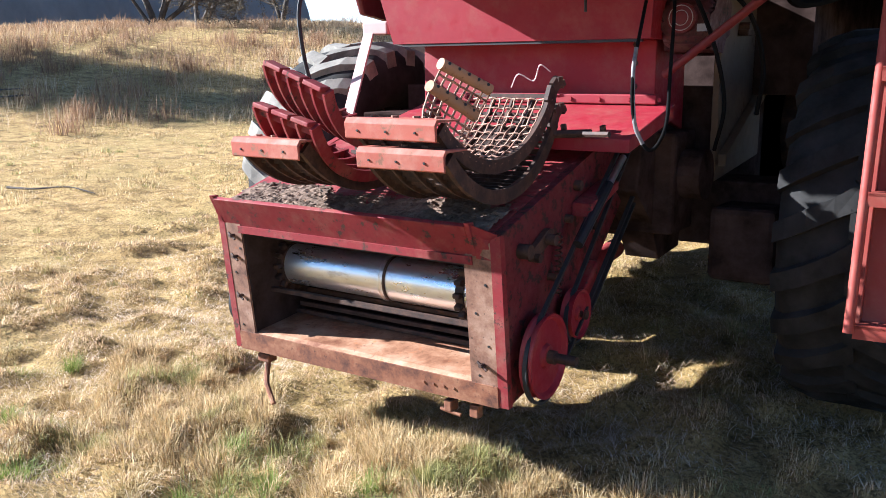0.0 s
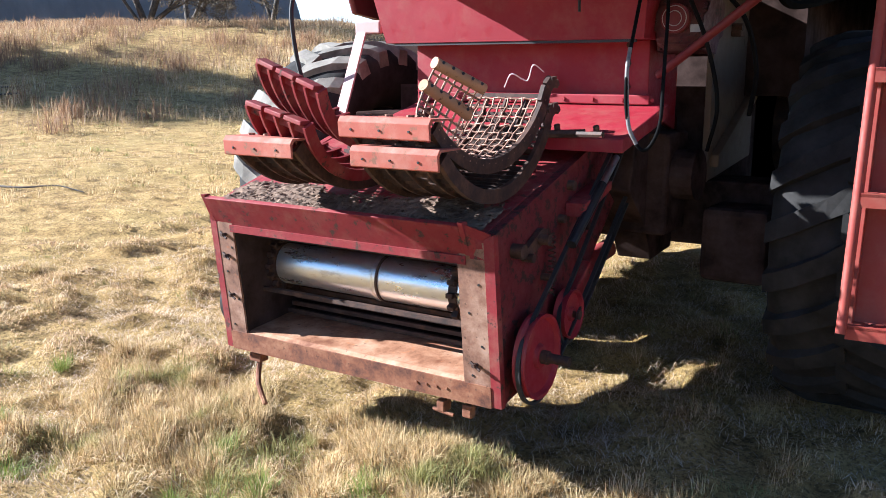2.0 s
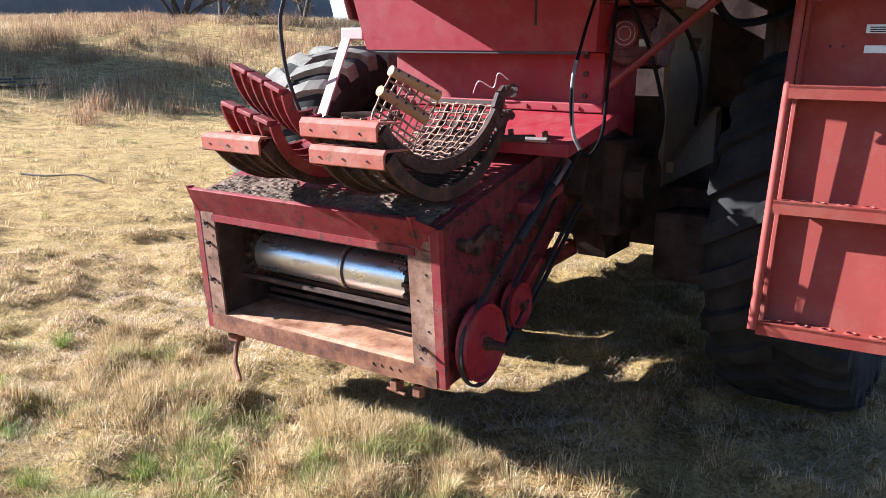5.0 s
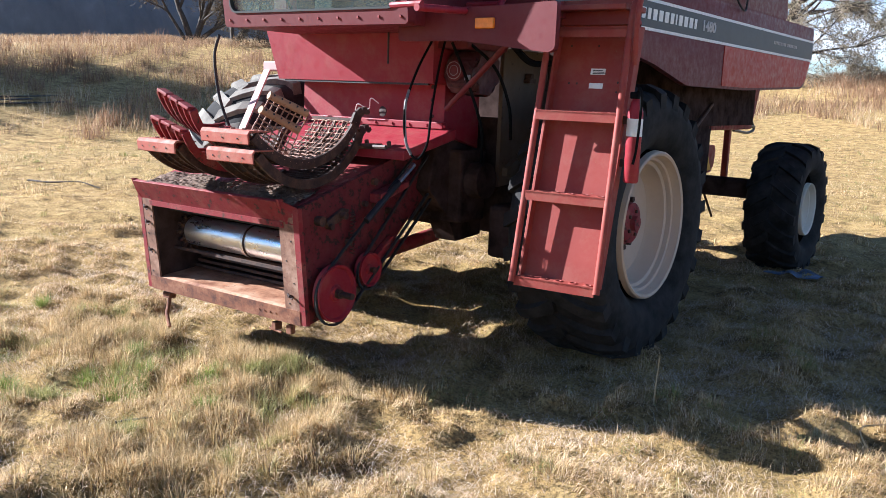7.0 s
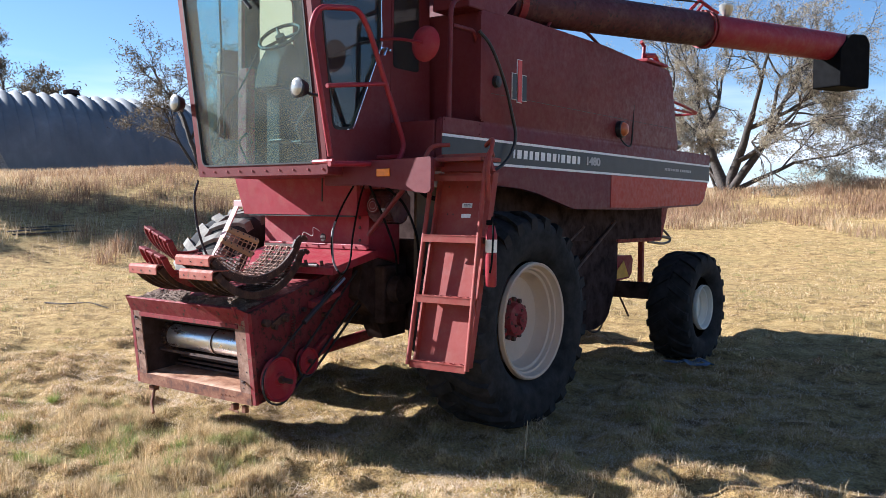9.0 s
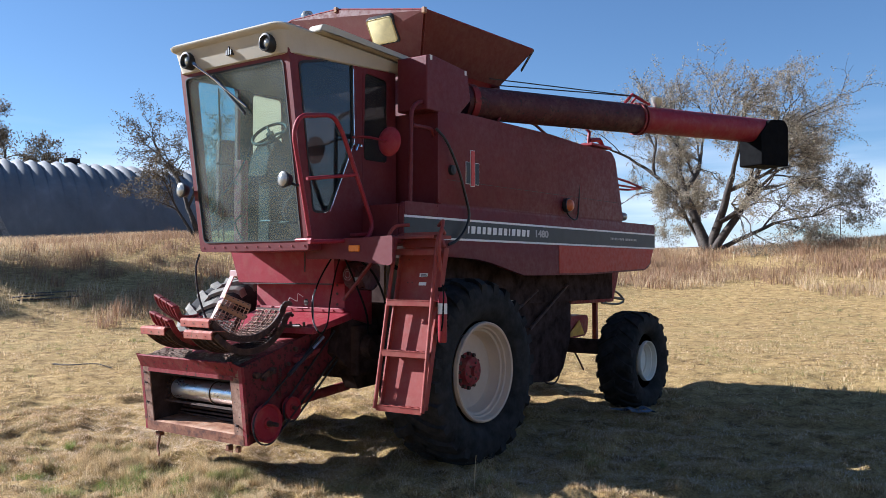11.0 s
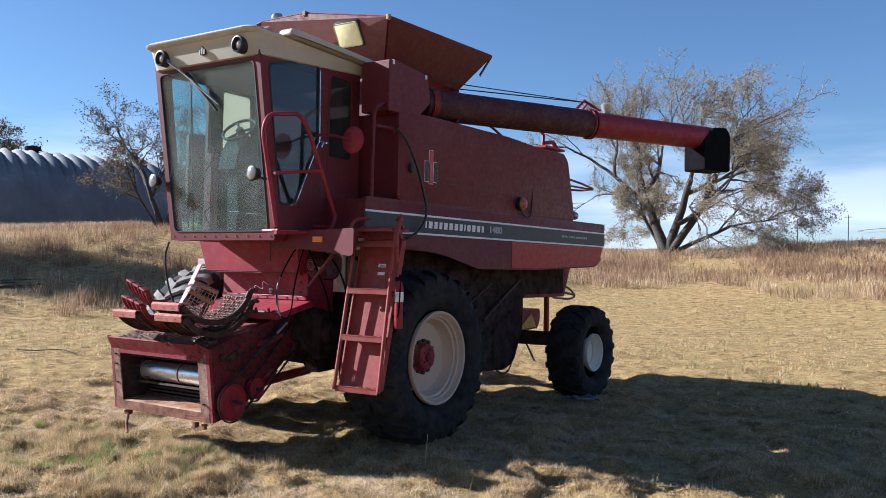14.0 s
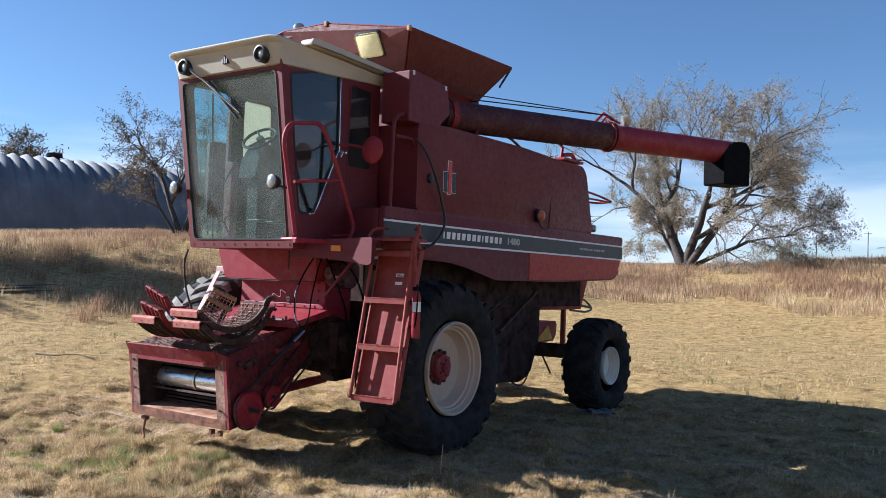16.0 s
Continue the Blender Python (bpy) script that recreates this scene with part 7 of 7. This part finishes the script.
blades("far_lawn_grass", scatter(70000, -45, 25, 14, 44, 3, lambda x, y: np.clip(1.6 * vnoise(x, y, 1.3, 6) * vnoise(x, y, 4.0, 8) + 0.1, 0, 1) * track(x, y)), 0.085, 0.022, 1.5, M_grass, "dry lawn reaching to the field", "grass", 0.0, 3, lying=0.95)


def tufts(centres, per, spread, seed):
    rng = np.random.default_rng(seed)
    c = np.repeat(np.asarray(centres), per, 0)
    return c + rng.normal(0, 1, c.shape) * spread * rng.uniform(0.5, 1.5, (len(centres), 1)).repeat(per, 0)


def outward(centres, per, xy):
    o = xy - np.repeat(np.asarray(centres), per, 0)
    return np.arctan2(o[:, 1], o[:, 0])


lc_ = scatter(8000, -24, 12, 3, 30, 51, lambda x, y: np.where((x > -8) & (x < 5.5) & (y < 8.5), 0, np.clip(2.0 * vnoise(x, y, 1.2, 14) - 0.6, 0, 1) * track(x, y)))
lxy = tufts(lc_, 22, 0.05, 52)
blades("lawn_tufts", lxy, 0.10, 0.008, 1.2, M_tuft, "low matted tufts across the dry lawn", "grass", 0.0, 53, False, outward(lc_, 22, lxy))
tc_ = scatter(2600, -7.5, 4.5, 0.5, 7.5, 5, lambda x, y: np.clip(2.2 * vnoise(x, y, 0.9, 11) - 0.55, 0.05, 1) * walkside(x, y) * bare(x, y))
txy = tufts(tc_, 85, 0.040, 6)
blades("grass_tufts", txy, 0.070, 0.0030, 1.35, M_tuft, "domed tufts of half-dry olive grass", "grass", 0.0, 7, True, outward(tc_, 85, txy))
tn_ = np.concatenate([scatter(420, -4.9, -1.7, 1.3, 3.0, 41, lambda x, y: np.clip(2.2 * vnoise(x, y, 0.5, 12) - 0.6, 0, 1) * bare(x, y)),
                      scatter(200, -2.4, 2.4, 0.5, 2.6, 42, lambda x, y: np.clip(2.2 * vnoise(x, y, 0.5, 12) - 0.7, 0, 1))])
nxy = tufts(tn_, 150, 0.036, 43)
blades("olive_tufts", nxy, 0.105, 0.0030, 1.15, M_tuft, "thick olive-green grass tufts by the feeder house", "grass", 0.0, 44, False, outward(tn_, 150, nxy))
gc_ = np.array([(-4.2, 1.82), (-4.14, 1.86), (-3.07, 2.22), (-3.15, 2.05), (-3.45, 2.38), (-3.02, 2.12), (-2.6, 2.24), (-2.75, 2.4), (-3.3, 2.0), (-2.9, 1.95), (-3.6, 1.7), (-4.6, 2.1), (-5.0, 2.7), (-2.35, 2.05)])
gxy = tufts(gc_, 200, 0.036, 8)
blades("green_tufts", gxy, 0.095, 0.0028, 1.15, M_green, "fresh green grass tufts among straw", "grass", 0.0, 9, False, outward(gc_, 200, gxy))
# flattened straw, thickest in the gaps between the hummocks
st = scatter(230000, -7.5, 5, 0.4, 7.5, 12, lambda x, y: np.clip(1.15 - clump(x, y), 0.15, 1) * np.clip(1.8 * vnoise(x, y, 0.7, 13) - 0.3, 0.05, 1) * walkside(x, y) * (0.3 + 0.7 * bare(x, y)))
blades("loose_straw", st, 0.10, 0.0028, 1.6, M_straw, "loose flattened straw on the ground", "straw", 0.0, 13, lying=1.25)
# stubble that stands along the edge of the mown strip
sc = scatter(240, -1.6, 4.0, 2.6, 6.0, 15, lambda x, y: np.clip(1 - np.abs(y - 2.9 - 0.36 * (x + 1)) / 1.0, 0, 1))
blades("stubble", tufts(sc, 16, 0.03, 16), 0.095, 0.0034, 0.6, M_tall, "stiff dry stubble", "grass", 0.0, 17)

# tall dry grass on the bank by the shed and in the field
def bank(x, y):
    d = np.hypot(x, y - 1)
    az = np.degrees(np.arctan2(-x, y - 1))
    return np.where((az > 38) & (az < 92) & (d > 19.5 + 3 * lumpy(x, y, 0.5, 1)), np.clip(2.0 * vnoise(x, y, 1.6, 21) * (0.4 + vnoise(x, y, 5, 22)) - 0.1, 0.04, 1) * track(x, y), 0)


blades("bank_grass", scatter(150000, -44, -10, 4, 42, 21, bank), 0.36, 0.014, 0.9, M_field, "tall dry golden grass on the bank", "grass", 0.0, 22)
wc_ = scatter(420, -34, -12, 6, 34, 23, lambda x, y: bank(x, y) * np.clip(1.6 - np.hypot(x, y - 1) / 32, 0, 1))
blades("bank_weeds", tufts(wc_, 60, 0.22, 24), 0.55, 0.016, 0.7, M_weed, "brown weeds on the bank", "weeds", 0.0, 25)


def field(x, y):
    d = np.hypot(x - 3, y + 2)
    az = np.degrees(np.arctan2(-x, y - 1))
    return np.where((az > -25) & (az < 36) & (d > 30 + np.interp(az, [0, 14], [0, 6]) + 3.5 * lumpy(x, y, 0.6, 2)) & (d < 62), np.clip(2.2 * vnoise(x, y, 2.2, 23) * (0.3 + vnoise(x, y, 7, 24)) - 0.2, 0.02, 1) * np.clip((d - 27) / 9, 0.3, 1), 0)


blades("field_grass", scatter(150000, -34, 26, 24, 54, 31, field), 0.38, 0.022, 0.85, M_field, "tall dry prairie grass in the field", "grass", 0.0, 32)
fw_ = scatter(2200, -30, 26, 29, 52, 33, lambda x, y: field(x, y) * np.clip(2 * vnoise(x, y, 6, 25) - 0.5, 0, 1))
blades("field_weeds", tufts(fw_, 45, 0.35, 34), 0.58, 0.020, 0.6, M_weed, "rusty brown weeds in the field", "weeds", 0.0, 35)
